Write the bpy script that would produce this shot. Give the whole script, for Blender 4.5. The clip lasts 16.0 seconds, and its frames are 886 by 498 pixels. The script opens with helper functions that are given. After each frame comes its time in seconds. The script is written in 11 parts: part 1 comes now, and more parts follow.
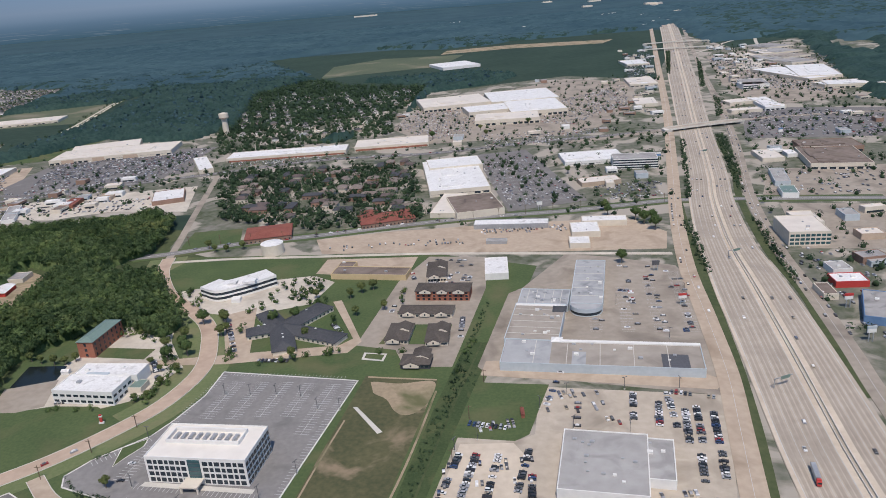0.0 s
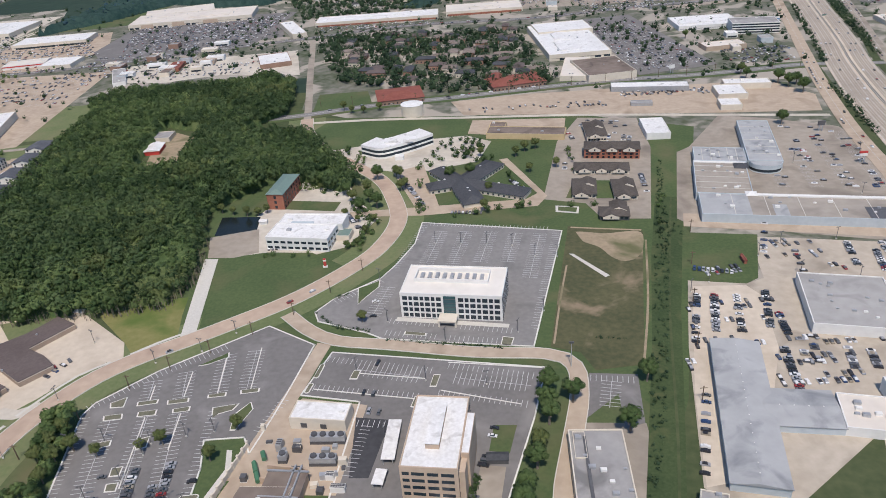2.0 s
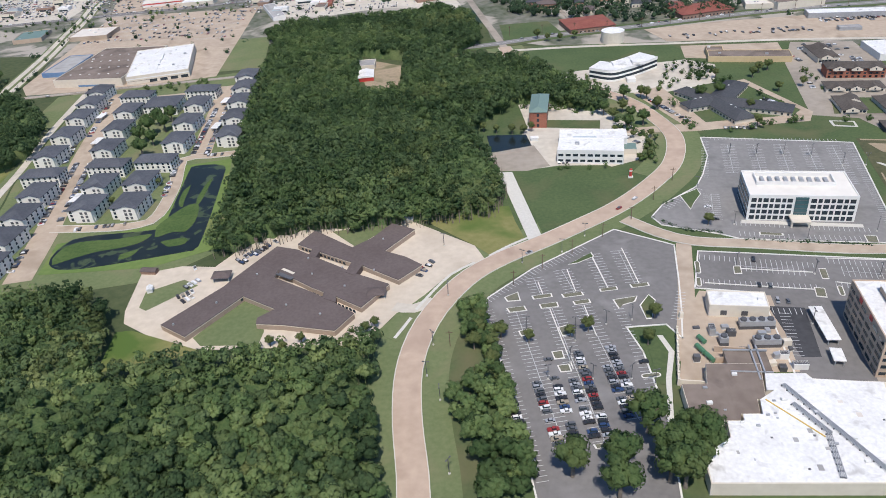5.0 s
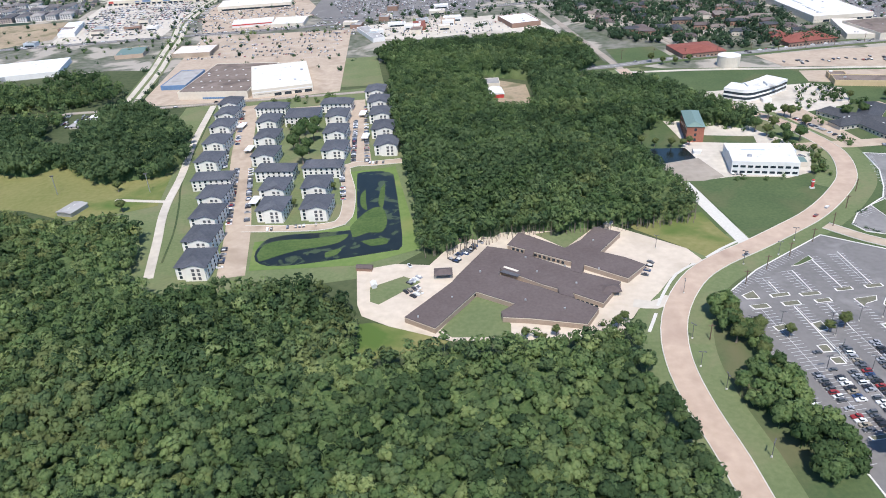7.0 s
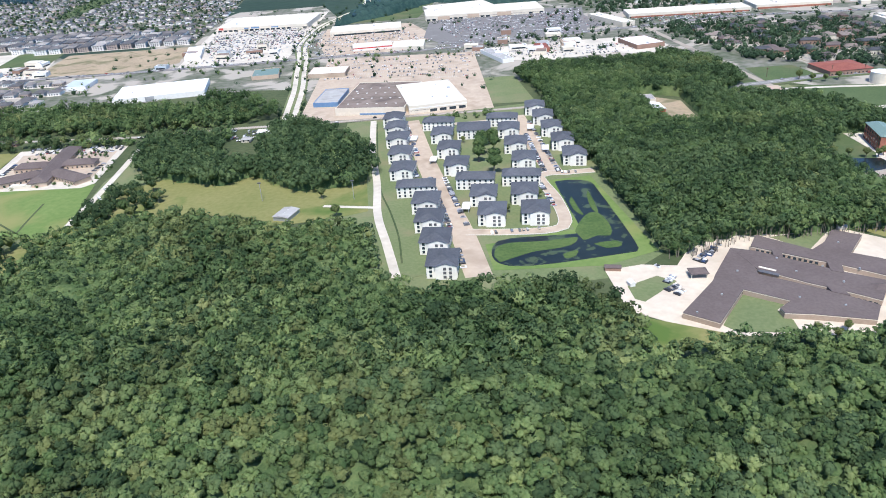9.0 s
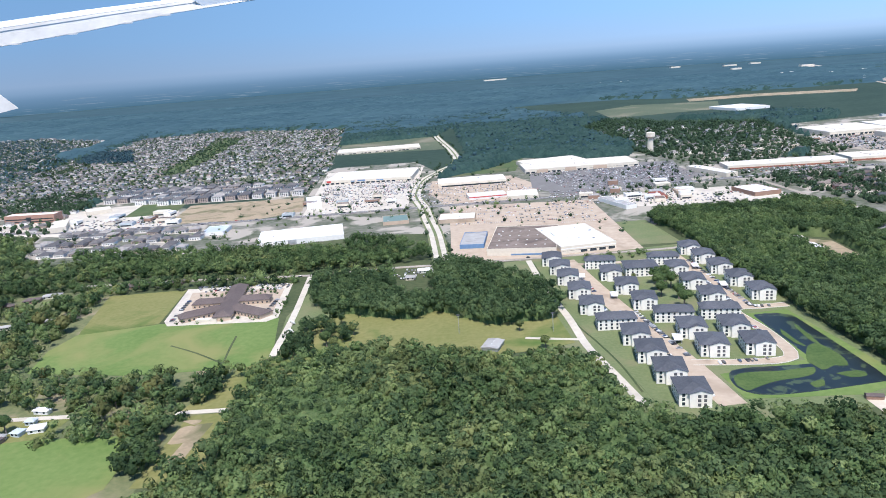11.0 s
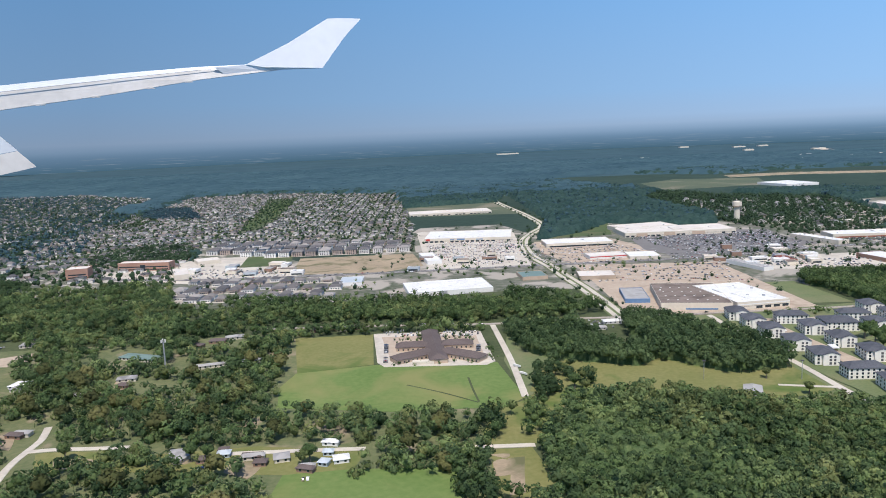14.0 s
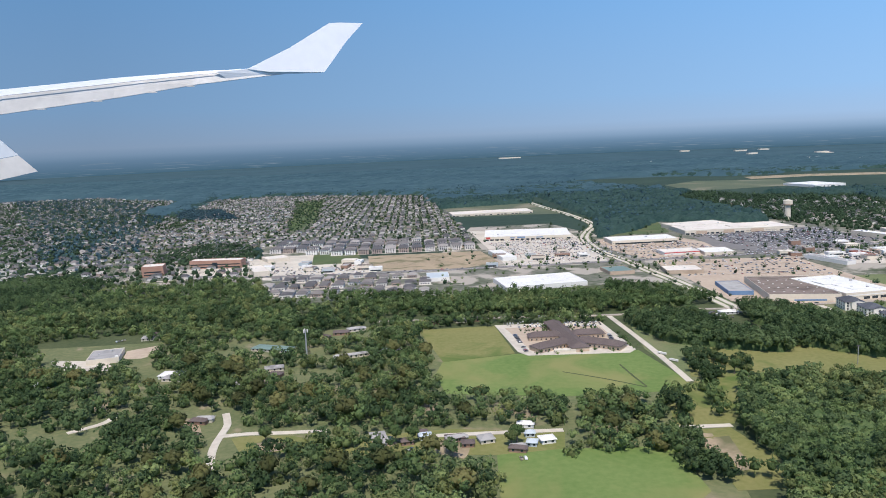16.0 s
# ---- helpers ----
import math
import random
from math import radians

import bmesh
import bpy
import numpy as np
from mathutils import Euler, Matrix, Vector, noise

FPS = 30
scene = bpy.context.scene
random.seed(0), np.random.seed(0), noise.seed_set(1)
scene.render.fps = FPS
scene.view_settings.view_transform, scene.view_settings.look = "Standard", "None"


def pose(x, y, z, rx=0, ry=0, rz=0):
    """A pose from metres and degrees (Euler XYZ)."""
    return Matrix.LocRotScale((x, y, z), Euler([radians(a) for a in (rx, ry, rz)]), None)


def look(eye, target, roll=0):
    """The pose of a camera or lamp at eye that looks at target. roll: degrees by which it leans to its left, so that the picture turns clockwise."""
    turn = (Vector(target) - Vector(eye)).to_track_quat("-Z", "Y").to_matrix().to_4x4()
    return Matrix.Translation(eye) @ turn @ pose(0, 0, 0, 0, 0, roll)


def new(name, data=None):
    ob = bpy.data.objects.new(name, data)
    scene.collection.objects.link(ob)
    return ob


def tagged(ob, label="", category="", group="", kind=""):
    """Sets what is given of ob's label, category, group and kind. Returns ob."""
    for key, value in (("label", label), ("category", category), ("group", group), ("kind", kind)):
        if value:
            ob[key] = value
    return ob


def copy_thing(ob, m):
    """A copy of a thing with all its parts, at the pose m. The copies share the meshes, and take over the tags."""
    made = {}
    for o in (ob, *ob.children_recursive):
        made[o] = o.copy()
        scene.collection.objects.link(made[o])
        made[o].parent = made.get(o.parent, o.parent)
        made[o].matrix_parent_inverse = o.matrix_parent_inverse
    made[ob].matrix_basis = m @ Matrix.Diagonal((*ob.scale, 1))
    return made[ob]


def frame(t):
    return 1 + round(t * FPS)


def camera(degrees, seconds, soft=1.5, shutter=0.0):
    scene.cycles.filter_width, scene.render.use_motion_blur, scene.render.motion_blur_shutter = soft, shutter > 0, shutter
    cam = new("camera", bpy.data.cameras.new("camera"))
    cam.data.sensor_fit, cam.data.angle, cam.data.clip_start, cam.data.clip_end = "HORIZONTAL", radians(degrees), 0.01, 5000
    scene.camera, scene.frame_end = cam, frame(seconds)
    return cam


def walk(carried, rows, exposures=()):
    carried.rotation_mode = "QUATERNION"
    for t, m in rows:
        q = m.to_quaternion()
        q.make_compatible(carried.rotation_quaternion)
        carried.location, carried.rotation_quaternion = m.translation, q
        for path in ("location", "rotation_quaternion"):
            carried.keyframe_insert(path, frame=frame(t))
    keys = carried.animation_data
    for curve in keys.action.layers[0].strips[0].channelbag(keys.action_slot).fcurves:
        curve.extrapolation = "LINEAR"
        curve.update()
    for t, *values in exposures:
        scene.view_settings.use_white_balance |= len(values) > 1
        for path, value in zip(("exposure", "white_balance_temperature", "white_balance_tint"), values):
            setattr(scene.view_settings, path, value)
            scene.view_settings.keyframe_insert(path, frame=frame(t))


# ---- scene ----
# A level, steady glide: the eye moves on one straight line at one speed.
cam = camera(62.42, 16.0, soft=0.9)
START = Vector((-7.93, 10.96, 129.85))
SPEED = Vector((-35.7352, -3.7244, -1.8655))
TURNS = [  # seconds, tilt, lean, heading
    (0.0, 70.10, 4.21, -1.32),
    (0.5, 68.48, 3.91, -1.41),
    (1.0, 65.71, 3.47, -1.45),
    (1.5, 63.29, 3.47, -1.14),
    (2.0, 61.06, 4.04, -0.56),
    (2.5, 59.54, 4.19, -0.61),
    (3.0, 58.34, 4.00, -0.89),
    (3.5, 57.52, 3.94, -0.88),
    (4.0, 57.12, 4.27, -0.53),
    (4.2, 57.17, 4.37, -0.50),
    (6.3, 60.00, 3.65, -0.59),
    (6.5, 60.25, 3.39, -0.58),
    (7.0, 60.80, 3.03, -0.81),
    (7.5, 61.29, 3.10, -0.70),
    (8.0, 61.51, 3.52, -0.07),
    (8.5, 61.73, 3.76, 0.51),
    (9.0, 63.45, 3.57, 1.01),
    (9.5, 66.98, 3.89, 1.36),
    (10.0, 70.94, 4.30, 1.79),
    (10.2, 72.40, 4.34, 2.10),
    (12.3, 78.78, 3.68, 3.50),
    (12.5, 79.61, 3.48, 3.46),
    (13.0, 80.99, 3.09, 3.00),
    (13.5, 81.59, 2.62, 2.62),
    (14.0, 81.38, 2.31, 2.51),
    (14.5, 81.53, 2.28, 2.33),
    (15.0, 82.02, 2.06, 1.81),
    (15.5, 82.17, 2.29, 1.52),
    (16.0, 81.76, 2.34, 1.68),
]
EXPOSURES = [(0.0, 0.20, 6650, 14.5), (2.5, 0.29, 6620, 13.5), (4.0, 0.36, 6520, 12.5), (7.0, 0.79, 6230, 12.0), (8.5, 1.0, 6080, 11.0), (10.0, 0.99, 6030, 11.5), (12.5, 0.76, 6420, 13.5), (13.5, 0.59, 6470, 12.5), (16.0, 0.58, 6480, 12.5)]
from mathutils.geometry import tessellate_polygon

walk(cam, [(t, pose(*(START + SPEED * t), a, b, c)) for t, a, b, c in TURNS], EXPOSURES)

# ---- world and sun ----
SUN_ELEVATION, SUN_AZIMUTH = 60.0, 178.0  # degrees; azimuth from +y towards +x
world = bpy.data.worlds.new("sky")
scene.world = world
world.use_nodes = True
wn = world.node_tree
sky = wn.nodes.new("ShaderNodeTexSky")
sky.sky_type, sky.sun_disc = "NISHITA", False
sky.sun_elevation, sky.sun_rotation = radians(SUN_ELEVATION), radians(SUN_AZIMUTH)
sky.altitude, sky.air_density, sky.dust_density, sky.ozone_density = 900, 1.0, 0.25, 5.0
wn.links.new(sky.outputs[0], wn.nodes["Background"].inputs[0])
wn.nodes["Background"].inputs[1].default_value = 0.112
sun = new("sun", bpy.data.lights.new("sun", "SUN"))
sun.data.energy, sun.data.angle, sun.data.color = 3.15, radians(0.6), (1.0, 0.94, 0.85)
az, el = radians(SUN_AZIMUTH), radians(SUN_ELEVATION)
sun.matrix_world = look((0, 0, 900), (-math.sin(az) * math.cos(el), -math.cos(az) * math.cos(el), 900 - math.sin(el)))


# ---- materials ----
def mat(name, a, b=None, rough=0.85, small=1.5, large=0.03, stain=None, metal=0.0, bump=0.0, island=0.0, per_object=0.0, streak=None, thin=0.0, tint=0.0):
    """A surface whose colour runs from a to b at two scales, with broad stains; island and per_object vary the value piece by piece."""
    m = bpy.data.materials.new(name)
    m.use_nodes = True
    t = m.node_tree
    n, link = t.nodes, t.links.new
    bs = n["Principled BSDF"]
    bs.inputs["Roughness"].default_value, bs.inputs["Metallic"].default_value = rough, metal
    bs.inputs["Specular IOR Level"].default_value = 0.5 if rough < 0.7 else 0.2
    geo = n.new("ShaderNodeNewGeometry")
    b = b or tuple(min(1.0, v * 1.25) for v in a)
    where = geo.outputs["Position"]
    if streak:
        mp = n.new("ShaderNodeMapping")
        mp.inputs["Scale"].default_value = streak
        link(where, mp.inputs[0])
        where = mp.outputs[0]
    n1, n2 = n.new("ShaderNodeTexNoise"), n.new("ShaderNodeTexNoise")
    for node, scale, detail in ((n1, small, 5.0), (n2, large, 6.0)):
        node.inputs["Scale"].default_value, node.inputs["Detail"].default_value = scale, detail
        link(where, node.inputs["Vector"])
    add = n.new("ShaderNodeMath")
    add.operation = "ADD"
    link(n1.outputs[0], add.inputs[0]), link(n2.outputs[0], add.inputs[1])
    rng = n.new("ShaderNodeMapRange")
    rng.inputs[1].default_value, rng.inputs[2].default_value = 0.72, 1.28
    link(add.outputs[0], rng.inputs[0])
    mix = n.new("ShaderNodeMix")
    mix.data_type = "RGBA"
    mix.inputs[6].default_value, mix.inputs[7].default_value = (*a, 1), (*b, 1)
    link(rng.outputs[0], mix.inputs[0])
    out = mix.outputs[2]
    if stain:
        n3 = n.new("ShaderNodeTexNoise")
        n3.inputs["Scale"].default_value, n3.inputs["Detail"].default_value, n3.inputs["Distortion"].default_value = stain[1], 7.0, 0.6
        link(geo.outputs["Position"], n3.inputs["Vector"])
        r3 = n.new("ShaderNodeMapRange")
        r3.inputs[1].default_value, r3.inputs[2].default_value = stain[2], stain[3]
        link(n3.outputs[0], r3.inputs[0])
        m3 = n.new("ShaderNodeMix")
        m3.data_type = "RGBA"
        m3.inputs[7].default_value = (*stain[0], 1)
        link(r3.outputs[0], m3.inputs[0]), link(out, m3.inputs[6])
        out = m3.outputs[2]
    if island or per_object:
        src = geo.outputs["Random Per Island"] if island else n.new("ShaderNodeObjectInfo").outputs["Random"]
        r4 = n.new("ShaderNodeMapRange")
        amount = island or per_object
        r4.inputs[3].default_value, r4.inputs[4].default_value = 1 - amount, 1 + amount
        link(src, r4.inputs[0])
        hsv = n.new("ShaderNodeHueSaturation")
        link(r4.outputs[0], hsv.inputs["Value"]), link(out, hsv.inputs["Color"])
        out = hsv.outputs[0]
    if tint:
        own, warm, hue = n.new("ShaderNodeAttribute"), n.new("ShaderNodeHueSaturation"), n.new("ShaderNodeMapRange")
        own.attribute_name = "tint"
        val = n.new("ShaderNodeMapRange")
        val.inputs[3].default_value, val.inputs[4].default_value = 1 - tint, 1 + tint
        hue.inputs[3].default_value, hue.inputs[4].default_value = 0.517, 0.478
        link(own.outputs["Fac"], val.inputs[0]), link(own.outputs["Fac"], hue.inputs[0])
        link(val.outputs[0], warm.inputs["Value"]), link(hue.outputs[0], warm.inputs["Hue"]), link(out, warm.inputs["Color"])
        out = warm.outputs[0]
    link(out, bs.inputs["Base Color"])
    if thin:
        lets, both = n.new("ShaderNodeBsdfTranslucent"), n.new("ShaderNodeMixShader")
        both.inputs[0].default_value = thin
        link(out, lets.inputs[0]), link(bs.outputs[0], both.inputs[1]), link(lets.outputs[0], both.inputs[2])
        link(both.outputs[0], n["Material Output"].inputs[0])
    if bump:
        bp = n.new("ShaderNodeBump")
        bp.inputs["Strength"].default_value, bp.inputs["Distance"].default_value = bump, 0.15
        link(n1.outputs[0], bp.inputs["Height"]), link(bp.outputs[0], bs.inputs["Normal"])
    return m


def picks(name, colours, rough, island=False, metal=0.0):
    """A surface that takes one of several colours, piece by piece."""
    m = bpy.data.materials.new(name)
    m.use_nodes = True
    t = m.node_tree
    bs = t.nodes["Principled BSDF"]
    bs.inputs["Roughness"].default_value, bs.inputs["Metallic"].default_value = rough, metal
    ramp = t.nodes.new("ShaderNodeValToRGB")
    ramp.color_ramp.interpolation = "CONSTANT"
    e = ramp.color_ramp.elements
    while len(e) < len(colours):
        e.new(0.5)
    total, at = sum(c[1] for c in colours), 0.0
    for k, (c, share) in enumerate(colours):
        e[k].position, e[k].color = at / total, (*c, 1)
        at += share
    if island:
        source = t.nodes.new("ShaderNodeNewGeometry").outputs["Random Per Island"]
    else:
        source = t.nodes.new("ShaderNodeObjectInfo").outputs["Random"]
    t.links.new(source, ramp.inputs[0])
    t.links.new(ramp.outputs[0], bs.inputs["Base Color"])
    return m


GRASS = mat("mown_grass", (0.060, 0.092, 0.038), (0.092, 0.124, 0.052), 0.95, 0.9, 0.05, ((0.13, 0.125, 0.065), 0.045, 0.5, 0.75))
PASTURE = mat("dry_pasture", (0.155, 0.165, 0.055), (0.225, 0.21, 0.085), 0.95, 0.5, 0.03, ((0.08, 0.13, 0.03), 0.03, 0.52, 0.66))
LUSH = mat("lush_pasture", (0.105, 0.168, 0.045), (0.155, 0.21, 0.066), 0.95, 0.4, 0.03, ((0.21, 0.215, 0.08), 0.025, 0.5, 0.66))
SCRUB = mat("scrub_ground", (0.10, 0.125, 0.055), (0.175, 0.178, 0.088), 0.95, 0.5, 0.05, ((0.28, 0.225, 0.155), 0.05, 0.58, 0.7))
FIELD = mat("worn_field", (0.062, 0.070, 0.036), (0.115, 0.110, 0.058), 0.95, 0.6, 0.05, ((0.25, 0.195, 0.13), 0.06, 0.56, 0.68))
ROUGH = mat("rough_dark_grass", (0.038, 0.062, 0.026), (0.070, 0.096, 0.040), 0.95, 1.2, 0.08, ((0.10, 0.11, 0.05), 0.12, 0.56, 0.7))
HEATH = mat("far_heath", (0.075, 0.098, 0.062), (0.125, 0.138, 0.085), 0.95, 0.3, 0.012, ((0.20, 0.185, 0.13), 0.012, 0.56, 0.68))
DIRT = mat("bare_dirt", (0.27, 0.215, 0.145), (0.38, 0.30, 0.205), 0.95, 0.6, 0.04, ((0.13, 0.13, 0.065), 0.06, 0.5, 0.68))
# Haze over the far plain is put into this blue floor colour.
HAZED_FLOOR = mat("woodland_floor", (0.024, 0.057, 0.073), (0.046, 0.088, 0.102), 0.95, 0.02, 0.004)
# Shade under the far trees is put into this dark ground colour.
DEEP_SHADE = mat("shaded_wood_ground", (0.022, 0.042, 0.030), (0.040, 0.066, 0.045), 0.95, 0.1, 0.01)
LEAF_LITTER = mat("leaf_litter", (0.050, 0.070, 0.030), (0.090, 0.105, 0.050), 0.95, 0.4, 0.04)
PALE_GRASS = mat("dry_mown_grass", (0.118, 0.150, 0.066), (0.165, 0.19, 0.09), 0.95, 0.8, 0.05, ((0.19, 0.178, 0.10), 0.05, 0.5, 0.72))
TOWN = mat("town_ground", (0.060, 0.080, 0.040), (0.21, 0.20, 0.17), 0.95, 0.2, 0.035, ((0.36, 0.325, 0.275), 0.03, 0.5, 0.56))
ASPHALT = mat("aged_asphalt", (0.155, 0.147, 0.141), (0.20, 0.19, 0.182), 0.9, 0.6, 0.05, ((0.245, 0.235, 0.225), 0.09, 0.55, 0.75))
PALE_ASPHALT = mat("bleached_asphalt", (0.195, 0.187, 0.18), (0.25, 0.24, 0.23), 0.9, 0.6, 0.05, ((0.15, 0.145, 0.14), 0.09, 0.55, 0.75))
TAR = mat("fresh_asphalt", (0.045, 0.046, 0.05), (0.07, 0.07, 0.075), 0.9, 0.6, 0.05)
CONCRETE = mat("pale_concrete", (0.47, 0.42, 0.35), (0.58, 0.53, 0.45), 0.85, 0.4, 0.05, ((0.36, 0.32, 0.27), 0.06, 0.52, 0.78))
CREAM_CONCRETE = mat("cream_new_concrete", (0.50, 0.425, 0.335), (0.60, 0.52, 0.42), 0.85, 0.4, 0.05, ((0.42, 0.35, 0.275), 0.06, 0.52, 0.78))
BEIGE = mat("beige_concrete", (0.39, 0.31, 0.235), (0.48, 0.39, 0.30), 0.85, 0.4, 0.06, ((0.29, 0.225, 0.165), 0.06, 0.52, 0.72))
GREYLOT = mat("grey_concrete", (0.285, 0.245, 0.20), (0.365, 0.32, 0.265), 0.9, 0.35, 0.04, ((0.195, 0.168, 0.14), 0.05, 0.5, 0.7))
CREAMLOT = mat("cream_concrete", (0.40, 0.345, 0.275), (0.50, 0.435, 0.355), 0.9, 0.35, 0.05, ((0.29, 0.25, 0.2), 0.07, 0.5, 0.72))
FREEWAY = mat("freeway_concrete", (0.385, 0.33, 0.268), (0.47, 0.41, 0.338), 0.85, 0.3, 0.03, ((0.30, 0.265, 0.22), 0.04, 0.5, 0.75))
TRACK = mat("worn_concrete", (0.315, 0.27, 0.222), (0.38, 0.33, 0.272), 0.85, 0.3, 0.03)
PARK_ROAD = mat("terracotta_concrete", (0.41, 0.31, 0.235), (0.50, 0.385, 0.295), 0.85, 0.4, 0.06, ((0.36, 0.265, 0.205), 0.06, 0.52, 0.72))
KERB = mat("kerb_concrete", (0.50, 0.475, 0.425), (0.60, 0.575, 0.52), 0.85)
PALE_KERB = mat("pale_kerb", (0.62, 0.60, 0.55), (0.72, 0.70, 0.65), 0.85)
LINE = mat("road_paint", (0.42, 0.42, 0.41), (0.56, 0.56, 0.55), 0.7, 3.0, 0.2)
WHITE_ROOF = mat("white_membrane_roof", (0.63, 0.615, 0.59), (0.79, 0.78, 0.76), 0.6, 1.2, 0.15, ((0.46, 0.44, 0.415), 0.3, 0.56, 0.74))
CREAM_ROOF = mat("cream_membrane_roof", (0.60, 0.54, 0.47), (0.70, 0.64, 0.56), 0.6, 0.25, 0.05)
GREY_ROOF = mat("grey_gravel_roof", (0.28, 0.27, 0.262), (0.37, 0.36, 0.345), 0.85, 0.3, 0.08, ((0.19, 0.185, 0.18), 0.12, 0.52, 0.68))
METAL_ROOF = mat("grey_metal_roof", (0.335, 0.34, 0.342), (0.415, 0.42, 0.42), 0.75, 0.25, 0.04, ((0.22, 0.23, 0.24), 0.12, 0.5, 0.7))
PALE_METAL = mat("pale_metal_roof", (0.32, 0.31, 0.295), (0.40, 0.39, 0.375), 0.8, 0.25, 0.05, ((0.26, 0.25, 0.24), 0.1, 0.52, 0.7))
BROWN_ROOF = mat("brown_ballast_roof", (0.17, 0.135, 0.112), (0.24, 0.195, 0.165), 0.9, 0.3, 0.06, ((0.12, 0.095, 0.08), 0.1, 0.5, 0.7))
TAN_ROOF = mat("tan_membrane_roof", (0.30, 0.265, 0.225), (0.38, 0.34, 0.29), 0.7, 0.25, 0.05, ((0.24, 0.21, 0.18), 0.08, 0.5, 0.7))
SHINGLE = mat("charcoal_shingles", (0.070, 0.075, 0.088), (0.105, 0.110, 0.124), 0.85, 1.2, 0.2, per_object=0.12)
BROWN_SHINGLE = mat("brown_shingles", (0.105, 0.083, 0.078), (0.14, 0.113, 0.106), 0.9, 1.2, 0.1)
FADED_SHINGLE = mat("faded_shingles", (0.17, 0.14, 0.12), (0.24, 0.20, 0.175), 0.9, 1.2, 0.1)
DARK_SHINGLE = mat("slate_shingles", (0.05, 0.053, 0.06), (0.08, 0.083, 0.09), 0.85, 1.2, 0.1)
RED_TILE = mat("red_clay_tile", (0.20, 0.066, 0.050), (0.27, 0.098, 0.072), 0.8, 0.9, 0.1)
WHITE_WALL = mat("white_wall", (0.66, 0.65, 0.62), (0.75, 0.74, 0.71), 0.7, 0.6, 0.1)
TAN_WALL = mat("tan_stucco", (0.44, 0.335, 0.25), (0.51, 0.40, 0.305), 0.8, 0.6, 0.1)
CREAM_WALL = mat("cream_wall", (0.58, 0.52, 0.43), (0.66, 0.60, 0.50), 0.8, 0.6, 0.1)
BRICK = mat("red_brick", (0.27, 0.105, 0.07), (0.35, 0.15, 0.10), 0.9, 1.5, 0.1)
BROWN_BRICK = mat("brown_brick", (0.24, 0.155, 0.115), (0.32, 0.21, 0.16), 0.9, 1.5, 0.1)
PALE_BRICK = mat("faded_brick", (0.33, 0.195, 0.145), (0.41, 0.25, 0.19), 0.9, 1.5, 0.1)
OCHRE_WALL = mat("ochre_wall", (0.50, 0.385, 0.225), (0.58, 0.45, 0.275), 0.8, 0.6, 0.1)
BLUE_WALL = mat("blue_steel", (0.10, 0.19, 0.33), (0.14, 0.24, 0.40), 0.6, 0.6, 0.1)
PALE_BLUE = mat("pale_blue_steel", (0.40, 0.45, 0.48), (0.48, 0.53, 0.555), 0.6, 0.6, 0.1)
RED_PAINT = mat("red_paint", (0.42, 0.035, 0.03), (0.5, 0.06, 0.05), 0.6)
GREEN_METAL = mat("green_metal_roof", (0.13, 0.195, 0.168), (0.175, 0.245, 0.21), 0.5)
GLASS = mat("dark_window_glass", (0.02, 0.03, 0.04), (0.035, 0.05, 0.06), 0.08, 0.4, 0.1)
TEAL_GLASS = mat("teal_window_glass", (0.03, 0.085, 0.095), (0.05, 0.11, 0.12), 0.08, 0.4, 0.1)
STEEL = mat("galvanised_steel", (0.36, 0.37, 0.38), (0.46, 0.47, 0.48), 0.5, 1.0, 0.2, metal=0.4)
DARK_STEEL = mat("dark_steel", (0.07, 0.07, 0.075), (0.11, 0.11, 0.115), 0.6)
WOOD = mat("weathered_timber", (0.12, 0.085, 0.06), (0.18, 0.13, 0.09), 0.9)
WATER = mat("dark_pond_water", (0.010, 0.015, 0.016), (0.016, 0.022, 0.022), 0.22, 0.3, 0.05)
WEEDY = mat("weedy_pond_water", (0.010, 0.015, 0.015), (0.018, 0.024, 0.022), 0.35, 0.3, 0.05, ((0.055, 0.075, 0.035), 0.16, 0.56, 0.60))
for pond in (WATER, WEEDY):
    pond.node_tree.nodes["Principled BSDF"].inputs["Specular IOR Level"].default_value = 0.22
ALGAE = mat("pond_weed", (0.05, 0.09, 0.025), (0.09, 0.13, 0.04), 0.8, 0.8, 0.1)
LEAVES = mat("tree_leaves", (0.068, 0.124, 0.046), (0.140, 0.200, 0.076), 0.9, 1.6, 0.2, ((0.16, 0.195, 0.075), 0.03, 0.56, 0.74), island=0.05, tint=0.42, thin=0.4)
# Lighter than LEAVES: window glare over the near wood is put into it.
LIGHTENED_LEAVES = mat("light_tree_leaves", (0.096, 0.168, 0.062), (0.192, 0.262, 0.104), 0.9, 1.6, 0.2, ((0.215, 0.25, 0.105), 0.03, 0.54, 0.72), island=0.05, tint=0.42, thin=0.45)
DEEP_LEAVES = mat("deep_green_leaves", (0.064, 0.116, 0.050), (0.124, 0.180, 0.078), 0.9, 1.6, 0.2, island=0.05, tint=0.42, thin=0.45)
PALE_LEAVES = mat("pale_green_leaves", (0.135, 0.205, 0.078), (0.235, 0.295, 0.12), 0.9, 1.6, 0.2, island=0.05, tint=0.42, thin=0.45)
OLIVE_LEAVES = mat("olive_tree_leaves", (0.120, 0.165, 0.062), (0.215, 0.245, 0.095), 0.9, 1.6, 0.2, island=0.05, tint=0.42, thin=0.45)
AUTUMN = mat("browning_leaves", (0.120, 0.138, 0.050), (0.180, 0.182, 0.075), 0.9, 1.6, 0.1, island=0.05, tint=0.42, thin=0.45)
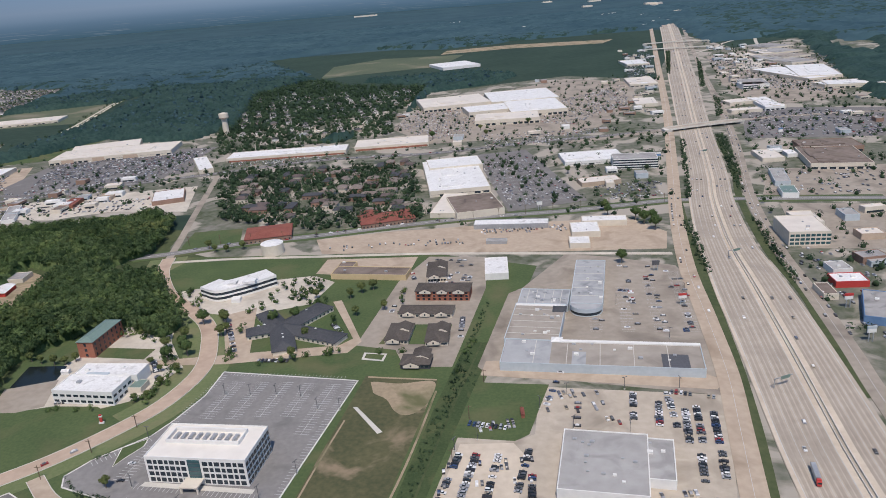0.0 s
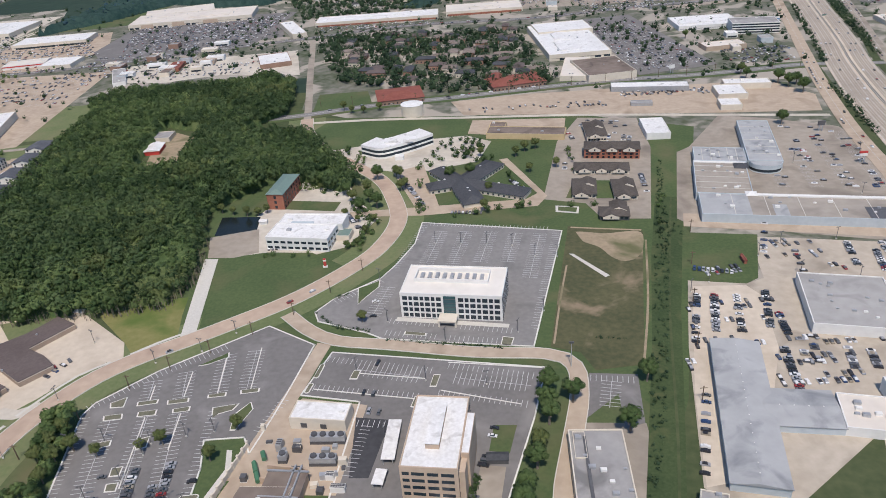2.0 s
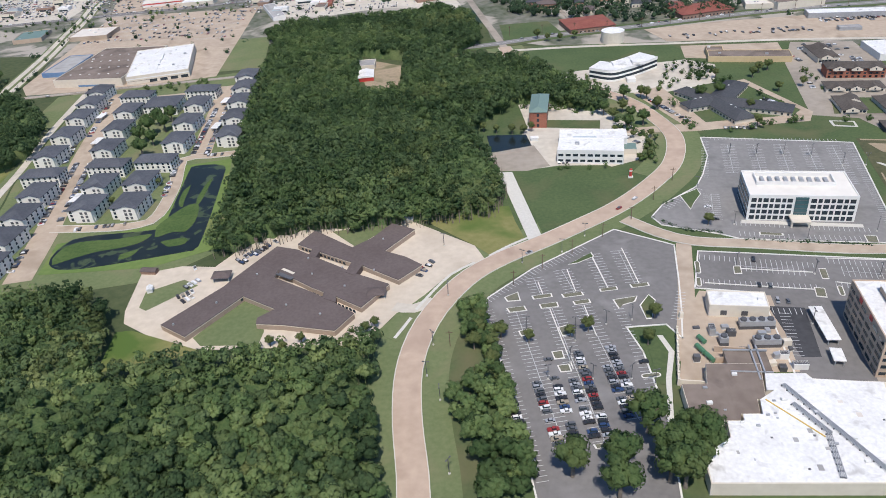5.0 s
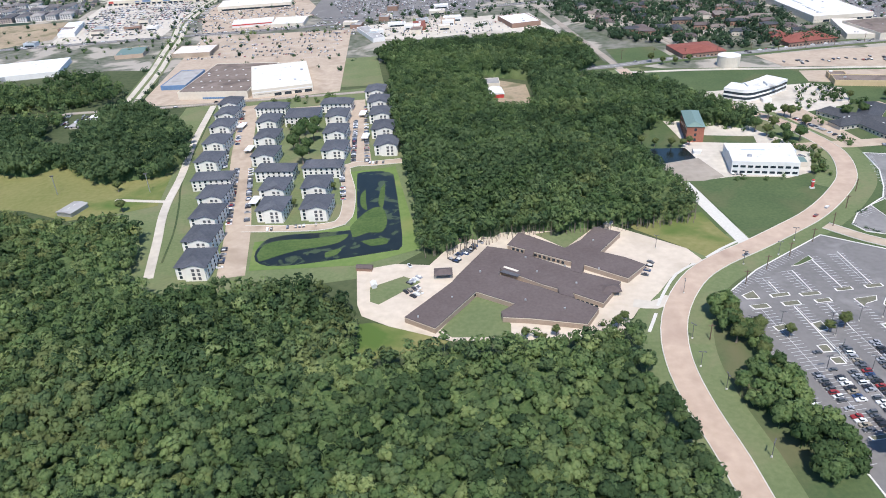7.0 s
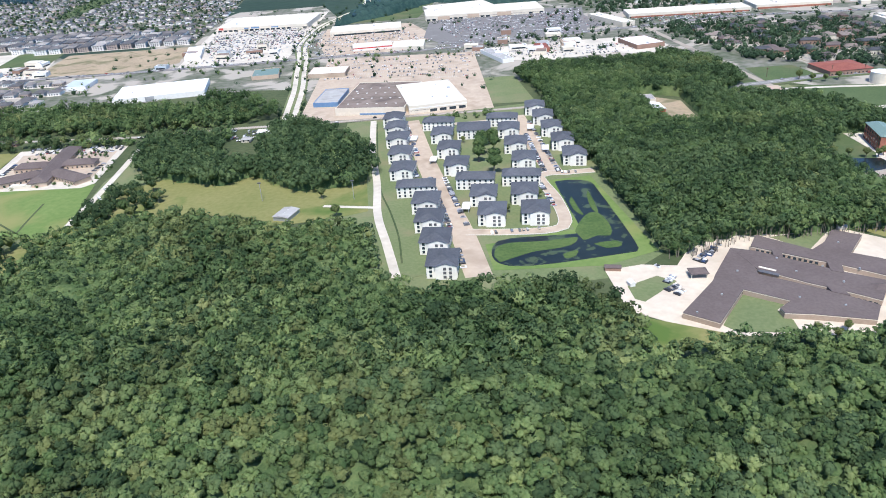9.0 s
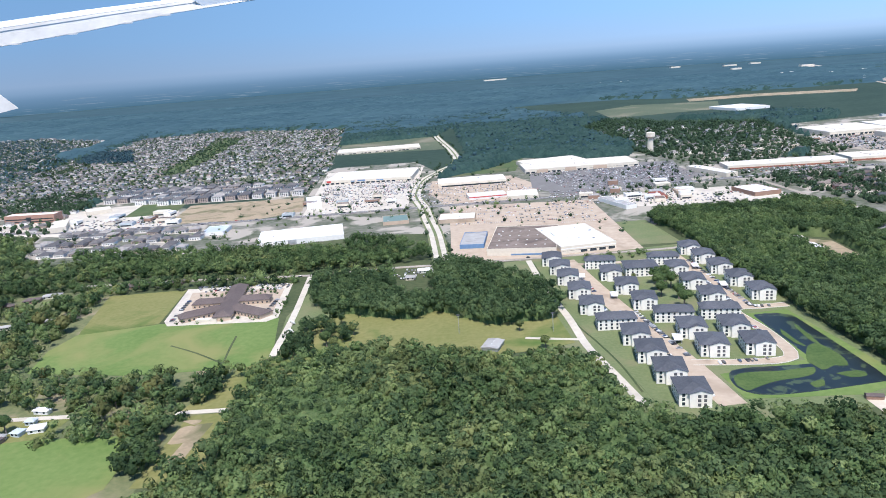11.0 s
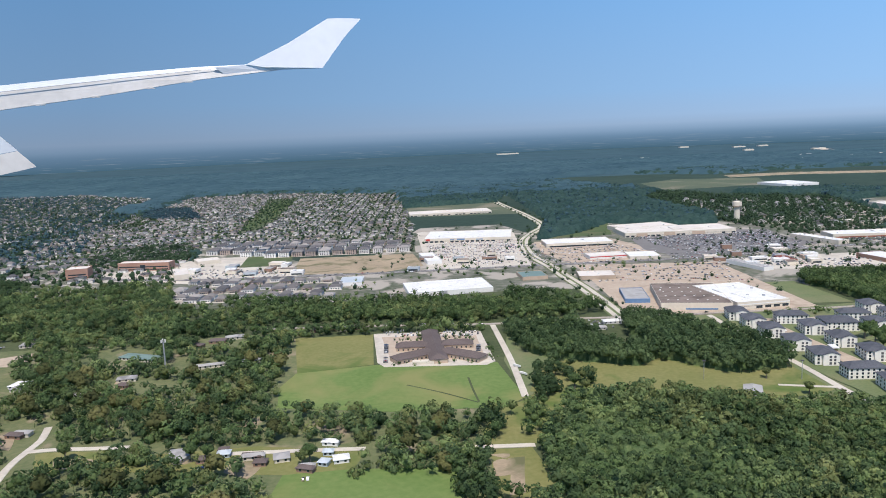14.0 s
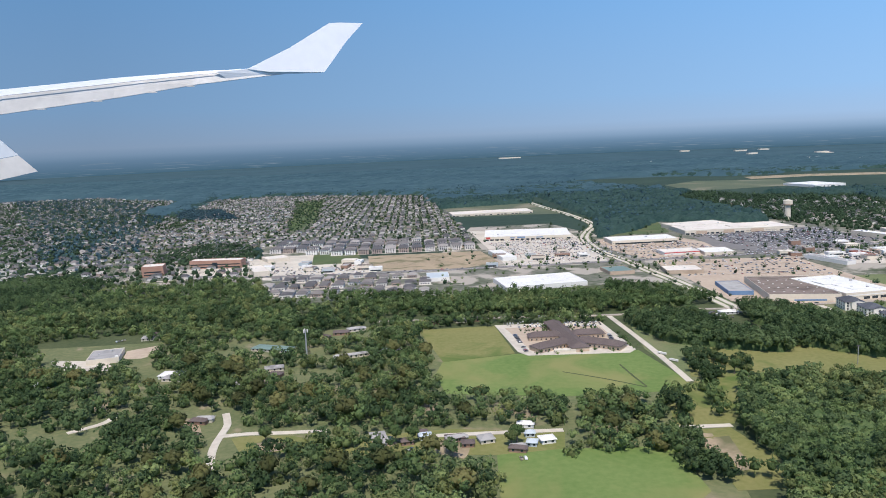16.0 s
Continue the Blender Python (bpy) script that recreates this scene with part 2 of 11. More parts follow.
# Both far canopies run bluer than near leaves: distance haze painted in.
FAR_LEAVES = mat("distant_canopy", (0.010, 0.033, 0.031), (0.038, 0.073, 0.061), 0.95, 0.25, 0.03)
HAZED_LEAVES = mat("pine_canopy", (0.022, 0.053, 0.069), (0.044, 0.086, 0.100), 0.95, 0.02, 0.004, island=0.2)
DARK_LEAVES = mat("shade_tree_leaves", (0.032, 0.064, 0.036), (0.066, 0.108, 0.055), 0.95, 0.35, 0.06, island=0.1, tint=0.4, thin=0.3)
BARK = mat("bark", (0.15, 0.125, 0.10), (0.24, 0.20, 0.16), 0.95, 2.0, 0.3)
CAR_COLOURS = [((0.66, 0.66, 0.66), 4), ((0.03, 0.03, 0.035), 6), ((0.30, 0.31, 0.33), 4), ((0.10, 0.105, 0.115), 5), ((0.26, 0.03, 0.03), 0.7), ((0.03, 0.06, 0.14), 0.9), ((0.30, 0.26, 0.2), 1)]
CAR_PAINT = picks("car_paint", CAR_COLOURS, 0.3)
FAR_CAR_PAINT = picks("distant_car_paint", CAR_COLOURS, 0.3, True)
HOUSE_ROOFS = picks("mixed_house_roofs", [((0.125, 0.117, 0.115), 4), ((0.085, 0.083, 0.086), 4), ((0.18, 0.165, 0.155), 3), ((0.29, 0.27, 0.25), 2)], 0.9, True)
SUBURB = mat("suburb_ground", (0.055, 0.075, 0.042), (0.15, 0.15, 0.105), 0.95, 0.22, 0.08)
HOUSE_WALLS = picks("mixed_house_walls", [((0.58, 0.55, 0.52), 4), ((0.72, 0.70, 0.67), 4), ((0.36, 0.29, 0.25), 3)], 0.9, True)
TYRE = mat("tyre_rubber", (0.02, 0.02, 0.02), (0.03, 0.03, 0.03), 0.9)


# ---- builders ----
def part(name, bm, material, parent=None, label=""):
    me = bpy.data.meshes.new(name)
    bm.to_mesh(me)
    bm.free()
    me.materials.append(material)
    ob = new(name, me)
    if parent:
        ob.parent = parent
    return tagged(ob, label)


def soup(name, v, f, material, parent=None, label=""):
    """One mesh from many like pieces laid out by rule."""
    me = bpy.data.meshes.new(name)
    me.from_pydata([tuple(p) for p in v], [], f)
    me.update()
    me.materials.append(material)
    ob = new(name, me)
    if parent:
        ob.parent = parent
    return tagged(ob, label)


def thing(name, label, category, m=None, group=""):
    ob = new(name)
    ob.empty_display_size = 0.5
    if m:
        ob.matrix_basis = m
    return tagged(ob, label, category, group)


def box(bm, x0, x1, y0, y1, z0, z1, m=None):
    """Adds a box to bm."""
    vs = [bm.verts.new(Vector(p) if m is None else m @ Vector(p)) for p in ((x0, y0, z0), (x1, y0, z0), (x1, y1, z0), (x0, y1, z0), (x0, y0, z1), (x1, y0, z1), (x1, y1, z1), (x0, y1, z1))]
    for q in ((3, 2, 1, 0), (4, 5, 6, 7), (0, 1, 5, 4), (1, 2, 6, 5), (2, 3, 7, 6), (3, 0, 4, 7)):
        bm.faces.new([vs[i] for i in q])


def boxed(*sizes):
    bm = bmesh.new()
    for s in sizes:
        box(bm, *s)
    return bm


def prism(bm, pts, z0, z1):
    """Adds an upright prism over the outline pts, open below."""
    area = sum(a[0] * b[1] - b[0] * a[1] for a, b in zip(pts, pts[1:] + pts[:1]))
    if area < 0:
        pts = pts[::-1]
    top = [bm.verts.new((x, y, z1)) for x, y in pts]
    low = [bm.verts.new((x, y, z0)) for x, y in pts]
    for i, j, k in tessellate_polygon([[Vector((x, y, 0)) for x, y in pts]]):
        f = bm.faces.new((top[i], top[j], top[k]))
        f.normal_update()
        if f.normal.z < 0:
            f.normal_flip()
    for i in range(len(pts)):
        j = (i + 1) % len(pts)
        bm.faces.new((low[i], low[j], top[j], top[i]))


LAYERS = []


def layer(pts, z):
    """The level at or just over z at which a sheet lies clear of every sheet that it may overlap."""
    xs, ys = [p[0] for p in pts], [p[1] for p in pts]
    b = (min(xs), max(xs), min(ys), max(ys))
    taken = [h for h, c in LAYERS if c[0] < b[1] and b[0] < c[1] and c[2] < b[3] and b[2] < c[3]]
    while any(abs(h - z) < 0.0035 for h in taken):
        z += 0.004
    LAYERS.append((z, b))
    return z


def slab(name, pts, material, z, label="", kind="structure", category="ground"):
    z = layer(pts, z)
    bm = bmesh.new()
    prism(bm, pts, z - 0.5, z)
    return tagged(part(name, bm, material), label, category, kind=kind)


def smooth(pts, step=4.0):
    """A flowing line through pts."""
    p = [Vector(q) for q in pts]
    p = [2 * p[0] - p[1]] + p + [2 * p[-1] - p[-2]]
    out = []
    for a, b, c, d in zip(p, p[1:], p[2:], p[3:]):
        n = max(2, int((c - b).length / step))
        for i in range(n):
            t = i / n
            out.append(0.5 * (2 * b + (c - a) * t + (2 * a - 5 * b + 4 * c - d) * t * t + (3 * b - a - 3 * c + d) * t ** 3))
    return out + [p[-2]]


def offset(line, d, taper=(1.0, 1.0)):
    out = []
    for i, q in enumerate(line):
        t = (line[min(i + 1, len(line) - 1)] - line[max(i - 1, 0)]).normalized()
        wide = taper(q.y) if callable(taper) else taper[0] + (taper[1] - taper[0]) * i / (len(line) - 1)
        out.append(q + d * wide * Vector((-t.y, t.x)))
    return out


def ribbon(bm, line, d0, d1, z0, z1, taper=(1.0, 1.0)):
    """A strip along line between two offsets (d0 < d1, left is positive), from z0 up to z1."""
    a, b = offset(line, d0, taper), offset(line, d1, taper)
    va = [[bm.verts.new((q.x, q.y, z)) for q in s] for s in (a, b) for z in (z0, z1)]
    for i in range(len(line) - 1):
        al, ah, bl, bh = va
        bm.faces.new((ah[i], ah[i + 1], bh[i + 1], bh[i]))
        bm.faces.new((al[i], al[i + 1], ah[i + 1], ah[i]))
        bm.faces.new((bl[i + 1], bl[i], bh[i], bh[i + 1]))


def road(name, pts, width, material, z=0.3, label="", kerb=False, lines=(), taper=(1.0, 1.0), step=4.0):
    line = smooth(pts, step)
    z = layer([(q.x, q.y) for q in line], z)
    bm = bmesh.new()
    ribbon(bm, line, -width / 2, width / 2, z - 0.5, z, taper)
    ob = tagged(part(name, bm, material), label, "road", kind="structure")
    if kerb:
        for s in (-1, 1):
            bm = bmesh.new()
            e = s * width / 2
            ribbon(bm, line, min(e, e + s * 0.22), max(e, e + s * 0.22), z - 0.5, z + 0.09)
            part("kerb", bm, KERB, ob)
    for d, w in lines:
        bm = bmesh.new()
        ribbon(bm, line, d - w / 2, d + w / 2, z - 0.02, z + 0.02, taper)
        part("lane_line", bm, LINE, ob)
    return ob


def edging(lot, pts, z, w=0.4, name="kerb"):
    """A raised pale kerb round an outline, as a part of the lot."""
    bm = bmesh.new()
    area = sum(a[0] * b[1] - b[0] * a[1] for a, b in zip(pts, pts[1:] + pts[:1]))
    for (x0, y0), (x1, y1) in zip(pts, pts[1:] + pts[:1]):
        L = math.hypot(x1 - x0, y1 - y0)
        m = pose(x0, y0, 0, rz=math.degrees(math.atan2(y1 - y0, x1 - x0)))
        box(bm, -w / 2, L + w / 2, -w / 2, w / 2, z - 0.4, z, m)
    return part(name, bm, PALE_KERB, lot)


def frame3(p0, p1, p2):
    """Pose, width and depth of the rectangle with the edge p0 to p1 that reaches as deep as p2."""
    a, b, c = Vector(p0), Vector(p1), Vector(p2)
    u = (b - a).normalized()
    depth = (c - a).dot(Vector((-u.y, u.x)))
    if depth < 0:
        a, b, u, depth = b, a, -u, -depth
    return Matrix.Translation((a.x, a.y, 0)) @ Matrix.Rotation(math.atan2(u.y, u.x), 4, "Z"), (b - a).length, depth


def organic(pts, step=3.0):
    """A flowing closed outline through pts."""
    loop = smooth(pts[-2:] + pts + pts[:2], step)
    a, b = Vector(pts[0]), Vector(pts[-1])
    i = min(range(len(loop) // 2), key=lambda k: (loop[k] - a).length)
    j = min(range(len(loop) // 2, len(loop)), key=lambda k: (loop[k] - b).length)
    cut = loop[i:j + 1]
    return [(q.x, q.y) for q in cut]


def inside(x, y, poly):
    """Which of the points lie in the outline."""
    hit = np.zeros(x.shape, bool)
    for (x0, y0), (x1, y1) in zip(poly, poly[1:] + poly[:1]):
        if y0 != y1:
            hit ^= ((y0 > y) != (y1 > y)) & (x < (x1 - x0) * (y - y0) / (y1 - y0) + x0)
    return hit


FOOTPRINTS = []


def flat_building(name, label, category, quad, h, wall, roof, units=3, parapet=0.25, seed=0, bands=(), group=""):
    """A flat-roofed block: walls, a roof sheet behind a parapet, plant on the roof; bands: (face, from, to, z0, z1, material)."""
    rnd = random.Random(seed or len(bpy.data.objects))
    m, w, d = frame3(*quad)
    FOOTPRINTS.append((m.inverted(), w, d))
    ob = thing(name, label, category, m, group)
    part("wall", boxed((0, w, 0, d, 0, h - 0.02)), wall, ob)
    e = min(0.3, w * 0.04)
    part("roof", boxed((e, w - e, e, d - e, h - 0.05, h + 0.03)), roof, ob)
    part("parapet", boxed((0, w, 0, e, h - 0.02, h + parapet), (0, w, d - e, d, h - 0.02, h + parapet), (0, e, e, d - e, h - 0.02, h + parapet), (w - e, w, e, d - e, h - 0.02, h + parapet)), wall, ob)
    for _ in range(units):
        x, y, s = rnd.uniform(0.08, 0.9) * w, rnd.uniform(0.1, 0.88) * d, rnd.uniform(0.5, 1.1)
        part("rooftop_unit", boxed((x, x + 1.5 * s, y, y + s, h, h + 0.7 * s), (x + 0.2 * s, x + 0.9 * s, y + 0.15 * s, y + 0.8 * s, h + 0.7 * s, h + 0.8 * s)), STEEL if rnd.random() < 0.6 else WHITE_WALL, ob)
    if w * d > 900 and units > 2 and wall is not PALE_BLUE:
        for _ in range(3):
            a, b, e, f = rnd.uniform(0.05, 0.5) * w, rnd.uniform(0.08, 0.5) * d, rnd.uniform(0.15, 0.4) * w, rnd.uniform(0.15, 0.38) * d
            part("raised_roof", boxed((a, a + e, b, b + f, h, h + rnd.uniform(0.25, 0.8))), roof, ob)
        bm, k = bmesh.new(), max(4, int(w / 5))
        for i in range(k):
            if rnd.random() < 0.8:
                box(bm, (i + 0.15) * w / k, (i + 0.85) * w / k, -0.05, 0.05, 0.2, h * 0.42)
        box(bm, 0.15 * w / k, w - 0.15 * w / k, -0.04, 0.04, h * 0.42 - 0.12, h * 0.42 + 0.02)
        part("shop_front", bm, GLASS, ob, "dark glazed shop front")
    for face, a, b, z0, z1, material in bands:
        t = 0.06
        dims = {"front": (a * w, b * w, -t, t, z0, z1), "back": (a * w, b * w, d - t, d + t, z0, z1), "left": (-t, t, a * d, b * d, z0, z1), "right": (w - t, w + t, a * d, b * d, z0, z1)}[face]
        part("fascia" if material not in (GLASS, TEAL_GLASS) else "window_band", boxed(dims), material, ob)
    return ob, m, w, d


# ---- trees ----
def ico():
    bm = bmesh.new()
    bmesh.ops.create_icosphere(bm, subdivisions=1, radius=1)
    v, f = np.array([q.co[:] for q in bm.verts]), np.array([[q.index for q in g.verts] for g in bm.faces])
    bm.free()
    return v, f


ICO_V, ICO_F = ico()


def crown(rng, lobes, leaves, tall=1.0):
    """A domed crown of round lobes clad in small leaf sprays; about 1 across and tall high."""
    v, f, nv, n, spots = [], [], [], 0, []

    def ball(c, r):
        nonlocal n
        w = c + ICO_V * r * rng.uniform(0.8, 1.1, (len(ICO_V), 1))
        d = ICO_V + 0.7 * w / 0.45
        v.append(w), f.append(ICO_F + n), nv.append(d / np.linalg.norm(d, axis=1)[:, None])
        n += len(w)

    for k in range(lobes):
        a, low = 2.4 * k + rng.uniform(-0.4, 0.4), math.acos(max(-0.3, 1 - 1.2 * (k + 0.4) / lobes))
        r = rng.uniform(0.24, 0.36)
        spots.append((np.array([r * math.sin(low) * math.cos(a), r * math.sin(low) * math.sin(a), r * math.cos(low) * 0.95 * tall]), rng.uniform(0.15, 0.24) * math.sqrt(9 / max(lobes, 6))))
    ball(np.array([0, 0, -0.06]), 0.30)
    if leaves >= 110:
        for c, r in spots:
            ball(c, r * 0.84)
    for k in range(leaves):
        c0, s0 = spots[k % lobes]
        d = rng.normal(size=3) + 1.0 * c0 / np.linalg.norm(c0) + np.array([0, 0, 0.25])
        d /= np.linalg.norm(d)
        nrm = d + rng.normal(size=3) * 0.35
        a = np.cross(nrm, rng.normal(size=3))
        a /= np.linalg.norm(a)
        b = np.cross(nrm / np.linalg.norm(nrm), a)
        c, s = c0 + d * s0 * rng.uniform(0.8, 1.14), rng.uniform(0.06, 0.115) * min(1.0, math.sqrt(110 / leaves))
        v.append(np.array([c - a * s - b * s * 0.6, c + a * s - b * s * 0.6, c + b * s])), f.append(np.array([[0, 1, 2]]) + n)
        soft = d + 0.6 * c / 0.45 + rng.normal(size=3) * 0.2
        nv.append(np.tile(soft / np.linalg.norm(soft), (3, 1)))
        n += 3
    return np.concatenate(v), np.concatenate(f), np.concatenate(nv)


def mesh_np(name, v, f, material, normals=None, tints=None):
    me = bpy.data.meshes.new(name)
    me.vertices.add(len(v)), me.loops.add(f.size), me.polygons.add(len(f))
    me.vertices.foreach_set("co", v.astype(np.float32).ravel())
    me.polygons.foreach_set("loop_start", np.arange(0, f.size, f.shape[1], dtype=np.int32))
    me.loops.foreach_set("vertex_index", f.astype(np.int32).ravel())
    me.update(calc_edges=True)
    if tints is not None:
        me.attributes.new("tint", "FLOAT", "POINT").data.foreach_set("value", tints.astype(np.float32))
    if normals is not None:
        me.normals_split_custom_set_from_vertices(normals.astype(np.float32))
    me.materials.append(material)
    return new(name, me)


CLEAR = []


def scatter(poly, spacing, rng, holes=(), keep=1.0):
    """Jittered places inside an outline and outside the holes."""
    p = np.array(poly)
    gx, gy = np.meshgrid(np.arange(p[:, 0].min(), p[:, 0].max(), spacing), np.arange(p[:, 1].min(), p[:, 1].max(), spacing))
    x, y = (gx + rng.uniform(-0.48, 0.48, gx.shape) * spacing).ravel(), (gy + rng.uniform(-0.48, 0.48, gy.shape) * spacing).ravel()
    ok = inside(x, y, poly) & (rng.uniform(size=x.shape) < keep)
    for h in holes:
        ok &= ~inside(x, y, h)
    for px, py, r in CLEAR:
        ok &= (x - px) ** 2 + (y - py) ** 2 > r * r
    return np.stack([x[ok], y[ok]], 1)


def forest(name, label, places, size, height, rng, lobes=7, leaves=90, kinds=7, material=None, trunks=False):
    """Many trees in one mesh, each a turned and scaled take on a few crowns."""
    forms = [crown(rng, lobes, leaves, rng.uniform(0.75, 1.15)) for _ in range(kinds)]
    V, F, N, T, n = [], [], [], [], 0
    for x, y in places:
        v, f, nv = forms[rng.integers(kinds)]
        a = rng.uniform(0, 6.28)
        patch = noise.noise(Vector((x * 0.02, y * 0.02, 3.0)))
        s = rng.uniform(*size) * (1 + 0.3 * patch)
        h = rng.uniform(*height) * (1 + 0.25 * patch)
        c, q = math.cos(a) * s, math.sin(a) * s
        top = h - s * 0.5
        w = np.stack([v[:, 0] * c - v[:, 1] * q + x, v[:, 0] * q + v[:, 1] * c + y, v[:, 2] * s + top], 1)
        V.append(w), F.append(f + n)
        shade = min(1.0, max(0.0, 0.5 + 0.24 * rng.normal() + 0.7 * noise.noise(Vector((x * 0.035, y * 0.035, 11.0)))))
        T.append(np.full(len(w) + (4 if trunks else 0), shade))
        N.append(np.stack([(nv[:, 0] * c - nv[:, 1] * q) / s, (nv[:, 0] * q + nv[:, 1] * c) / s, nv[:, 2]], 1))
        n += len(w)
        if trunks:
            r = 0.10
            V.append(np.array([(x - r, y - r, 0), (x + r, y - r, 0), (x, y + r, 0), (x, y, top)])), F.append(np.array([(0, 1, 3), (1, 2, 3), (2, 0, 3)]) + n)
            N.append(np.array([(-0.7, -0.7, 0), (0.7, -0.7, 0), (0, 1, 0), (0, 0, 1)]))
            n += 4
    ob = mesh_np(name, np.concatenate(V), np.concatenate(F), material or LEAVES, np.concatenate(N), np.concatenate(T))
    return tagged(ob, label, "trees", kind="stuff")


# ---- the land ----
slab("ground", [(-4900, -700), (4400, -700), (4400, 4700), (-4900, 4700)], HAZED_FLOOR, 0.0, "wooded plain, blue with painted haze, that reaches the horizon")
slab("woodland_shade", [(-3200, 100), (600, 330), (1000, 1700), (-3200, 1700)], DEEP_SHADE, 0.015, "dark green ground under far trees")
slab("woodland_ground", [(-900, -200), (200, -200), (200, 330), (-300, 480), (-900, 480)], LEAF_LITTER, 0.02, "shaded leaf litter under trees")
slab("town_ground", [(-400.7, 804.8), (-271.5, 784.6), (-229.2, 783.1), (-52.3, 846.3), (-13.0, 963.6), (173.2, 1026.7), (268.9, 932.4), (499.3, 1552.6), (478.9, 1211.8), (675.3, 1330.7), (551.0, 923.9), (98.1, 160.7), (-12.8, 173.4), (-36.7, 233.2), (-71.0, 337.5), (-164.8, 407.0), (-168.2, 473.6), (-304.1, 483.5), (-411.4, 678.7)], TOWN, 0.04, "worn town ground of concrete, dirt and grass")
slab("retail_ground", [(-615.4, 539.8), (-576.7, 811.9), (-483.6, 819.6), (-440.0, 688.0), (-360.0, 805.7), (-208.7, 780.4), (-113.8, 653.5), (-195.5, 501.5), (-283.1, 453.8), (-338.0, 366.2), (-413.4, 363.6), (-435.4, 443.2), (-472.8, 449.6), (-555.2, 427.9), (-599.9, 426.5), (-694.5, 416.6), (-726.8, 445.7), (-839.5, 462.7), (-955.1, 636.3), (-808.8, 746.3)], TOWN, 0.05, "worn town ground between shops and roads")
slab("park_ground", [(-180.6, 279.1), (-154.2, 353.2), (-153.7, 389.2), (-18.0, 367.0), (35.2, 336.9), (0.2, 227.2), (-24.9, 145.9), (-57.6, 76.8)] + [(-88.5, 72.7), (-199.1, 79.3), (-202.3, 124.6), (-193.1, 154.4)] + [(-170.6, 183.6)], GRASS, 0.06, "mown business park lawns")
slab("orchard_ground", [(-915.7, 312.4), (-712.6, 332.6), (-603.4, 355.6), (-570.4, 231.0), (-495.9, 231.2), (-504.5, 142.8), (-523.7, 121.2), (-755.0, 130.7)], SCRUB, 0.04, "rough grass and bare earth between wooded yards")

# business park: lots, lawns and drives
OFFICE_OUTLINE = [(-93.8, 254.0), (-42.5, 239.9), (-60.8, 171.4), (-86.9, 176.2), (-104.6, 179.8), (-109.3, 183.2), (-125.1, 190.9), (-126.9, 196.2), (-121.5, 203.6), (-107.2, 214.5), (-102.3, 223.1), (-96.2, 237.5)]
OFFICE_LOT = slab("office_parking", OFFICE_OUTLINE, PALE_ASPHALT, 0.14, "large grey asphalt car park with white bay lines", category="car park")
edging(OFFICE_LOT, OFFICE_OUTLINE, 0.26)
STAFF_OUTLINE = [(-140.2, 190.1), (-124.5, 178.8), (-128.4, 159.7), (-131.2, 147.3), (-134.3, 135.5)] + [(-136.8, 141.4), (-147.0, 141.3), (-145.1, 131.4), (-145.0, 109.1), (-148.9, 81.0), (-175.7, 82.7), (-178.9, 122.5), (-183.3, 153.4), (-181.6, 158.3), (-168.1, 171.0)]
STAFF_LOT = slab("staff_parking", STAFF_OUTLINE, ASPHALT, 0.14, "grey asphalt staff car park", category="car park")
edging(STAFF_LOT, STAFF_OUTLINE, 0.26)
FRONT_OUTLINE = [(-118.7, 174.6), (-58.8, 161.7), (-63.9, 142.9), (-81.0, 92.9), (-89.1, 93.5), (-83.7, 113.2), (-96.8, 116.0), (-113.1, 117.4), (-108.7, 152.2), (-125.0, 156.3)]
FRONT_LOT = slab("front_parking", FRONT_OUTLINE, ASPHALT, 0.14, "grey asphalt car park before an office tower", category="car park")
edging(FRONT_LOT, FRONT_OUTLINE, 0.26)
slab("yard_lawn", [(-143.5, 139.8), (-137.1, 139.2), (-139.9, 119.1), (-143.8, 119.5)], GRASS, 0.13, "dry lawn beside a service yard", category="lawn")
slab("yard_path", [(-140.2, 137.3), (-138.8, 137.1), (-137.6, 130.6), (-140.9, 121.1), (-143.9, 108.1), (-145.1, 108.2), (-142.2, 121.2), (-139.0, 130.8)], KERB, 0.17, "curving pale path", category="path")
slab("service_yard", [(-124.3, 155.0), (-106.6, 150.7), (-111.3, 120.8), (-119.1, 121.5), (-122.8, 111.3), (-130.5, 107.1), (-140.3, 109.5), (-139.5, 119.6), (-134.3, 135.5), (-129.4, 147.1)], BEIGE, 0.16, "stained beige concrete service yard")
slab("new_asphalt", [(-107.5, 145.0), (-98.9, 144.1), (-99.9, 135.4), (-91.1, 143.3), (-96.8, 116.9), (-109.8, 118.0)], ASPHALT, 0.18, "grey asphalt service court", category="car park")
slab("fresh_asphalt", [(-109.1, 146.2), (-100.2, 144.5), (-104.3, 125.4), (-108.9, 125.7)], TAR, 0.19, "patch of fresh black asphalt", category="car park")
slab("tower_lawn", [(-74.3, 140.4), (-68.7, 139.9), (-71.3, 130.6), (-76.1, 131.8)], GRASS, 0.2, "small mown lawn beside an office tower", category="lawn")
slab("tower_plaza", [(-78.3, 127.4), (-72.5, 126.4), (-74.3, 117.3), (-80.4, 117.8)], GREYLOT, 0.2, "pinkish paved court beside an office tower", category="paving")
slab("tower_forecourt", [(-95.2, 118.8), (-83.7, 116.7), (-85.0, 112.9), (-95.9, 115.4)], GREYLOT, 0.2, "pinkish paved forecourt of an office tower", category="paving")
slab("side_parking", [(-47.7, 158.2), (-35.1, 156.4), (-37.7, 138.1), (-42.8, 136.5), (-41.7, 149.3), (-53.0, 139.5)], ASPHALT, 0.14, "small asphalt car park", category="car park")
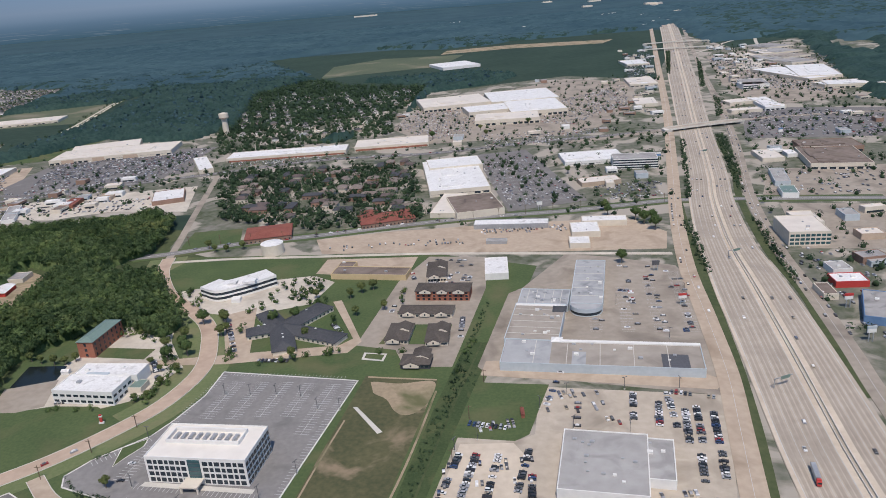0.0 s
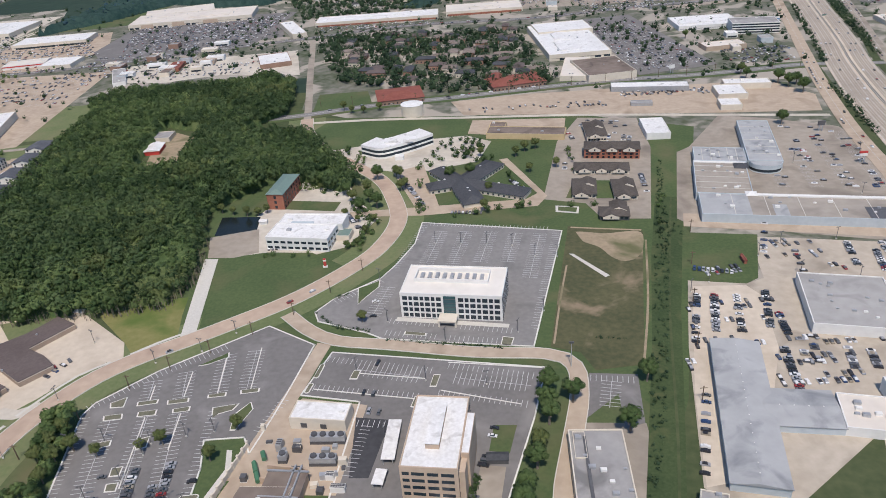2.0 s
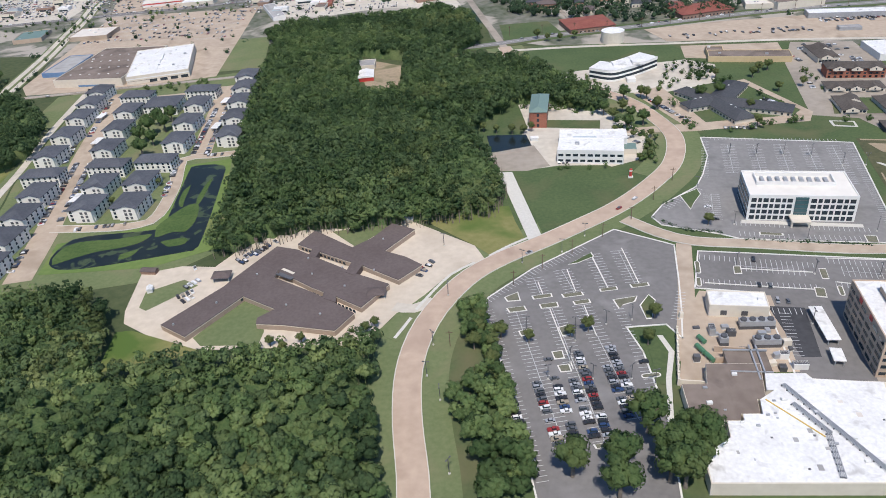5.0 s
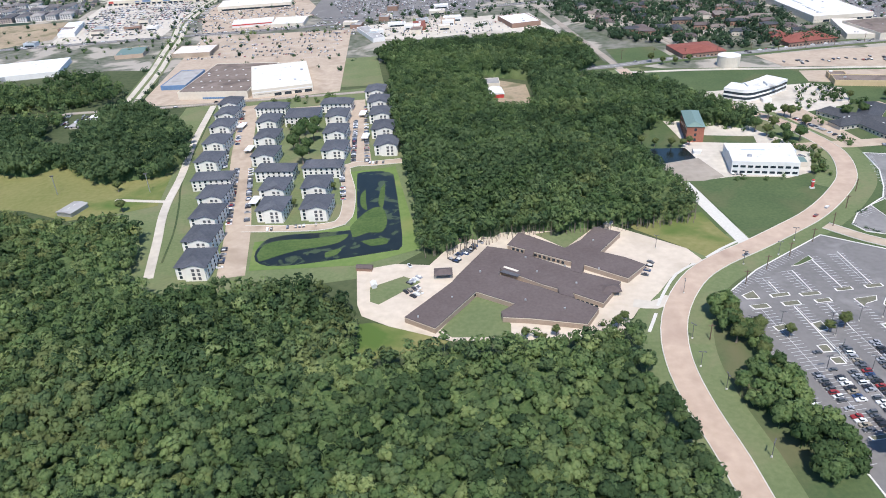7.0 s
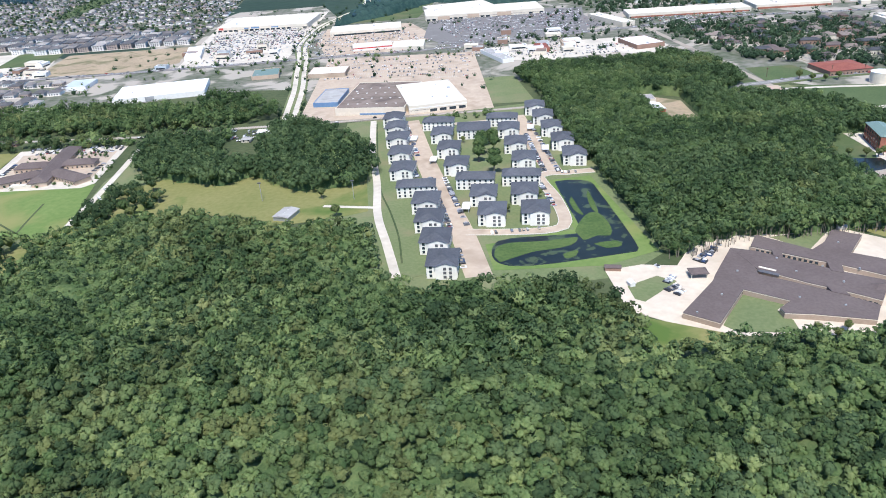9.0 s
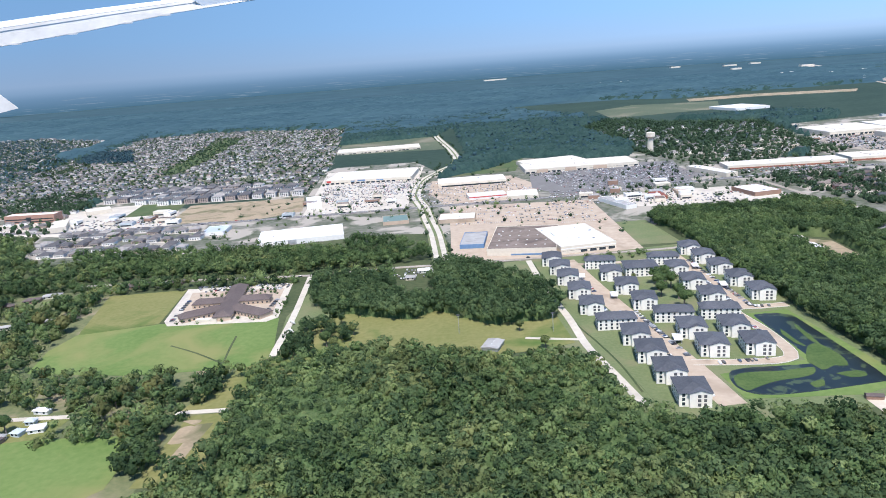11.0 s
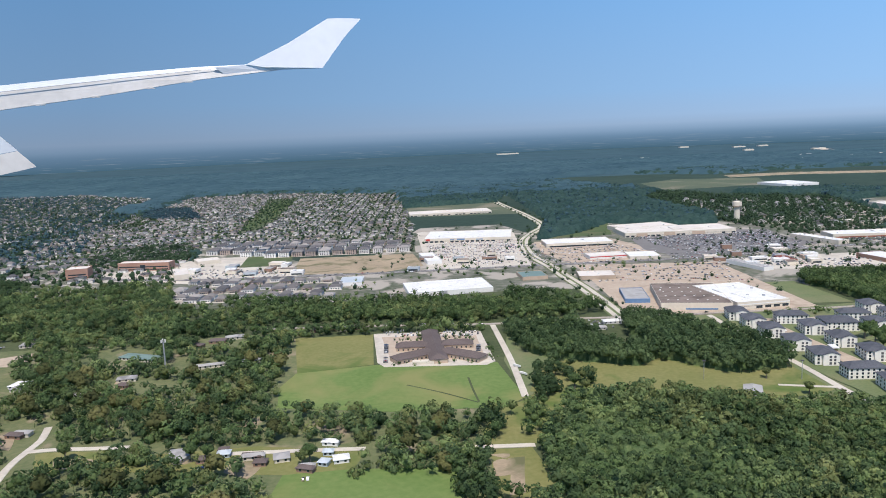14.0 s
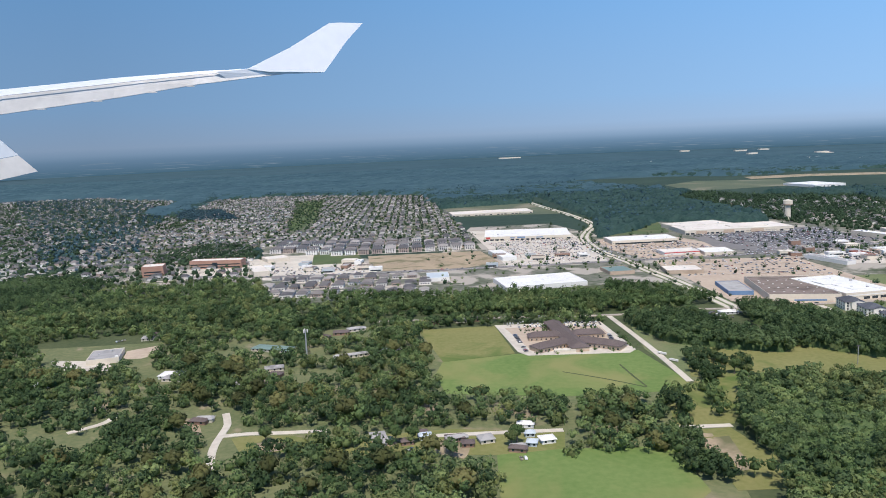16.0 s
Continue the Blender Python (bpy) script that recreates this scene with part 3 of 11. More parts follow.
slab("office_side_lot", [(-55.0, 139.7), (-37.5, 138.0), (-38.1, 124.6), (-43.0, 102.6), (-66.0, 104.3)], GREYLOT, 0.1, "grey concrete lot round a low office", category="car park")
slab("dug_field", [(-39.8, 243.2), (-14.2, 235.5), (-32.4, 160.4), (-45.6, 159.3), (-48.2, 167.3), (-56.1, 170.9)], FIELD, 0.12, "worn field of dark earth and dry grass", category="field")
slab("bare_patch", organic([(-37.8, 238.2), (-27.3, 235.7), (-16.1, 235.8), (-15.5, 229.1), (-19.5, 218.5), (-25.0, 215.3), (-28.8, 218.7), (-31.7, 226.0), (-36.5, 231.0)], 1.5), DIRT, 0.15, "bare dry earth in the worn field", category="field")
for q, w in (([(-39.0, 242.1), (-28.3, 239.5), (-14.5, 236.4)], 0.9), ([(-14.8, 229.0), (-20.4, 204.2), (-25.3, 184.8), (-32.1, 161.6)], 0.7), ([(-44.7, 215.0), (-49.9, 194.3), (-55.0, 172.1)], 0.6)):
    road("worn_path", q, w, DIRT, 0.15, "thin trodden path along a field")
road("ditch_channel", [(3.2, 262.0), (-9.5, 217.9), (-18.9, 184.0), (-25.5, 157.1), (-31.7, 131.5), (-39.0, 104.9)], 0.7, LEAF_LITTER, 0.14, "dark wet channel of a ditch")
slab("lane_verge", [(-495.5, 329.0), (-470.3, 337.9), (-472.5, 286.5), (-478.6, 247.2), (-491.3, 241.2), (-498.3, 288.7)], PALE_GRASS, 0.06, "rough grass beside a lane", category="lawn")
slab("field_track", [(-42.7, 222.7), (-41.2, 222.4), (-32.0, 206.9), (-33.5, 206.0)], KERB, 0.17, "pale strip of concrete in the field", category="path")
slab("ditch", [(-2.6, 263.0), (7.8, 261.2), (-15.7, 183.6), (-28.9, 135.2), (-37.5, 104.8), (-46.0, 105.4), (-28.4, 167.8), (-15.5, 218.7)], ROUGH, 0.1, "overgrown drainage ditch", category="ditch")
slab("clinic_lawn", [(-167.9, 235.6), (-150.6, 238.3), (-133.6, 235.8), (-119.7, 223.5), (-122.4, 218.0), (-145.2, 199.5), (-162.3, 189.4)], GRASS, 0.13, "mown clinic lawn", category="lawn")
slab("clinic_parking", [(-153.4, 236.5), (-171.7, 239.2), (-174.8, 248.5), (-166.5, 256.7), (-158.2, 275.9), (-159.5, 302.4), (-126.6, 299.6), (-123.4, 284.0), (-111.2, 260.3), (-121.4, 238.4), (-133.5, 233.7)], CONCRETE, 0.11, "pale concrete clinic forecourt", category="car park")
slab("clinic_green", [(-150.8, 282.9), (-127.8, 277.9), (-129.6, 269.5), (-152.2, 274.9)], GRASS, 0.15, "small lawn", category="lawn")
slab("gravel_yard", [(-175.8, 253.3), (-157.7, 257.8), (-153.8, 238.7), (-162.7, 235.7), (-172.3, 237.1)], GREYLOT, 0.16, "grey gravel yard by a pond")
slab("clinic_pond", [(-175.5, 270.7), (-159.5, 269.1), (-158.1, 253.0), (-174.5, 254.5)], WATER, 0.12, "small dark rectangular pond", category="pond")
slab("concrete_walk", [(-173.2, 236.4), (-168.1, 235.6), (-162.7, 187.3), (-167.1, 186.3)], KERB, 0.15, "broad pale concrete walk", category="path")
slab("dry_lawn", [(-195.9, 208.5), (-171.5, 210.4), (-169.1, 188.1), (-179.6, 184.8), (-192.8, 198.7)], PASTURE, 0.11, "dry mown lawn beside a care home", category="lawn")
slab("curved_office_forecourt", [(-142.3, 337.0), (-126.0, 341.3), (-73.2, 346.0), (-61.9, 335.7), (-69.6, 311.7), (-99.2, 302.8), (-117.0, 310.7), (-127.5, 316.1)], CONCRETE, 0.12, "pale concrete forecourt", category="car park")
slab("clinic_drive", [(-125.4, 267.4), (-52.4, 268.7), (-47.3, 273.7), (-59.8, 312.0), (-56.1, 313.2), (-43.7, 270.6), (-48.4, 262.0), (-94.8, 260.3), (-121.7, 263.2)], BEIGE, 0.15, "beige concrete drive round a dark-roofed clinic", category="drive")
slab("clinic_lot", [(-107.7, 305.8), (-94.1, 312.3), (-86.3, 261.2), (-95.4, 262.7)], BEIGE, 0.13, "beige concrete parking", category="car park")
slab("village_lot", [(-31.2, 329.5), (-16.4, 360.5), (12.0, 354.2), (8.9, 314.7), (-8.8, 244.8), (-26.3, 247.5), (-29.9, 261.3), (-45.7, 267.6)], GREYLOT, 0.12, "grey concrete drives round brick flats", category="car park")
slab("village_green", [(-30.8, 283.7), (-7.6, 279.6), (-10.4, 262.7), (-36.8, 267.1)], GRASS, 0.16, "lawn between flats", category="lawn")
slab("walled_garden", [(-41.8, 260.9), (-33.0, 258.6), (-34.2, 253.0), (-42.5, 255.6)], KERB, 0.2, "pale kerbed garden", category="lawn")
slab("garden_turf", [(-40.9, 259.8), (-33.9, 257.8), (-34.9, 254.0), (-41.5, 256.4)], GRASS, 0.24, "small turf", category="lawn")
slab("school_lot", [(-72.6, 348.8), (-69.4, 367.9), (-22.2, 361.7), (-27.3, 335.8), (-49.4, 340.3)], BEIGE, 0.1, "beige yard", category="car park")
slab("storage_yard", [(-80.0, 401.9), (-35.5, 406.1), (9.6, 405.3), (94.8, 399.4), (108.2, 371.1), (100.6, 346.6), (51.7, 353.6), (-73.6, 377.4)], BEIGE, 0.1, "beige dirt storage yard", category="yard")
slab("grey_mall_lot", [(25.1, 311.5), (51.0, 349.6), (71.4, 341.1), (97.5, 324.1), (98.0, 310.1), (86.5, 251.2), (79.2, 216.2), (76.2, 213.1), (3.0, 238.9), (0.3, 243.4), (18.3, 306.5)], GREYLOT, 0.12, "stained grey concrete car park", category="car park")
slab("rear_dock", [(3.6, 247.0), (11.7, 245.7), (75.1, 227.8), (80.7, 222.4), (76.6, 216.5), (0.9, 237.2)], BEIGE, 0.14, "beige concrete service lane", category="yard")
slab("dealer_lot", [(20.2, 226.6), (78.8, 212.7), (62.2, 164.8)] + [(-10.4, 112.2), (-26.3, 113.4), (-30.3, 117.0), (-18.6, 166.7), (-8.6, 200.8), (8.3, 196.8), (14.8, 199.5)], CREAMLOT, 0.12, "grey concrete dealership lot", category="car park")
slab("dealer_lot_east", [(40.6, 194.3), (61.4, 198.2), (58.6, 159.8), (54.1, 132.0), (51.9, 116.2), (10.9, 119.5)], CREAMLOT, 0.1, "cream concrete lot of a dealership", category="car park")
slab("beige_lot", [(-8.1, 197.3), (7.9, 195.9), (10.4, 189.8), (5.0, 164.0), (-16.3, 119.2), (-29.7, 117.0), (-22.9, 147.4)], CREAM_CONCRETE, 0.14, "beige concrete dealership yard", category="car park")
slab("dealer_green", [(0.8, 232.3), (23.5, 227.5), (13.1, 199.7), (8.3, 196.8), (-8.6, 200.8)], GRASS, 0.13, "grass plot beside a dealership", category="lawn")

# care home grounds
slab("care_home_forecourt", [(-288.6, 183.0), (-276.6, 185.9), (-265.7, 184.1), (-255.3, 201.8), (-244.6, 204.6), (-208.0, 205.4), (-202.8, 203.1), (-184.1, 186.2), (-181.4, 178.1), (-185.0, 172.3), (-207.3, 153.8), (-212.4, 145.6), (-217.9, 140.9), (-259.6, 143.3), (-265.7, 143.8), (-285.0, 157.5), (-286.8, 163.5)], CREAM_CONCRETE, 0.11, "pale concrete drives round a care home", category="drive")
slab("care_home_lawn_a", [(-283.7, 172.5), (-273.6, 178.0), (-268.3, 174.2), (-280.5, 162.9), (-283.1, 164.7)], PALE_GRASS, 0.15, "kerbed lawn", category="lawn")
slab("care_home_lawn_b", [(-262.6, 148.7), (-251.5, 166.2), (-241.1, 159.2), (-245.5, 155.3), (-243.2, 149.6), (-243.7, 143.7), (-259.6, 145.0)], PALE_GRASS, 0.15, "lawn between the wings of a care home", category="lawn")
slab("care_home_lawn_c", [(-285.9, 153.5), (-281.5, 153.9), (-259.6, 143.3), (-268.6, 139.1), (-284.5, 136.8)], PASTURE, 0.13, "dry grass", category="lawn")
slab("care_home_lawn_d", [(-230.7, 201.0), (-210.1, 204.8), (-210.4, 203.2), (-221.9, 190.3)], PALE_GRASS, 0.15, "lawn", category="lawn")
slab("care_home_verge", [(-203.9, 156.6), (-199.3, 161.8), (-193.7, 169.5), (-185.7, 176.8), (-183.6, 175.1), (-187.6, 169.0), (-192.8, 162.2), (-196.6, 157.0), (-200.3, 154.4), (-202.6, 154.9)], PALE_GRASS, 0.16, "kerbed verge between a drive and a road", category="lawn")
slab("care_home_verge", [(-211.7, 146.8), (-207.5, 152.4), (-202.1, 150.4), (-204.5, 145.0), (-206.6, 141.5), (-209.7, 143.6)], PALE_GRASS, 0.16, "kerbed verge between a drive and a road", category="lawn")
for q in ([(-201.8, 154.8), (-197.4, 162.7), (-191.9, 171.0), (-184.6, 176.7)], [(-207.2, 142.9), (-205.2, 146.9), (-203.1, 151.3)], [(-180.0, 179.8), (-173.7, 184.7), (-167.4, 188.7)]):
    road("footpath", q, 0.9, KERB, 0.2, "pale concrete footpath through a verge")
slab("dry_verge", [(-200.5, 204.5), (-172.1, 209.7), (-168.3, 188.2), (-179.8, 180.3), (-184.1, 186.2)], PASTURE, 0.1, "dry mown grass", category="lawn")

# apartment court
slab("apartment_surround", [(-367.4, 177.4), (-380.7, 215.9), (-389.3, 252.7), (-395.3, 362.2), (-285.0, 384.2), (-267.6, 193.4), (-283.3, 179.0), (-320.7, 172.9)], PALE_GRASS, 0.05, "grass round an apartment court", category="lawn")
road("court_drive_west", [(-360.8, 359.9), (-351.0, 299.6), (-342.3, 254.8), (-334.5, 219.3), (-328.6, 182.9)], 9.0, BEIGE, 0.13, "beige concrete drive between flats")
road("court_drive_east", [(-304.2, 359.3), (-299.6, 313.8), (-294.4, 270.3)], 8.5, BEIGE, 0.13, "beige concrete drive between flats")
road("court_drive_south", [(-332.2, 216.4), (-313.8, 214.7), (-300.9, 215.4), (-296.1, 221.5), (-297.0, 243.5), (-300.9, 268.8), (-289.7, 270.9), (-277.4, 272.2)], 4.6, BEIGE, 0.14, "beige concrete drive round flats", kerb=True)
road("court_drive_north", [(-359.6, 350.5), (-330.4, 350.8), (-304.5, 355.6)], 4.0, BEIGE, 0.12, "beige concrete drive behind flats")
slab("west_lawn", [(-386.8, 353.3), (-380.0, 361.4), (-366.2, 275.5), (-347.0, 185.4), (-351.1, 184.1), (-360.9, 236.4), (-370.0, 276.0)], PALE_GRASS, 0.13, "grass strip beside a drainage channel", category="lawn")
slab("pond_bank", [(-298.5, 263.1), (-280.0, 266.5), (-268.6, 195.4), (-287.4, 186.4), (-323.7, 186.6), (-325.9, 205.7), (-293.8, 214.5)], LUSH, 0.09, "green bank round a retention pond", category="lawn")
slab("retention_pond", organic([(-295.0, 255.1), (-293.7, 261.8), (-282.0, 260.2), (-279.1, 246.5), (-275.0, 204.0), (-275.5, 196.2), (-278.8, 194.6), (-302.3, 189.7), (-315.0, 188.5), (-320.9, 190.6), (-323.8, 195.7), (-322.9, 205.3), (-316.9, 209.6), (-293.4, 211.1), (-291.5, 216.5)]), WEEDY, 0.13, "dark retention pond with floating weed", category="pond")
for q in ([(-323.1, 196.0), (-321.9, 203.1), (-316.8, 206.1), (-306.0, 206.2), (-298.0, 207.6), (-293.7, 208.0), (-295.8, 202.9), (-301.9, 200.1), (-309.7, 198.4), (-317.6, 194.2), (-321.5, 192.1)], [(-293.8, 212.7), (-288.1, 226.2), (-283.3, 227.7), (-280.8, 216.4), (-282.3, 208.1), (-286.5, 208.6), (-292.1, 205.6)], [(-290.8, 244.6), (-289.5, 232.2), (-288.7, 226.3), (-291.3, 230.3), (-292.2, 240.2)], [(-283.6, 249.5), (-282.9, 239.0), (-283.1, 227.7), (-284.9, 231.6), (-284.7, 245.5)], [(-289.0, 202.2), (-281.0, 203.9), (-279.9, 199.9), (-285.6, 198.8)], [(-300.3, 195.7), (-295.1, 198.1), (-296.5, 193.7), (-300.0, 192.8)]):
    slab("pond_weed", organic(q, 1.5), ALGAE, 0.15, "raft of bright green weed on a pond", category="pond weed")

# pastures
slab("suburb_green", [(-802.6, 839.0), (-887.5, 1302.5), (-847.0, 1319.2), (-833.7, 1202.0), (-797.2, 990.8), (-788.8, 861.8)], GRASS, 0.12, "green strip through a suburb", category="lawn")
slab("pasture_e", [(-489.4, 246.9), (-483.0, 278.4), (-464.9, 290.2), (-427.5, 280.2), (-430.0, 247.8), (-466.7, 238.6)], PASTURE, 0.08, "pasture edge with shrubs", category="pasture")
slab("pasture_f", [(-505.2, 225.5), (-491.7, 237.6), (-474.3, 266.5), (-436.9, 262.6), (-471.5, 229.0), (-490.0, 195.7), (-503.1, 194.1), (-511.8, 187.3)], PASTURE, 0.07, "rough pasture with trees", category="pasture")
slab("pasture_a", [(-480.8, 233.5), (-481.5, 241.9), (-478.4, 269.0), (-467.5, 294.6), (-441.2, 284.0), (-429.7, 293.4), (-403.3, 267.1), (-376.2, 283.9), (-370.6, 240.2), (-380.5, 236.0), (-402.1, 230.8), (-423.8, 242.2), (-452.4, 246.4)], PASTURE, 0.1, "dry pasture fenced by woods", category="pasture")
slab("pasture_b", [(-608.6, 337.4), (-567.1, 341.8), (-559.4, 288.0), (-593.1, 277.1)], PASTURE, 0.1, "tall dry pasture", category="pasture")
slab("pasture_c", [(-593.6, 277.1), (-559.4, 287.1), (-501.6, 287.3), (-491.6, 240.4), (-499.5, 230.2), (-544.1, 227.5), (-590.7, 234.1), (-596.3, 258.4)], LUSH, 0.1, "bright green pasture", category="pasture")
for q in ([(-541.0, 258.0), (-525.5, 247.7), (-510.4, 235.4)], [(-510.2, 236.0), (-512.6, 250.0), (-514.8, 266.0)]):
    road("field_ditch", q, 0.9, LEAF_LITTER, 0.14, "narrow dark ditch across a pasture")
slab("pasture_d", [(-572.9, 175.0), (-550.7, 178.4), (-516.1, 178.4), (-513.8, 147.3), (-527.5, 132.3), (-573.3, 131.5)], LUSH, 0.1, "bright green field behind cottages", category="pasture")
slab("dirt_field", [(-506.4, 190.6), (-492.7, 192.7), (-485.3, 161.7), (-486.0, 148.1), (-506.4, 147.2)], PASTURE, 0.1, "dry field with bare earth", category="pasture")
slab("dirt_scar", [(-501.2, 184.2), (-495.6, 185.2), (-496.5, 172.7), (-496.8, 160.7), (-501.6, 159.1), (-500.8, 173.0)], DIRT, 0.13, "bare earth", category="pasture")
slab("cottage_yards", [(-653.5, 187.3), (-587.8, 197.6), (-548.8, 192.3), (-550.7, 178.4), (-572.9, 175.0), (-617.2, 178.2), (-650.2, 182.5)], PASTURE, 0.09, "patchy cottage yards", category="yard")
slab("water_tank_meadow", [(-152.4, 369.3), (-147.0, 380.6), (-69.6, 369.6), (-73.1, 352.7), (-89.4, 348.5), (-133.2, 335.8), (-143.1, 341.2)], GRASS, 0.1, "long meadow", category="lawn")
slab("corner_meadow", [(-157.9, 405.5), (-158.3, 433.9), (-129.2, 434.4), (-124.5, 407.4), (-153.8, 402.6)], GRASS, 0.1, "small mown meadow", category="lawn")
slab("barn_clearing", [(-233.2, 385.0), (-214.4, 370.6), (-214.3, 334.1), (-229.8, 333.3), (-234.1, 359.1)], DIRT, 0.1, "bare dirt round a barn", category="clearing")
slab("utility_strip", [(-323.4, 446.8), (-299.2, 448.4), (-291.4, 385.4), (-316.6, 384.9)], PALE_GRASS, 0.1, "grass plot", category="lawn")

# shops: lots
slab("big_store_lot", [(-432.5, 533.8), (-323.4, 529.3), (-315.2, 377.0), (-329.8, 374.5), (-361.9, 367.9), (-416.0, 368.9), (-424.7, 382.7)], BEIGE, 0.11, "vast beige concrete car park", category="car park")
slab("far_store_lot", [(-578.0, 772.0), (-471.4, 778.7), (-469.3, 657.4), (-466.7, 539.8), (-548.7, 526.7)], CONCRETE, 0.11, "pale concrete car park", category="car park")
slab("strip_lot", [(-455.2, 668.6), (-378.8, 674.9), (-354.6, 603.7), (-383.2, 542.8), (-437.2, 546.6), (-453.3, 602.2)], BEIGE, 0.11, "beige car park", category="car park")
slab("mall_lot", [(-361.5, 674.0), (-216.8, 707.5), (-231.2, 578.9), (-292.0, 563.6), (-340.0, 554.9), (-363.5, 596.2)], ASPHALT, 0.11, "dark asphalt car park", category="car park")
slab("west_lot", [(-832.5, 556.7), (-767.5, 627.2), (-690.8, 642.0), (-652.7, 523.1), (-731.5, 503.9), (-817.8, 530.2)], CONCRETE, 0.11, "pale concrete parking", category="car park")
slab("sown_plot", [(-715.9, 572.8), (-726.5, 633.9), (-684.9, 640.7), (-672.6, 577.5)], GRASS, 0.15, "dark green plot", category="lawn")
slab("ochre_plot", [(-659.6, 531.4), (-671.9, 612.2), (-568.9, 620.1), (-554.5, 553.0), (-586.0, 529.2)], DIRT, 0.14, "ochre dry plot", category="lawn")
slab("north_meadow", [(-625.2, 1130.8), (-488.7, 1148.9), (-452.0, 934.1), (-600.4, 940.8)], HEATH, 0.14, "far meadow", category="pasture")
slab("road_meadow", [(-429.7, 785.8), (-357.5, 821.9), (-373.3, 702.3), (-442.8, 688.8)], GRASS, 0.14, "meadow beside a boulevard", category="lawn")
slab("far_clearing", [(-188.9, 1409.7), (-101.2, 1497.9), (56.3, 1457.9), (5.5, 1277.8), (-95.3, 1253.1), (-188.9, 1226.7)], HEATH, 0.2, "far open heath", category="pasture")
slab("far_bare_ground", [(26.1, 1572.3), (167.4, 1596.7), (362.4, 1540.0), (325.7, 1471.7), (146.4, 1515.6), (12.3, 1493.3)], DIRT, 0.2, "far bare earth", category="clearing")
slab("centre_lot", [(-50.4, 724.4), (-38.3, 801.5), (13.1, 876.9), (168.0, 997.8), (235.3, 925.1), (205.0, 777.0), (137.3, 659.6), (102.4, 634.3), (-14.8, 643.0)], GREYLOT, 0.11, "wide grey car park round a shopping centre", category="car park")
slab("square_lot", [(21.1, 585.0), (62.6, 591.2), (80.7, 437.7), (31.2, 427.1)], ASPHALT, 0.11, "dark asphalt car park", category="car park")
slab("west_mall_lot", [(-349.3, 618.1), (-362.6, 721.1), (-231.2, 706.7), (-211.0, 603.3), (-279.1, 587.4), (-338.5, 587.6)], ASPHALT, 0.12, "dark asphalt car park", category="car park")
slab("row_lot", [(-307.5, 496.9), (-314.2, 540.4), (-237.6, 549.7), (-191.3, 552.4), (-178.5, 482.7), (-233.6, 497.3), (-271.9, 487.8)], CONCRETE, 0.11, "pale shop lots", category="car park")
slab("east_lot", [(207.9, 476.1), (280.4, 467.9), (239.5, 399.0), (180.6, 421.8)], GREYLOT, 0.11, "stained concrete car park", category="car park")
slab("east_lot_b", [(182.2, 403.5), (233.8, 389.3), (195.6, 325.0), (160.7, 333.0)], GREYLOT, 0.11, "stained concrete car park", category="car park")
slab("east_lot_c", [(402.9, 1127.3), (553.0, 1195.5), (481.8, 908.9), (391.0, 716.8), (294.1, 695.0), (320.2, 845.9)], GREYLOT, 0.11, "far car park", category="car park")
# Dark asphalt here carries a cloud's shadow in its colour.
slab("east_lot_d", [(280.8, 701.6), (387.6, 648.6), (325.9, 544.5), (232.1, 570.7)], ASPHALT, 0.11, "dark asphalt car park", category="car park")

# ---- roads ----
PARK_LINE = [(-199.5, 72.0), (-200.6, 85.5), (-201.2, 97.0), (-202.8, 112.0), (-203.2, 126.0), (-201.8, 138.0), (-198.6, 149.0), (-193.4, 159.5), (-185.6, 170.2), (-175.8, 178.2), (-163.7, 185.4), (-150.2, 194.2), (-135.6, 204.6), (-121.3, 218.8), (-109.5, 235.0), (-103.2, 257.1), (-106.4, 279.6), (-113.2, 299.0), (-128.3, 319.9), (-142.6, 338.4), (-155.3, 367.4), (-159.0, 389.2)]
road("park_verge", PARK_LINE, 20.0, PALE_GRASS, 0.07, "grass verge along a park road")
road("park_road", PARK_LINE, 6.6, PARK_ROAD, 0.2, "beige concrete park road", kerb=True)
road("north_lane", [(-159.0, 389.2), (-162.6, 418.3), (-170.2, 474.2), (-178.6, 540.4), (-184.1, 581.6)], 4.2, GREYLOT, 0.2, "grey concrete lane beside flats")
road("side_street", [(-135.6, 196.2), (-127.1, 186.3), (-118.1, 180.2), (-102.6, 176.6), (-77.6, 170.5), (-57.6, 167.6), (-51.0, 161.9), (-51.6, 149.9), (-55.5, 135.4), (-60.0, 120.0), (-64.2, 103.6)] + [(-80.1, 89.2)], 4.6, BEIGE, 0.19, "beige concrete side street", kerb=True)
road("service_drive", [(-121.6, 179.1), (-127.3, 156.6), (-132.0, 140.6), (-136.0, 126.7)], 4.4, BEIGE, 0.18, "beige concrete service drive")
road("care_home_drive", [(-196.8, 158.5), (-202.5, 155.5), (-208.0, 157.0)], 4.0, CONCRETE, 0.17, "pale concrete drive")
road("arterial_verge", [(-216.6, 393.0), (-197.6, 392.3), (-164.3, 395.8), (-125.4, 404.7), (-81.0, 409.0), (-35.8, 415.5), (10.6, 420.1), (63.6, 419.7), (97.4, 422.2), (128.1, 424.4), (171.4, 415.9), (239.5, 399.0)], 13.0, GRASS, 0.16, "grass verge of an arterial road")
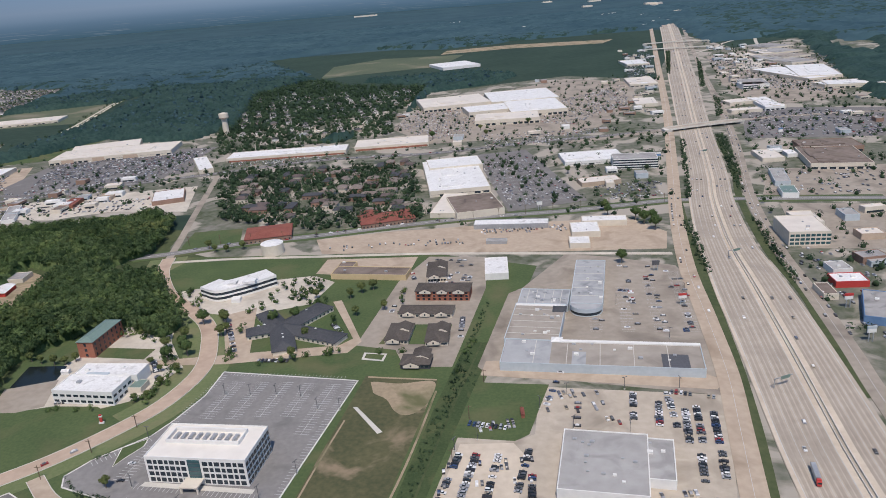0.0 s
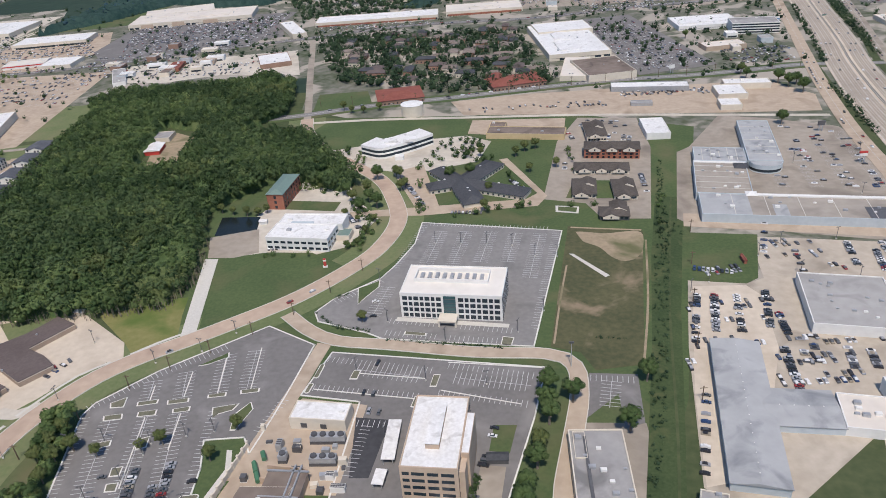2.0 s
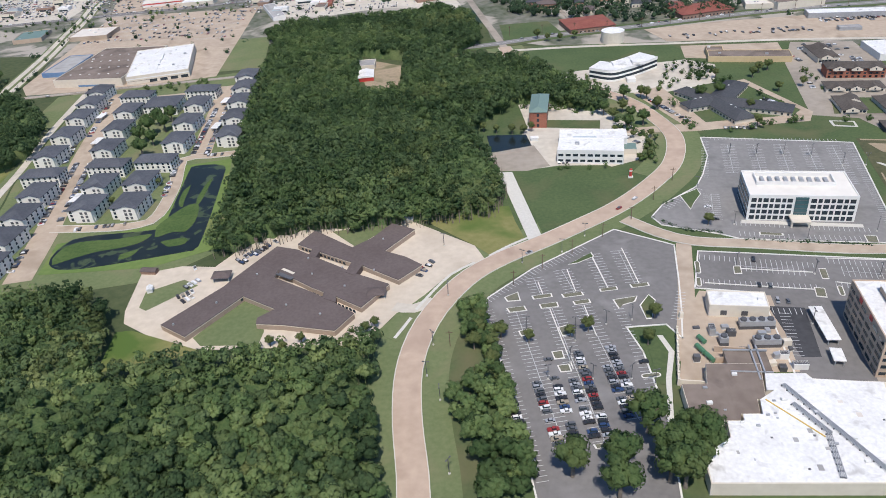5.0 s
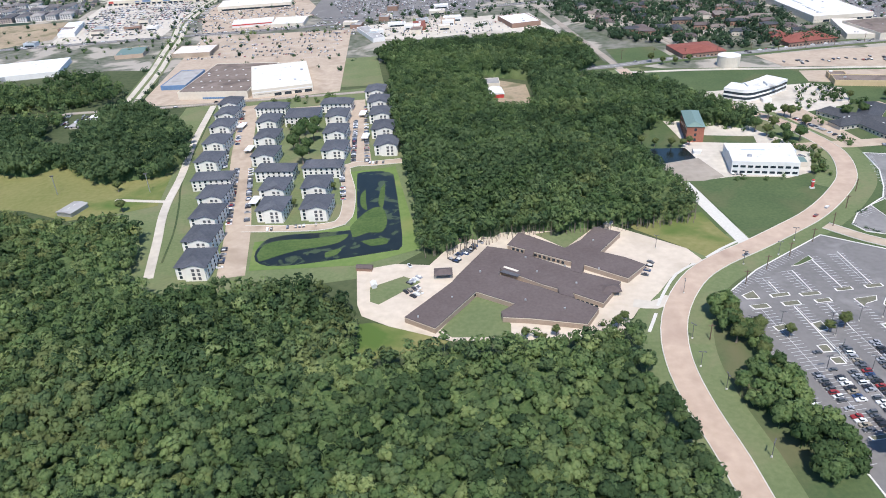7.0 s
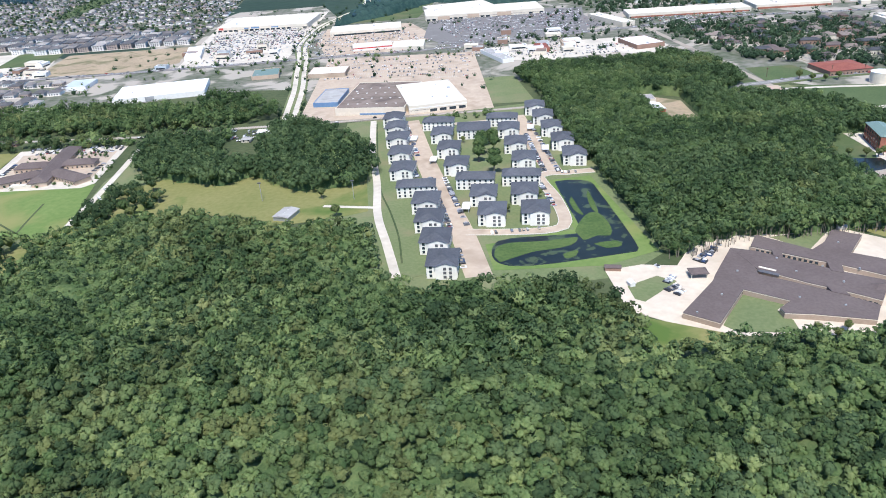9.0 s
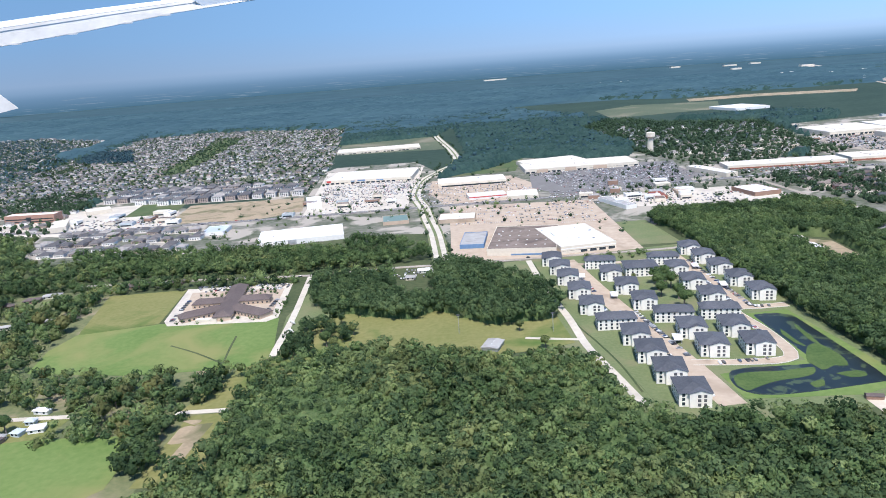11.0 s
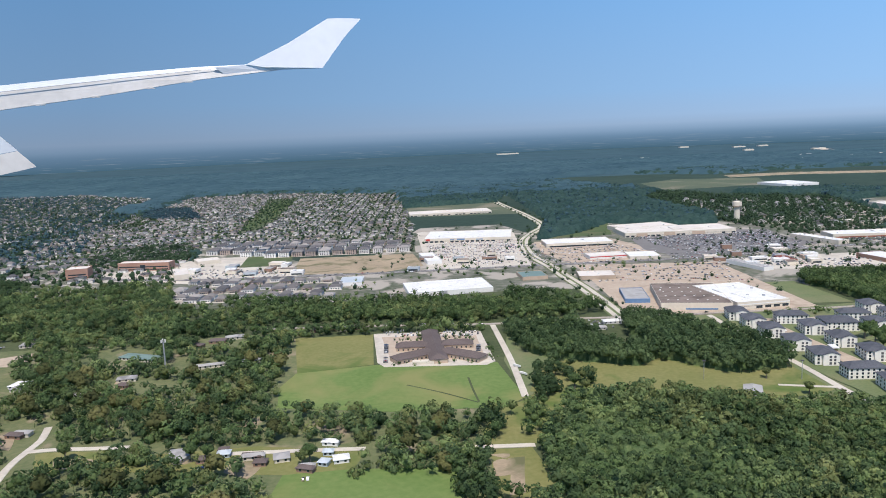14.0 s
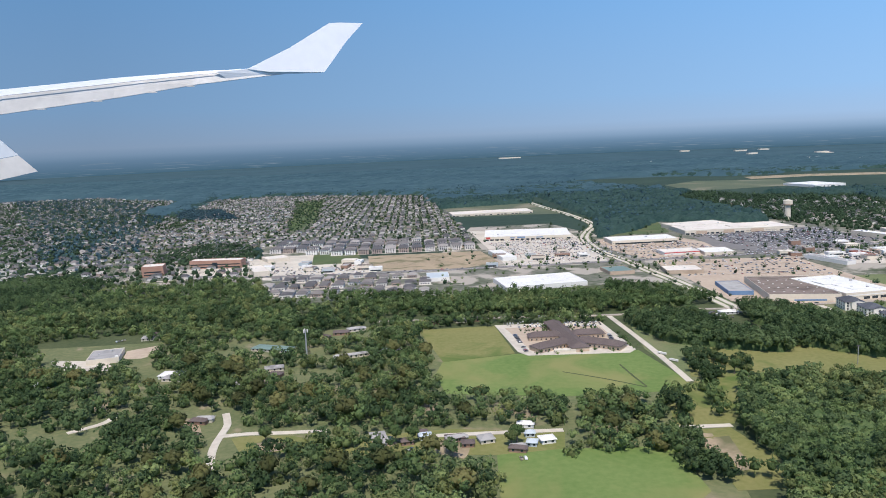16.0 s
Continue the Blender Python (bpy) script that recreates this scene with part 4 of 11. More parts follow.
road("lower_arterial", [(-216.6, 393.0), (-197.6, 392.3), (-164.3, 395.8), (-125.4, 404.7), (-81.0, 409.0), (-35.8, 415.5), (10.6, 420.1), (63.6, 419.7), (97.4, 422.2), (128.1, 424.4), (171.4, 415.9), (239.5, 399.0)], 6.5, PALE_ASPHALT, 0.24, "grey concrete arterial road", lines=((0.0, 0.3),))
road("frontage_lane", [(-156.5, 381.8), (-119.4, 379.7), (-76.0, 373.6), (-22.2, 365.9), (12.4, 359.1), (51.1, 350.4), (101.0, 339.3)], 3.0, CONCRETE, 0.2, "pale concrete lane")
road("upper_arterial", [(-351.3, 569.5), (-293.7, 569.3), (-201.5, 587.1), (-109.2, 609.7), (-19.7, 603.7), (32.0, 609.1), (80.4, 618.5), (138.0, 620.0), (188.0, 627.4)], 8.0, ASPHALT, 0.24, "grey asphalt arterial road", lines=((0.0, 0.3),))
road("west_arterial", [(-902.5, 557.3), (-748.6, 522.3), (-648.0, 522.2), (-558.8, 528.7), (-491.6, 534.8), (-423.8, 541.1), (-364.5, 546.7), (-287.8, 562.6)], 7.0, ASPHALT, 0.23, "grey asphalt arterial road", lines=((0.0, 0.3),))
road("back_road", [(-638.1, 359.7), (-572.2, 360.0), (-503.3, 357.3), (-456.8, 363.5), (-412.4, 364.7), (-361.9, 369.1), (-298.3, 374.0)] + [(-285.0, 384.2)], 3.6, GREYLOT, 0.22, "grey two-lane road", lines=((0.0, 0.15),))
BOULEVARD = [(-427.7, 353.0), (-429.6, 368.4), (-438.3, 443.7), (-446.2, 490.8), (-452.6, 534.3), (-461.6, 576.9), (-465.2, 614.7), (-463.4, 682.5), (-448.7, 742.6), (-435.2, 798.2), (-445.7, 910.7), (-482.2, 1156.4), (-464.3, 1250.8)]
road("boulevard_verge", BOULEVARD, 11.0, PALE_GRASS, 0.2, "grass verge and median of a boulevard")
for side in (-2.6, 2.6):
    road("boulevard", [(q.x, q.y) for q in offset(smooth(BOULEVARD, 16.0), side)], 3.2, CONCRETE, 0.26, "pale concrete carriageway of a boulevard", step=8.0)
road("apartment_lane", [(-381.2, 363.5), (-376.2, 310.7), (-370.1, 270.0), (-366.5, 236.1), (-360.7, 209.5), (-355.4, 184.6)], 3.2, CONCRETE, 0.19, "pale concrete lane")
road("drain_channel", [(-378.7, 357.1), (-371.1, 286.0), (-367.1, 258.8), (-362.0, 239.2), (-357.0, 216.3), (-354.2, 194.4)], 0.7, ROUGH, 0.15, "narrow overgrown drain along a lane")
road("lane_spur", [(-389.6, 247.5), (-376.4, 244.8), (-368.1, 243.3)], 2.0, CONCRETE, 0.17, "pale concrete spur")
road("medical_lane", [(-502.2, 355.1), (-495.3, 291.3), (-491.6, 240.4)], 3.0, CONCRETE, 0.2, "pale concrete lane")
road("condo_lane", [(-141.5, 631.5), (-127.4, 567.3), (-125.5, 502.4), (-115.9, 436.6)], 2.5, GREYLOT, 0.2, "lane between flats")

for lane in ([(-664.3, 168.4), (-668.2, 181.6), (-669.8, 190.6), (-670.4, 200.2), (-671.3, 207.9), (-675.6, 219.1)], [(-670.5, 196.3), (-660.3, 198.2), (-651.1, 198.2), (-640.1, 198.6), (-632.2, 199.1)], [(-729.5, 203.3), (-721.6, 210.7), (-719.5, 216.0), (-718.9, 223.4)], [(-598.5, 191.6), (-571.4, 193.1), (-549.2, 193.8)], [(-511.7, 193.2), (-502.1, 193.7), (-491.5, 194.1)]):
    road("wood_lane", lane, 2.8, CONCRETE, 0.2, "pale concrete lane among trees")
    CLEAR += [(q.x, q.y, 4.2) for q in smooth(lane, 3.0)]
CLEAR += [(q.x, q.y, 6.0) for q in smooth([(-638.1, 359.7), (-572.2, 360.0), (-503.3, 357.3), (-456.8, 363.5), (-412.4, 364.7)], 4.0)] + [(q.x, q.y, 5.0) for q in smooth([(-502.2, 355.1), (-495.3, 291.3), (-491.6, 240.4)], 4.0)]
slab("yard_clearing", organic([(-665.5, 194.1), (-651.2, 195.8), (-640.4, 193.8), (-638.8, 186.8), (-648.8, 180.7), (-658.9, 182.0)]), PASTURE, 0.09, "rough grass yard among trees", category="yard")
for q in ([(-656.2, 189.0), (-649.0, 190.5), (-641.3, 188.3), (-645.8, 182.7), (-652.7, 183.0)], [(-684.7, 199.9), (-691.2, 214.4), (-684.8, 212.4), (-677.8, 198.1)], [(-592.8, 177.3), (-590.2, 188.9), (-582.0, 185.4), (-583.8, 172.8)], [(-614.4, 185.6), (-612.3, 192.3), (-605.8, 189.7), (-608.2, 184.0)], [(-669.9, 253.9), (-675.9, 275.8), (-670.5, 275.4), (-663.6, 253.4)], [(-506.0, 181.6), (-501.2, 183.1), (-499.4, 173.8), (-505.9, 172.1)], [(-507.0, 187.0), (-500.4, 187.5), (-501.9, 184.0)]):
    slab("bare_yard", organic(q, 1.5), DIRT, 0.15, "bare reddish earth in a yard", category="yard")
slab("hall_lot", [(-778.8, 282.2), (-790.8, 299.9), (-768.9, 297.2), (-759.9, 297.4), (-749.5, 279.9)], CONCRETE, 0.14, "pale concrete lot before a hall", category="car park")
slab("hall_lot_side", [(-753.8, 299.6), (-758.3, 313.5), (-745.2, 322.6), (-737.9, 309.8), (-744.2, 298.8)], BEIGE, 0.13, "beige concrete drive", category="drive")

# the freeway and its frontage roads
def FREE_TAPER(y):
    """How far the freeway opens out along its length."""
    return float(np.interp(y, (140, 290, 340, 420, 580, 900, 3000), (1.0, 0.97, 0.84, 0.77, 0.78, 1.0, 1.5)))


FREE = [(910.7, 3093.9), (584.5, 1900.3), (311.5, 965.5), (230.6, 692.6), (171.3, 488.1), (151.0, 425.0), (136.5, 373.0), (128.6, 340.0), (120.8, 298.5), (110.8, 247.1), (103.0, 209.1), (97.0, 180.3), (93.4, 159.5), (89.3, 139.0)]
road("freeway", FREE, 32.5, FREEWAY, 0.3, "wide pale concrete freeway with dark tyre tracks", lines=((-14.8, 0.18), (-11, 0.08), (-7.6, 0.08), (-4.2, 0.08), (-1.0, 0.18), (4.0, 0.18), (7.4, 0.08), (10.8, 0.08), (14.8, 0.18)), taper=FREE_TAPER, step=14.0)
FREE_LINE = smooth(FREE, 14.0)
for d in (-13.6, -12.2, -10.0, -8.7, -6.6, -5.2, -3.2, -1.9, 5.0, 6.4, 8.4, 9.8, 11.8, 13.4):
    bm = bmesh.new()
    ribbon(bm, FREE_LINE, d - 0.42, d + 0.42, 0.28, 0.345, FREE_TAPER)
    tagged(part("wheel_track", bm, TRACK), "darker worn wheel track on a freeway", "road", kind="structure")
for d0, d1 in ((-0.9, 0.85), (2.5, 4.6), (-16.0, -14.9)):
    bm = bmesh.new()
    ribbon(bm, FREE_LINE, d0, d1, 0.28, 0.33, FREE_TAPER)
    tagged(part("shoulder", bm, CREAM_CONCRETE), "paler cream shoulder of a freeway", "road", kind="structure")
for d in (0.9, 2.2):
    bm = bmesh.new()
    ribbon(bm, FREE_LINE, d, d + 0.25, 0.2, 0.85, FREE_TAPER)
    tagged(part("median_barrier", bm, KERB), "pale concrete median barrier", "barrier", kind="structure")
road("west_frontage", [(555.9, 1947.5), (304.6, 1039.5), (211.2, 701.8), (150.6, 494.9), (121.8, 397.7), (102.4, 323.1), (92.2, 269.8), (83.6, 226.5), (74.9, 194.3), (66.1, 162.6)], 7.5, BEIGE, 0.26, "beige concrete frontage road", lines=((0.0, 0.12),))
road("east_frontage", [(607.3, 1862.7), (369.4, 1067.8), (274.2, 740.9), (220.7, 564.2), (175.5, 429.6), (152.0, 342.8), (140.6, 285.0), (131.0, 239.0), (124.0, 209.2), (118.0, 180.0)], 6.4, GREYLOT, 0.26, "grey concrete frontage road", lines=((0.0, 0.12),))
for name, pts in (("west_verge", [(149.9, 495.1), (122.4, 387.1), (108.0, 321.9), (96.8, 268.9), (88.3, 229.7), (79.3, 193.7), (70.2, 162.1)]), ("east_verge", [(209.5, 568.9), (188.0, 484.0), (166.5, 421.0), (146.0, 340.0), (137.3, 284.0), (129.0, 250.0), (122.6, 222.0), (118.6, 205.0)])):
    # Dark green verge; shadow along the west strip is put into the colour.
    road(name, pts, 4.0, LEAF_LITTER, 0.22, "dark grass freeway verge")
def overpass(pts, half, z, label):
    line = smooth(pts)
    ob = thing("overpass", label, "bridge")
    bm = bmesh.new()
    ribbon(bm, line, -half, half, z - 0.6, z)
    part("deck", bm, FREEWAY, ob)
    for s in (-1, 1):
        bm = bmesh.new()
        ribbon(bm, line, s * half - 0.2, s * half + 0.2, z - 0.7, z + 0.55)
        part("guard_wall", bm, KERB, ob)
    for k in range(1, len(line) - 1, max(2, len(line) // 6)):
        part("pier", boxed((line[k].x - 0.5, line[k].x + 0.5, line[k].y - half * 0.8, line[k].y + half * 0.8, 0, z - 0.55)), KERB, ob)
    for q in (line[0], line[-1]):
        part("abutment", boxed((q.x - 3.0, q.x + 0.5 if q is line[-1] else q.x + 3.0, q.y - half, q.y + half, 0, z - 0.05)), KERB, ob)


overpass([(184.8, 617.3), (216.0, 625.0), (252.9, 630.7)], 5.0, 2.6, "concrete road bridge over a freeway")
overpass([(376.1, 1362.0), (427.2, 1363.0), (485.5, 1341.7)], 3.0, 3.0, "far concrete ramp bridge over a freeway")
overpass([(348.6, 1264.6), (393.3, 1256.5), (454.2, 1243.5)], 3.0, 3.0, "far concrete road bridge over a freeway")
road("bridge_road_west", [(97.5, 607.2), (140.7, 611.6), (171.8, 621.3), (190.2, 626.5)], 9.0, GREYLOT, 0.27, "grey concrete road to a bridge")
road("bridge_road_east", [(254.3, 642.3), (282.2, 644.0), (316.3, 643.0), (379.1, 634.1)], 9.0, GREYLOT, 0.27, "grey concrete road from a bridge")
road("far_ramp", [(401.5, 1177.0), (453.6, 1236.4), (503.4, 1310.1), (555.0, 1351.9), (644.2, 1369.9), (707.9, 1355.0)], 4.0, CONCRETE, 0.27, "far pale road")
road("far_spur", [(573.7, 1360.3), (523.1, 1226.0), (465.2, 1031.4), (441.0, 939.0)], 5.0, CONCRETE, 0.27, "far pale road between warehouses")
# ---- woods ----
rng = np.random.default_rng(7)
NEAR_WOOD = [(-487.7, 136.5), (-490.0, 187.6), (-481.6, 215.1), (-475.6, 228.1), (-449.7, 238.8), (-400.5, 219.2), (-379.7, 221.5), (-367.4, 213.1), (-358.3, 178.6), (-345.3, 169.8)] + [(-298.8, 169.2), (-286.6, 154.6), (-283.8, 132.6), (-265.3, 137.0), (-245.1, 136.5), (-224.6, 138.3), (-206.9, 139.3)] + [(-210.0, 141.1), (-211.4, 128.2), (-211.0, 117.8), (-209.2, 103.8), (-207.9, 85.7), (-207.0, 75.5)] + [(-207, 66), (-520, 66)] + [(-494.2, 146.7), (-486.3, 146.4), (-488.3, 174.2)]
MID_WOOD = [(-285.7, 343.1), (-274.0, 250.8), (-268.2, 190.1), (-260.0, 189.2), (-252.6, 195.3), (-239.3, 199.4), (-209.4, 199.9), (-177.7, 202.9), (-172.1, 216.5), (-174.3, 245.3), (-181.2, 270.8), (-161.5, 299.9), (-153.2, 302.4), (-127.6, 282.9), (-119.8, 296.6), (-131.1, 315.0), (-156.1, 362.8), (-193.3, 370.4), (-169.3, 400.3), (-176.3, 454.8), (-195.1, 475.6), (-222.3, 461.4), (-287.9, 461.9), (-299.2, 439.8), (-289.2, 413.8)]
BARN_HOLE = [(-237.5, 393.0), (-211.0, 377.5), (-211.0, 325.0), (-234.5, 326.0)]
SOUTH_WOOD = [(-501.6, 344.2), (-487.8, 296.5), (-460.5, 280.2), (-438.5, 272.8), (-427.7, 284.2), (-402.4, 261.3), (-375.0, 265.5), (-370.1, 282.9), (-379.6, 318.7), (-406.0, 349.6), (-428.0, 365.8), (-435.1, 330.3), (-426.5, 293.3), (-444.8, 305.0), (-456.1, 339.7), (-493.3, 347.6)]
NORTH_STRIP = [(-658.7, 394.4), (-569.6, 356.3), (-503.3, 349.7), (-461.2, 356.5), (-434.1, 363.8), (-440.0, 393.2), (-469.1, 428.6), (-488.8, 433.9), (-496.8, 407.4), (-551.8, 421.2), (-599.1, 419.0), (-680.2, 428.8)]
def stand(name, label, places, shares, size, height, leaves, kinds):
    """A wood of several tones of tree, mixed at random and drifting from patch to patch."""
    drift = np.array([noise.noise(Vector((x * 0.013, y * 0.013, 7.0))) for x, y in places]) * 0.5
    pick = rng.uniform(size=len(places)) + drift
    edges = np.quantile(pick, np.cumsum([0] + [s for s, _ in shares]).clip(0, 1))
    for k, (s, leaf) in enumerate(shares):
        ok = (pick >= edges[k]) & ((pick < edges[k + 1]) | (k == len(shares) - 1))
        forest(name, label, places[ok], size, height, rng, 7, leaves, kinds, leaf, trunks=True)


NEAR_TONES = ((0.32, DEEP_LEAVES), (0.42, LIGHTENED_LEAVES), (0.17, PALE_LEAVES), (0.09, OLIVE_LEAVES))
near_spots = scatter(NEAR_WOOD, 3.0, rng)
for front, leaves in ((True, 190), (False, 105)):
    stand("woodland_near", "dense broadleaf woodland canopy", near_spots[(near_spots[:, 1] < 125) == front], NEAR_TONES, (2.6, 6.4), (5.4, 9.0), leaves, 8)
stand("woodland_mid", "dense broadleaf woodland canopy", scatter(MID_WOOD, 3.1, rng, [BARN_HOLE]), ((0.5, DEEP_LEAVES), (0.42, LEAVES), (0.08, LIGHTENED_LEAVES)), (3.4, 5.8), (5.8, 8.4), 95, 5)
edge_v, edge_f = [], []
for x, y in scatter([(-268.0, 187.0), (-259.0, 186.2), (-239.0, 196.4), (-209.0, 197.4), (-176.5, 200.6), (-170.6, 216.0), (-173.0, 245.0), (-175.0, 245.0), (-173.6, 217.0), (-178.0, 204.0), (-209.0, 201.0), (-240.0, 200.4), (-260.0, 190.6)], 1.5, rng, keep=0.8):
    y += 1.6
    top, r, k = rng.uniform(4.0, 6.5), rng.uniform(0.08, 0.15), len(edge_v)
    edge_v += [(x - r, y - r, 0), (x + r, y - r, 0), (x, y + r, 0), (x + rng.uniform(-0.3, 0.3), y, top)]
    edge_f += [(k, k + 1, k + 3), (k + 1, k + 2, k + 3), (k + 2, k, k + 3)]
tagged(soup("edge_trunks", edge_v, edge_f, BARK), "bare pale trunks along the edge of a wood", "trees", kind="stuff")
forest("woodland_south", "dense tall wood between a pasture and a road", scatter(SOUTH_WOOD, 3.3, rng), (3.6, 5.6), (5.5, 9.0), rng, 7, 80, material=DEEP_LEAVES, trunks=True)
forest("woodland_strip", "belt of trees behind a road", scatter(NORTH_STRIP, 4.2, rng), (3.8, 6.0), (5.0, 8.5), rng, 6, 50)
YARD_WOOD = [(-877.8, 395.3), (-847.2, 491.7), (-735.9, 482.7), (-709.6, 415.6), (-605.1, 394.2), (-519.9, 405.7), (-452.6, 394.5), (-454.4, 335.9), (-486.3, 327.8), (-500.9, 342.5), (-608.5, 338.0), (-605.3, 308.7), (-591.7, 231.0), (-545.0, 220.5), (-501.6, 223.1), (-504.0, 194.3), (-519.8, 171.7), (-549.8, 171.4), (-549.8, 185.1), (-581.8, 187.3), (-590.6, 163.6), (-571.8, 158.6), (-572.8, 140.4)] + [(-600, 120), (-820, 120)] + [(-753.9, 149.6), (-960.8, 406.9)]
YARD_HOLES = [[(-780.9, 277.4), (-819.3, 332.7), (-773.0, 345.3), (-742.0, 322.3), (-736.3, 300.0), (-743.3, 287.1), (-747.0, 274.8)], [(-725.9, 254.2), (-738.3, 278.2), (-721.4, 279.4), (-709.8, 256.7)], [(-684.9, 198.5), (-693.9, 217.3), (-682.6, 221.2), (-673.5, 200.3)], [(-671.1, 195.3), (-640.1, 198.6), (-638.0, 184.5), (-648.4, 179.8), (-660.1, 169.0), (-664.7, 169.2)], [(-582.8, 190.8), (-574.4, 202.5), (-567.3, 190.0), (-552.1, 193.9), (-549.1, 189.1), (-549.0, 176.1), (-571.3, 173.0), (-580.9, 177.6)], [(-616.0, 181.3), (-619.0, 195.0), (-598.9, 194.0), (-590.6, 191.2), (-586.9, 169.8), (-595.7, 178.2)], [(-669.9, 253.9), (-678.6, 279.4), (-671.7, 278.8), (-631.9, 258.5), (-629.9, 251.1)], [(-617.5, 180.4), (-617.8, 197.1), (-548.1, 197.3), (-551.0, 176.2)], [(-774.1, 275.4), (-796.2, 320.1), (-758.6, 338.1), (-732.3, 284.2)], [(-725.7, 251.4), (-736.0, 280.2), (-719.1, 278.5), (-707.7, 249.8)], [(-698.7, 289.8), (-707.3, 320.7), (-679.4, 323.0), (-667.6, 286.6)], [(-657.7, 278.5), (-660.3, 297.1), (-630.6, 293.8), (-625.6, 275.2)], [(-669.8, 183.7), (-672.6, 203.6), (-620.6, 202.5), (-619.4, 193.7), (-644.4, 182.1)], [(-687.7, 204.7), (-692.2, 219.1), (-678.5, 218.0), (-673.7, 203.7)], [(-748.4, 193.5), (-757.0, 206.9), (-734.6, 205.3), (-723.6, 196.8), (-721.0, 221.3), (-716.1, 217.9), (-711.6, 181.8)], [(-674.7, 254.3), (-679.1, 278.9), (-665.4, 277.5), (-659.5, 252.9)], [(-656.8, 314.9), (-660.9, 344.0), (-634.5, 346.9), (-630.8, 317.2)], [(-507.2, 187.0), (-501.7, 201.8), (-485.3, 203.2), (-487.9, 160.2), (-506.1, 146.9)], [(-541.7, 228.6), (-536.3, 234.8), (-545.4, 189.6), (-549.2, 189.9)]]
stand("yard_trees", "mixed trees over wooded yards", scatter(YARD_WOOD, 4.1, rng, YARD_HOLES, keep=0.8), ((0.42, DEEP_LEAVES), (0.34, LIGHTENED_LEAVES), (0.16, OLIVE_LEAVES), (0.08, PALE_LEAVES)), (3.0, 6.8), (3.5, 7.8), 76, 6)
forest("west_wood", "dense wood beside a far suburb", scatter([(-960.0, 405.0), (-985.0, 480.0), (-935.0, 535.0), (-860.0, 505.0), (-850.0, 488.0), (-880.0, 395.0)], 4.4, rng), (3.8, 6.6), (5.0, 8.0), rng, 6, 40, material=DEEP_LEAVES)
forest("browning_trees", "scattered browning trees among yards", np.array([p for p in scatter(YARD_WOOD, 17.0, rng, YARD_HOLES, keep=0.5) if p[1] < 290]), (6.0, 8.5), (6.5, 9.5), rng, 7, 110, material=AUTUMN, trunks=True)
forest("road_side_trees", "trees between a road and a car park", scatter([(-192.7, 141.1), (-189.3, 152.7), (-180.9, 153.0), (-182.1, 140.1), (-180.4, 131.3), (-178.4, 119.4), (-175.7, 90.5), (-185.7, 88.7), (-190.3, 103.4), (-194.7, 113.7), (-191.9, 122.5), (-183.6, 127.6), (-184.8, 133.8)], 3.0, rng), (3.6, 5.4), (4.5, 7.5), rng, 8, 150, material=LIGHTENED_LEAVES, trunks=True)

forest("lane_trees", "clump of trees beside a lane and a pasture", np.concatenate([scatter(q, 3.8, rng, keep=0.8) for q in ([(-484.3, 272.3), (-474.1, 290.9), (-470.9, 279.7), (-478.8, 241.4), (-486.9, 235.2), (-489.8, 249.3)], [(-472.2, 267.1), (-467.4, 275.1), (-470.6, 256.7), (-474.4, 255.5)], [(-466.7, 262.7), (-458.8, 274.3), (-463.7, 247.3), (-470.2, 244.3)], [(-515.0, 182.8), (-507.9, 186.9), (-506.0, 169.8), (-505.7, 150.8), (-517.6, 151.3)])]), (3.4, 6.0), (4.0, 7.0), rng, 8, 90, material=DEEP_LEAVES, trunks=True)
forest("pasture_trees", "trees round a pasture corner", scatter([(-504.3, 217.0), (-498.4, 222.8), (-482.3, 249.6), (-486.0, 221.7), (-490.9, 193.3), (-502.9, 191.6), (-512.9, 180.2)], 4.6, rng, keep=0.6), (3.4, 5.6), (4.0, 7.0), rng, 8, 90, trunks=True)
forest("east_trees", "roadside trees east of a freeway", scatter([(482.3, 1374.8), (488.0, 1234.8), (542.4, 909.8), (123.0, 203.0), (136.6, 257.5), (179.0, 434.1), (258.6, 699.7)], 17.0, rng, keep=0.45), (2.6, 5.0), (2.5, 4.8), rng, 5, 36, material=DARK_LEAVES)
for poly in ([(283.1, 777.1), (282.8, 760.7), (254.6, 675.2), (244.3, 664.5)], [(216.5, 592.8), (222.8, 590.2), (190.0, 477.9), (174.3, 432.7), (169.0, 427.8), (183.4, 480.1)], [(157.0, 383.2), (159.6, 379.4), (149.3, 332.8), (141.9, 298.6), (137.6, 293.1), (143.1, 322.6)], [(185.3, 584.2), (187.9, 580.9), (150.4, 460.4), (138.7, 424.0), (136.3, 424.7)], [(121.8, 389.2), (125.4, 385.2), (116.3, 340.3), (110.4, 311.8), (107.1, 311.1), (111.3, 341.4)], [(377.0, 1240.2), (382.7, 1234.8), (297.8, 965.9), (294.2, 968.4)], [(388.1, 1128.7), (369.6, 1057.2), (301.0, 849.6), (289.5, 831.9)]):
    forest("verge_shrubs", "dark shrubs between freeway and frontage road", scatter(poly, 2.2, rng, keep=0.9), (1.8, 3.2), (1.4, 2.8), rng, 5, 24, material=DARK_LEAVES)
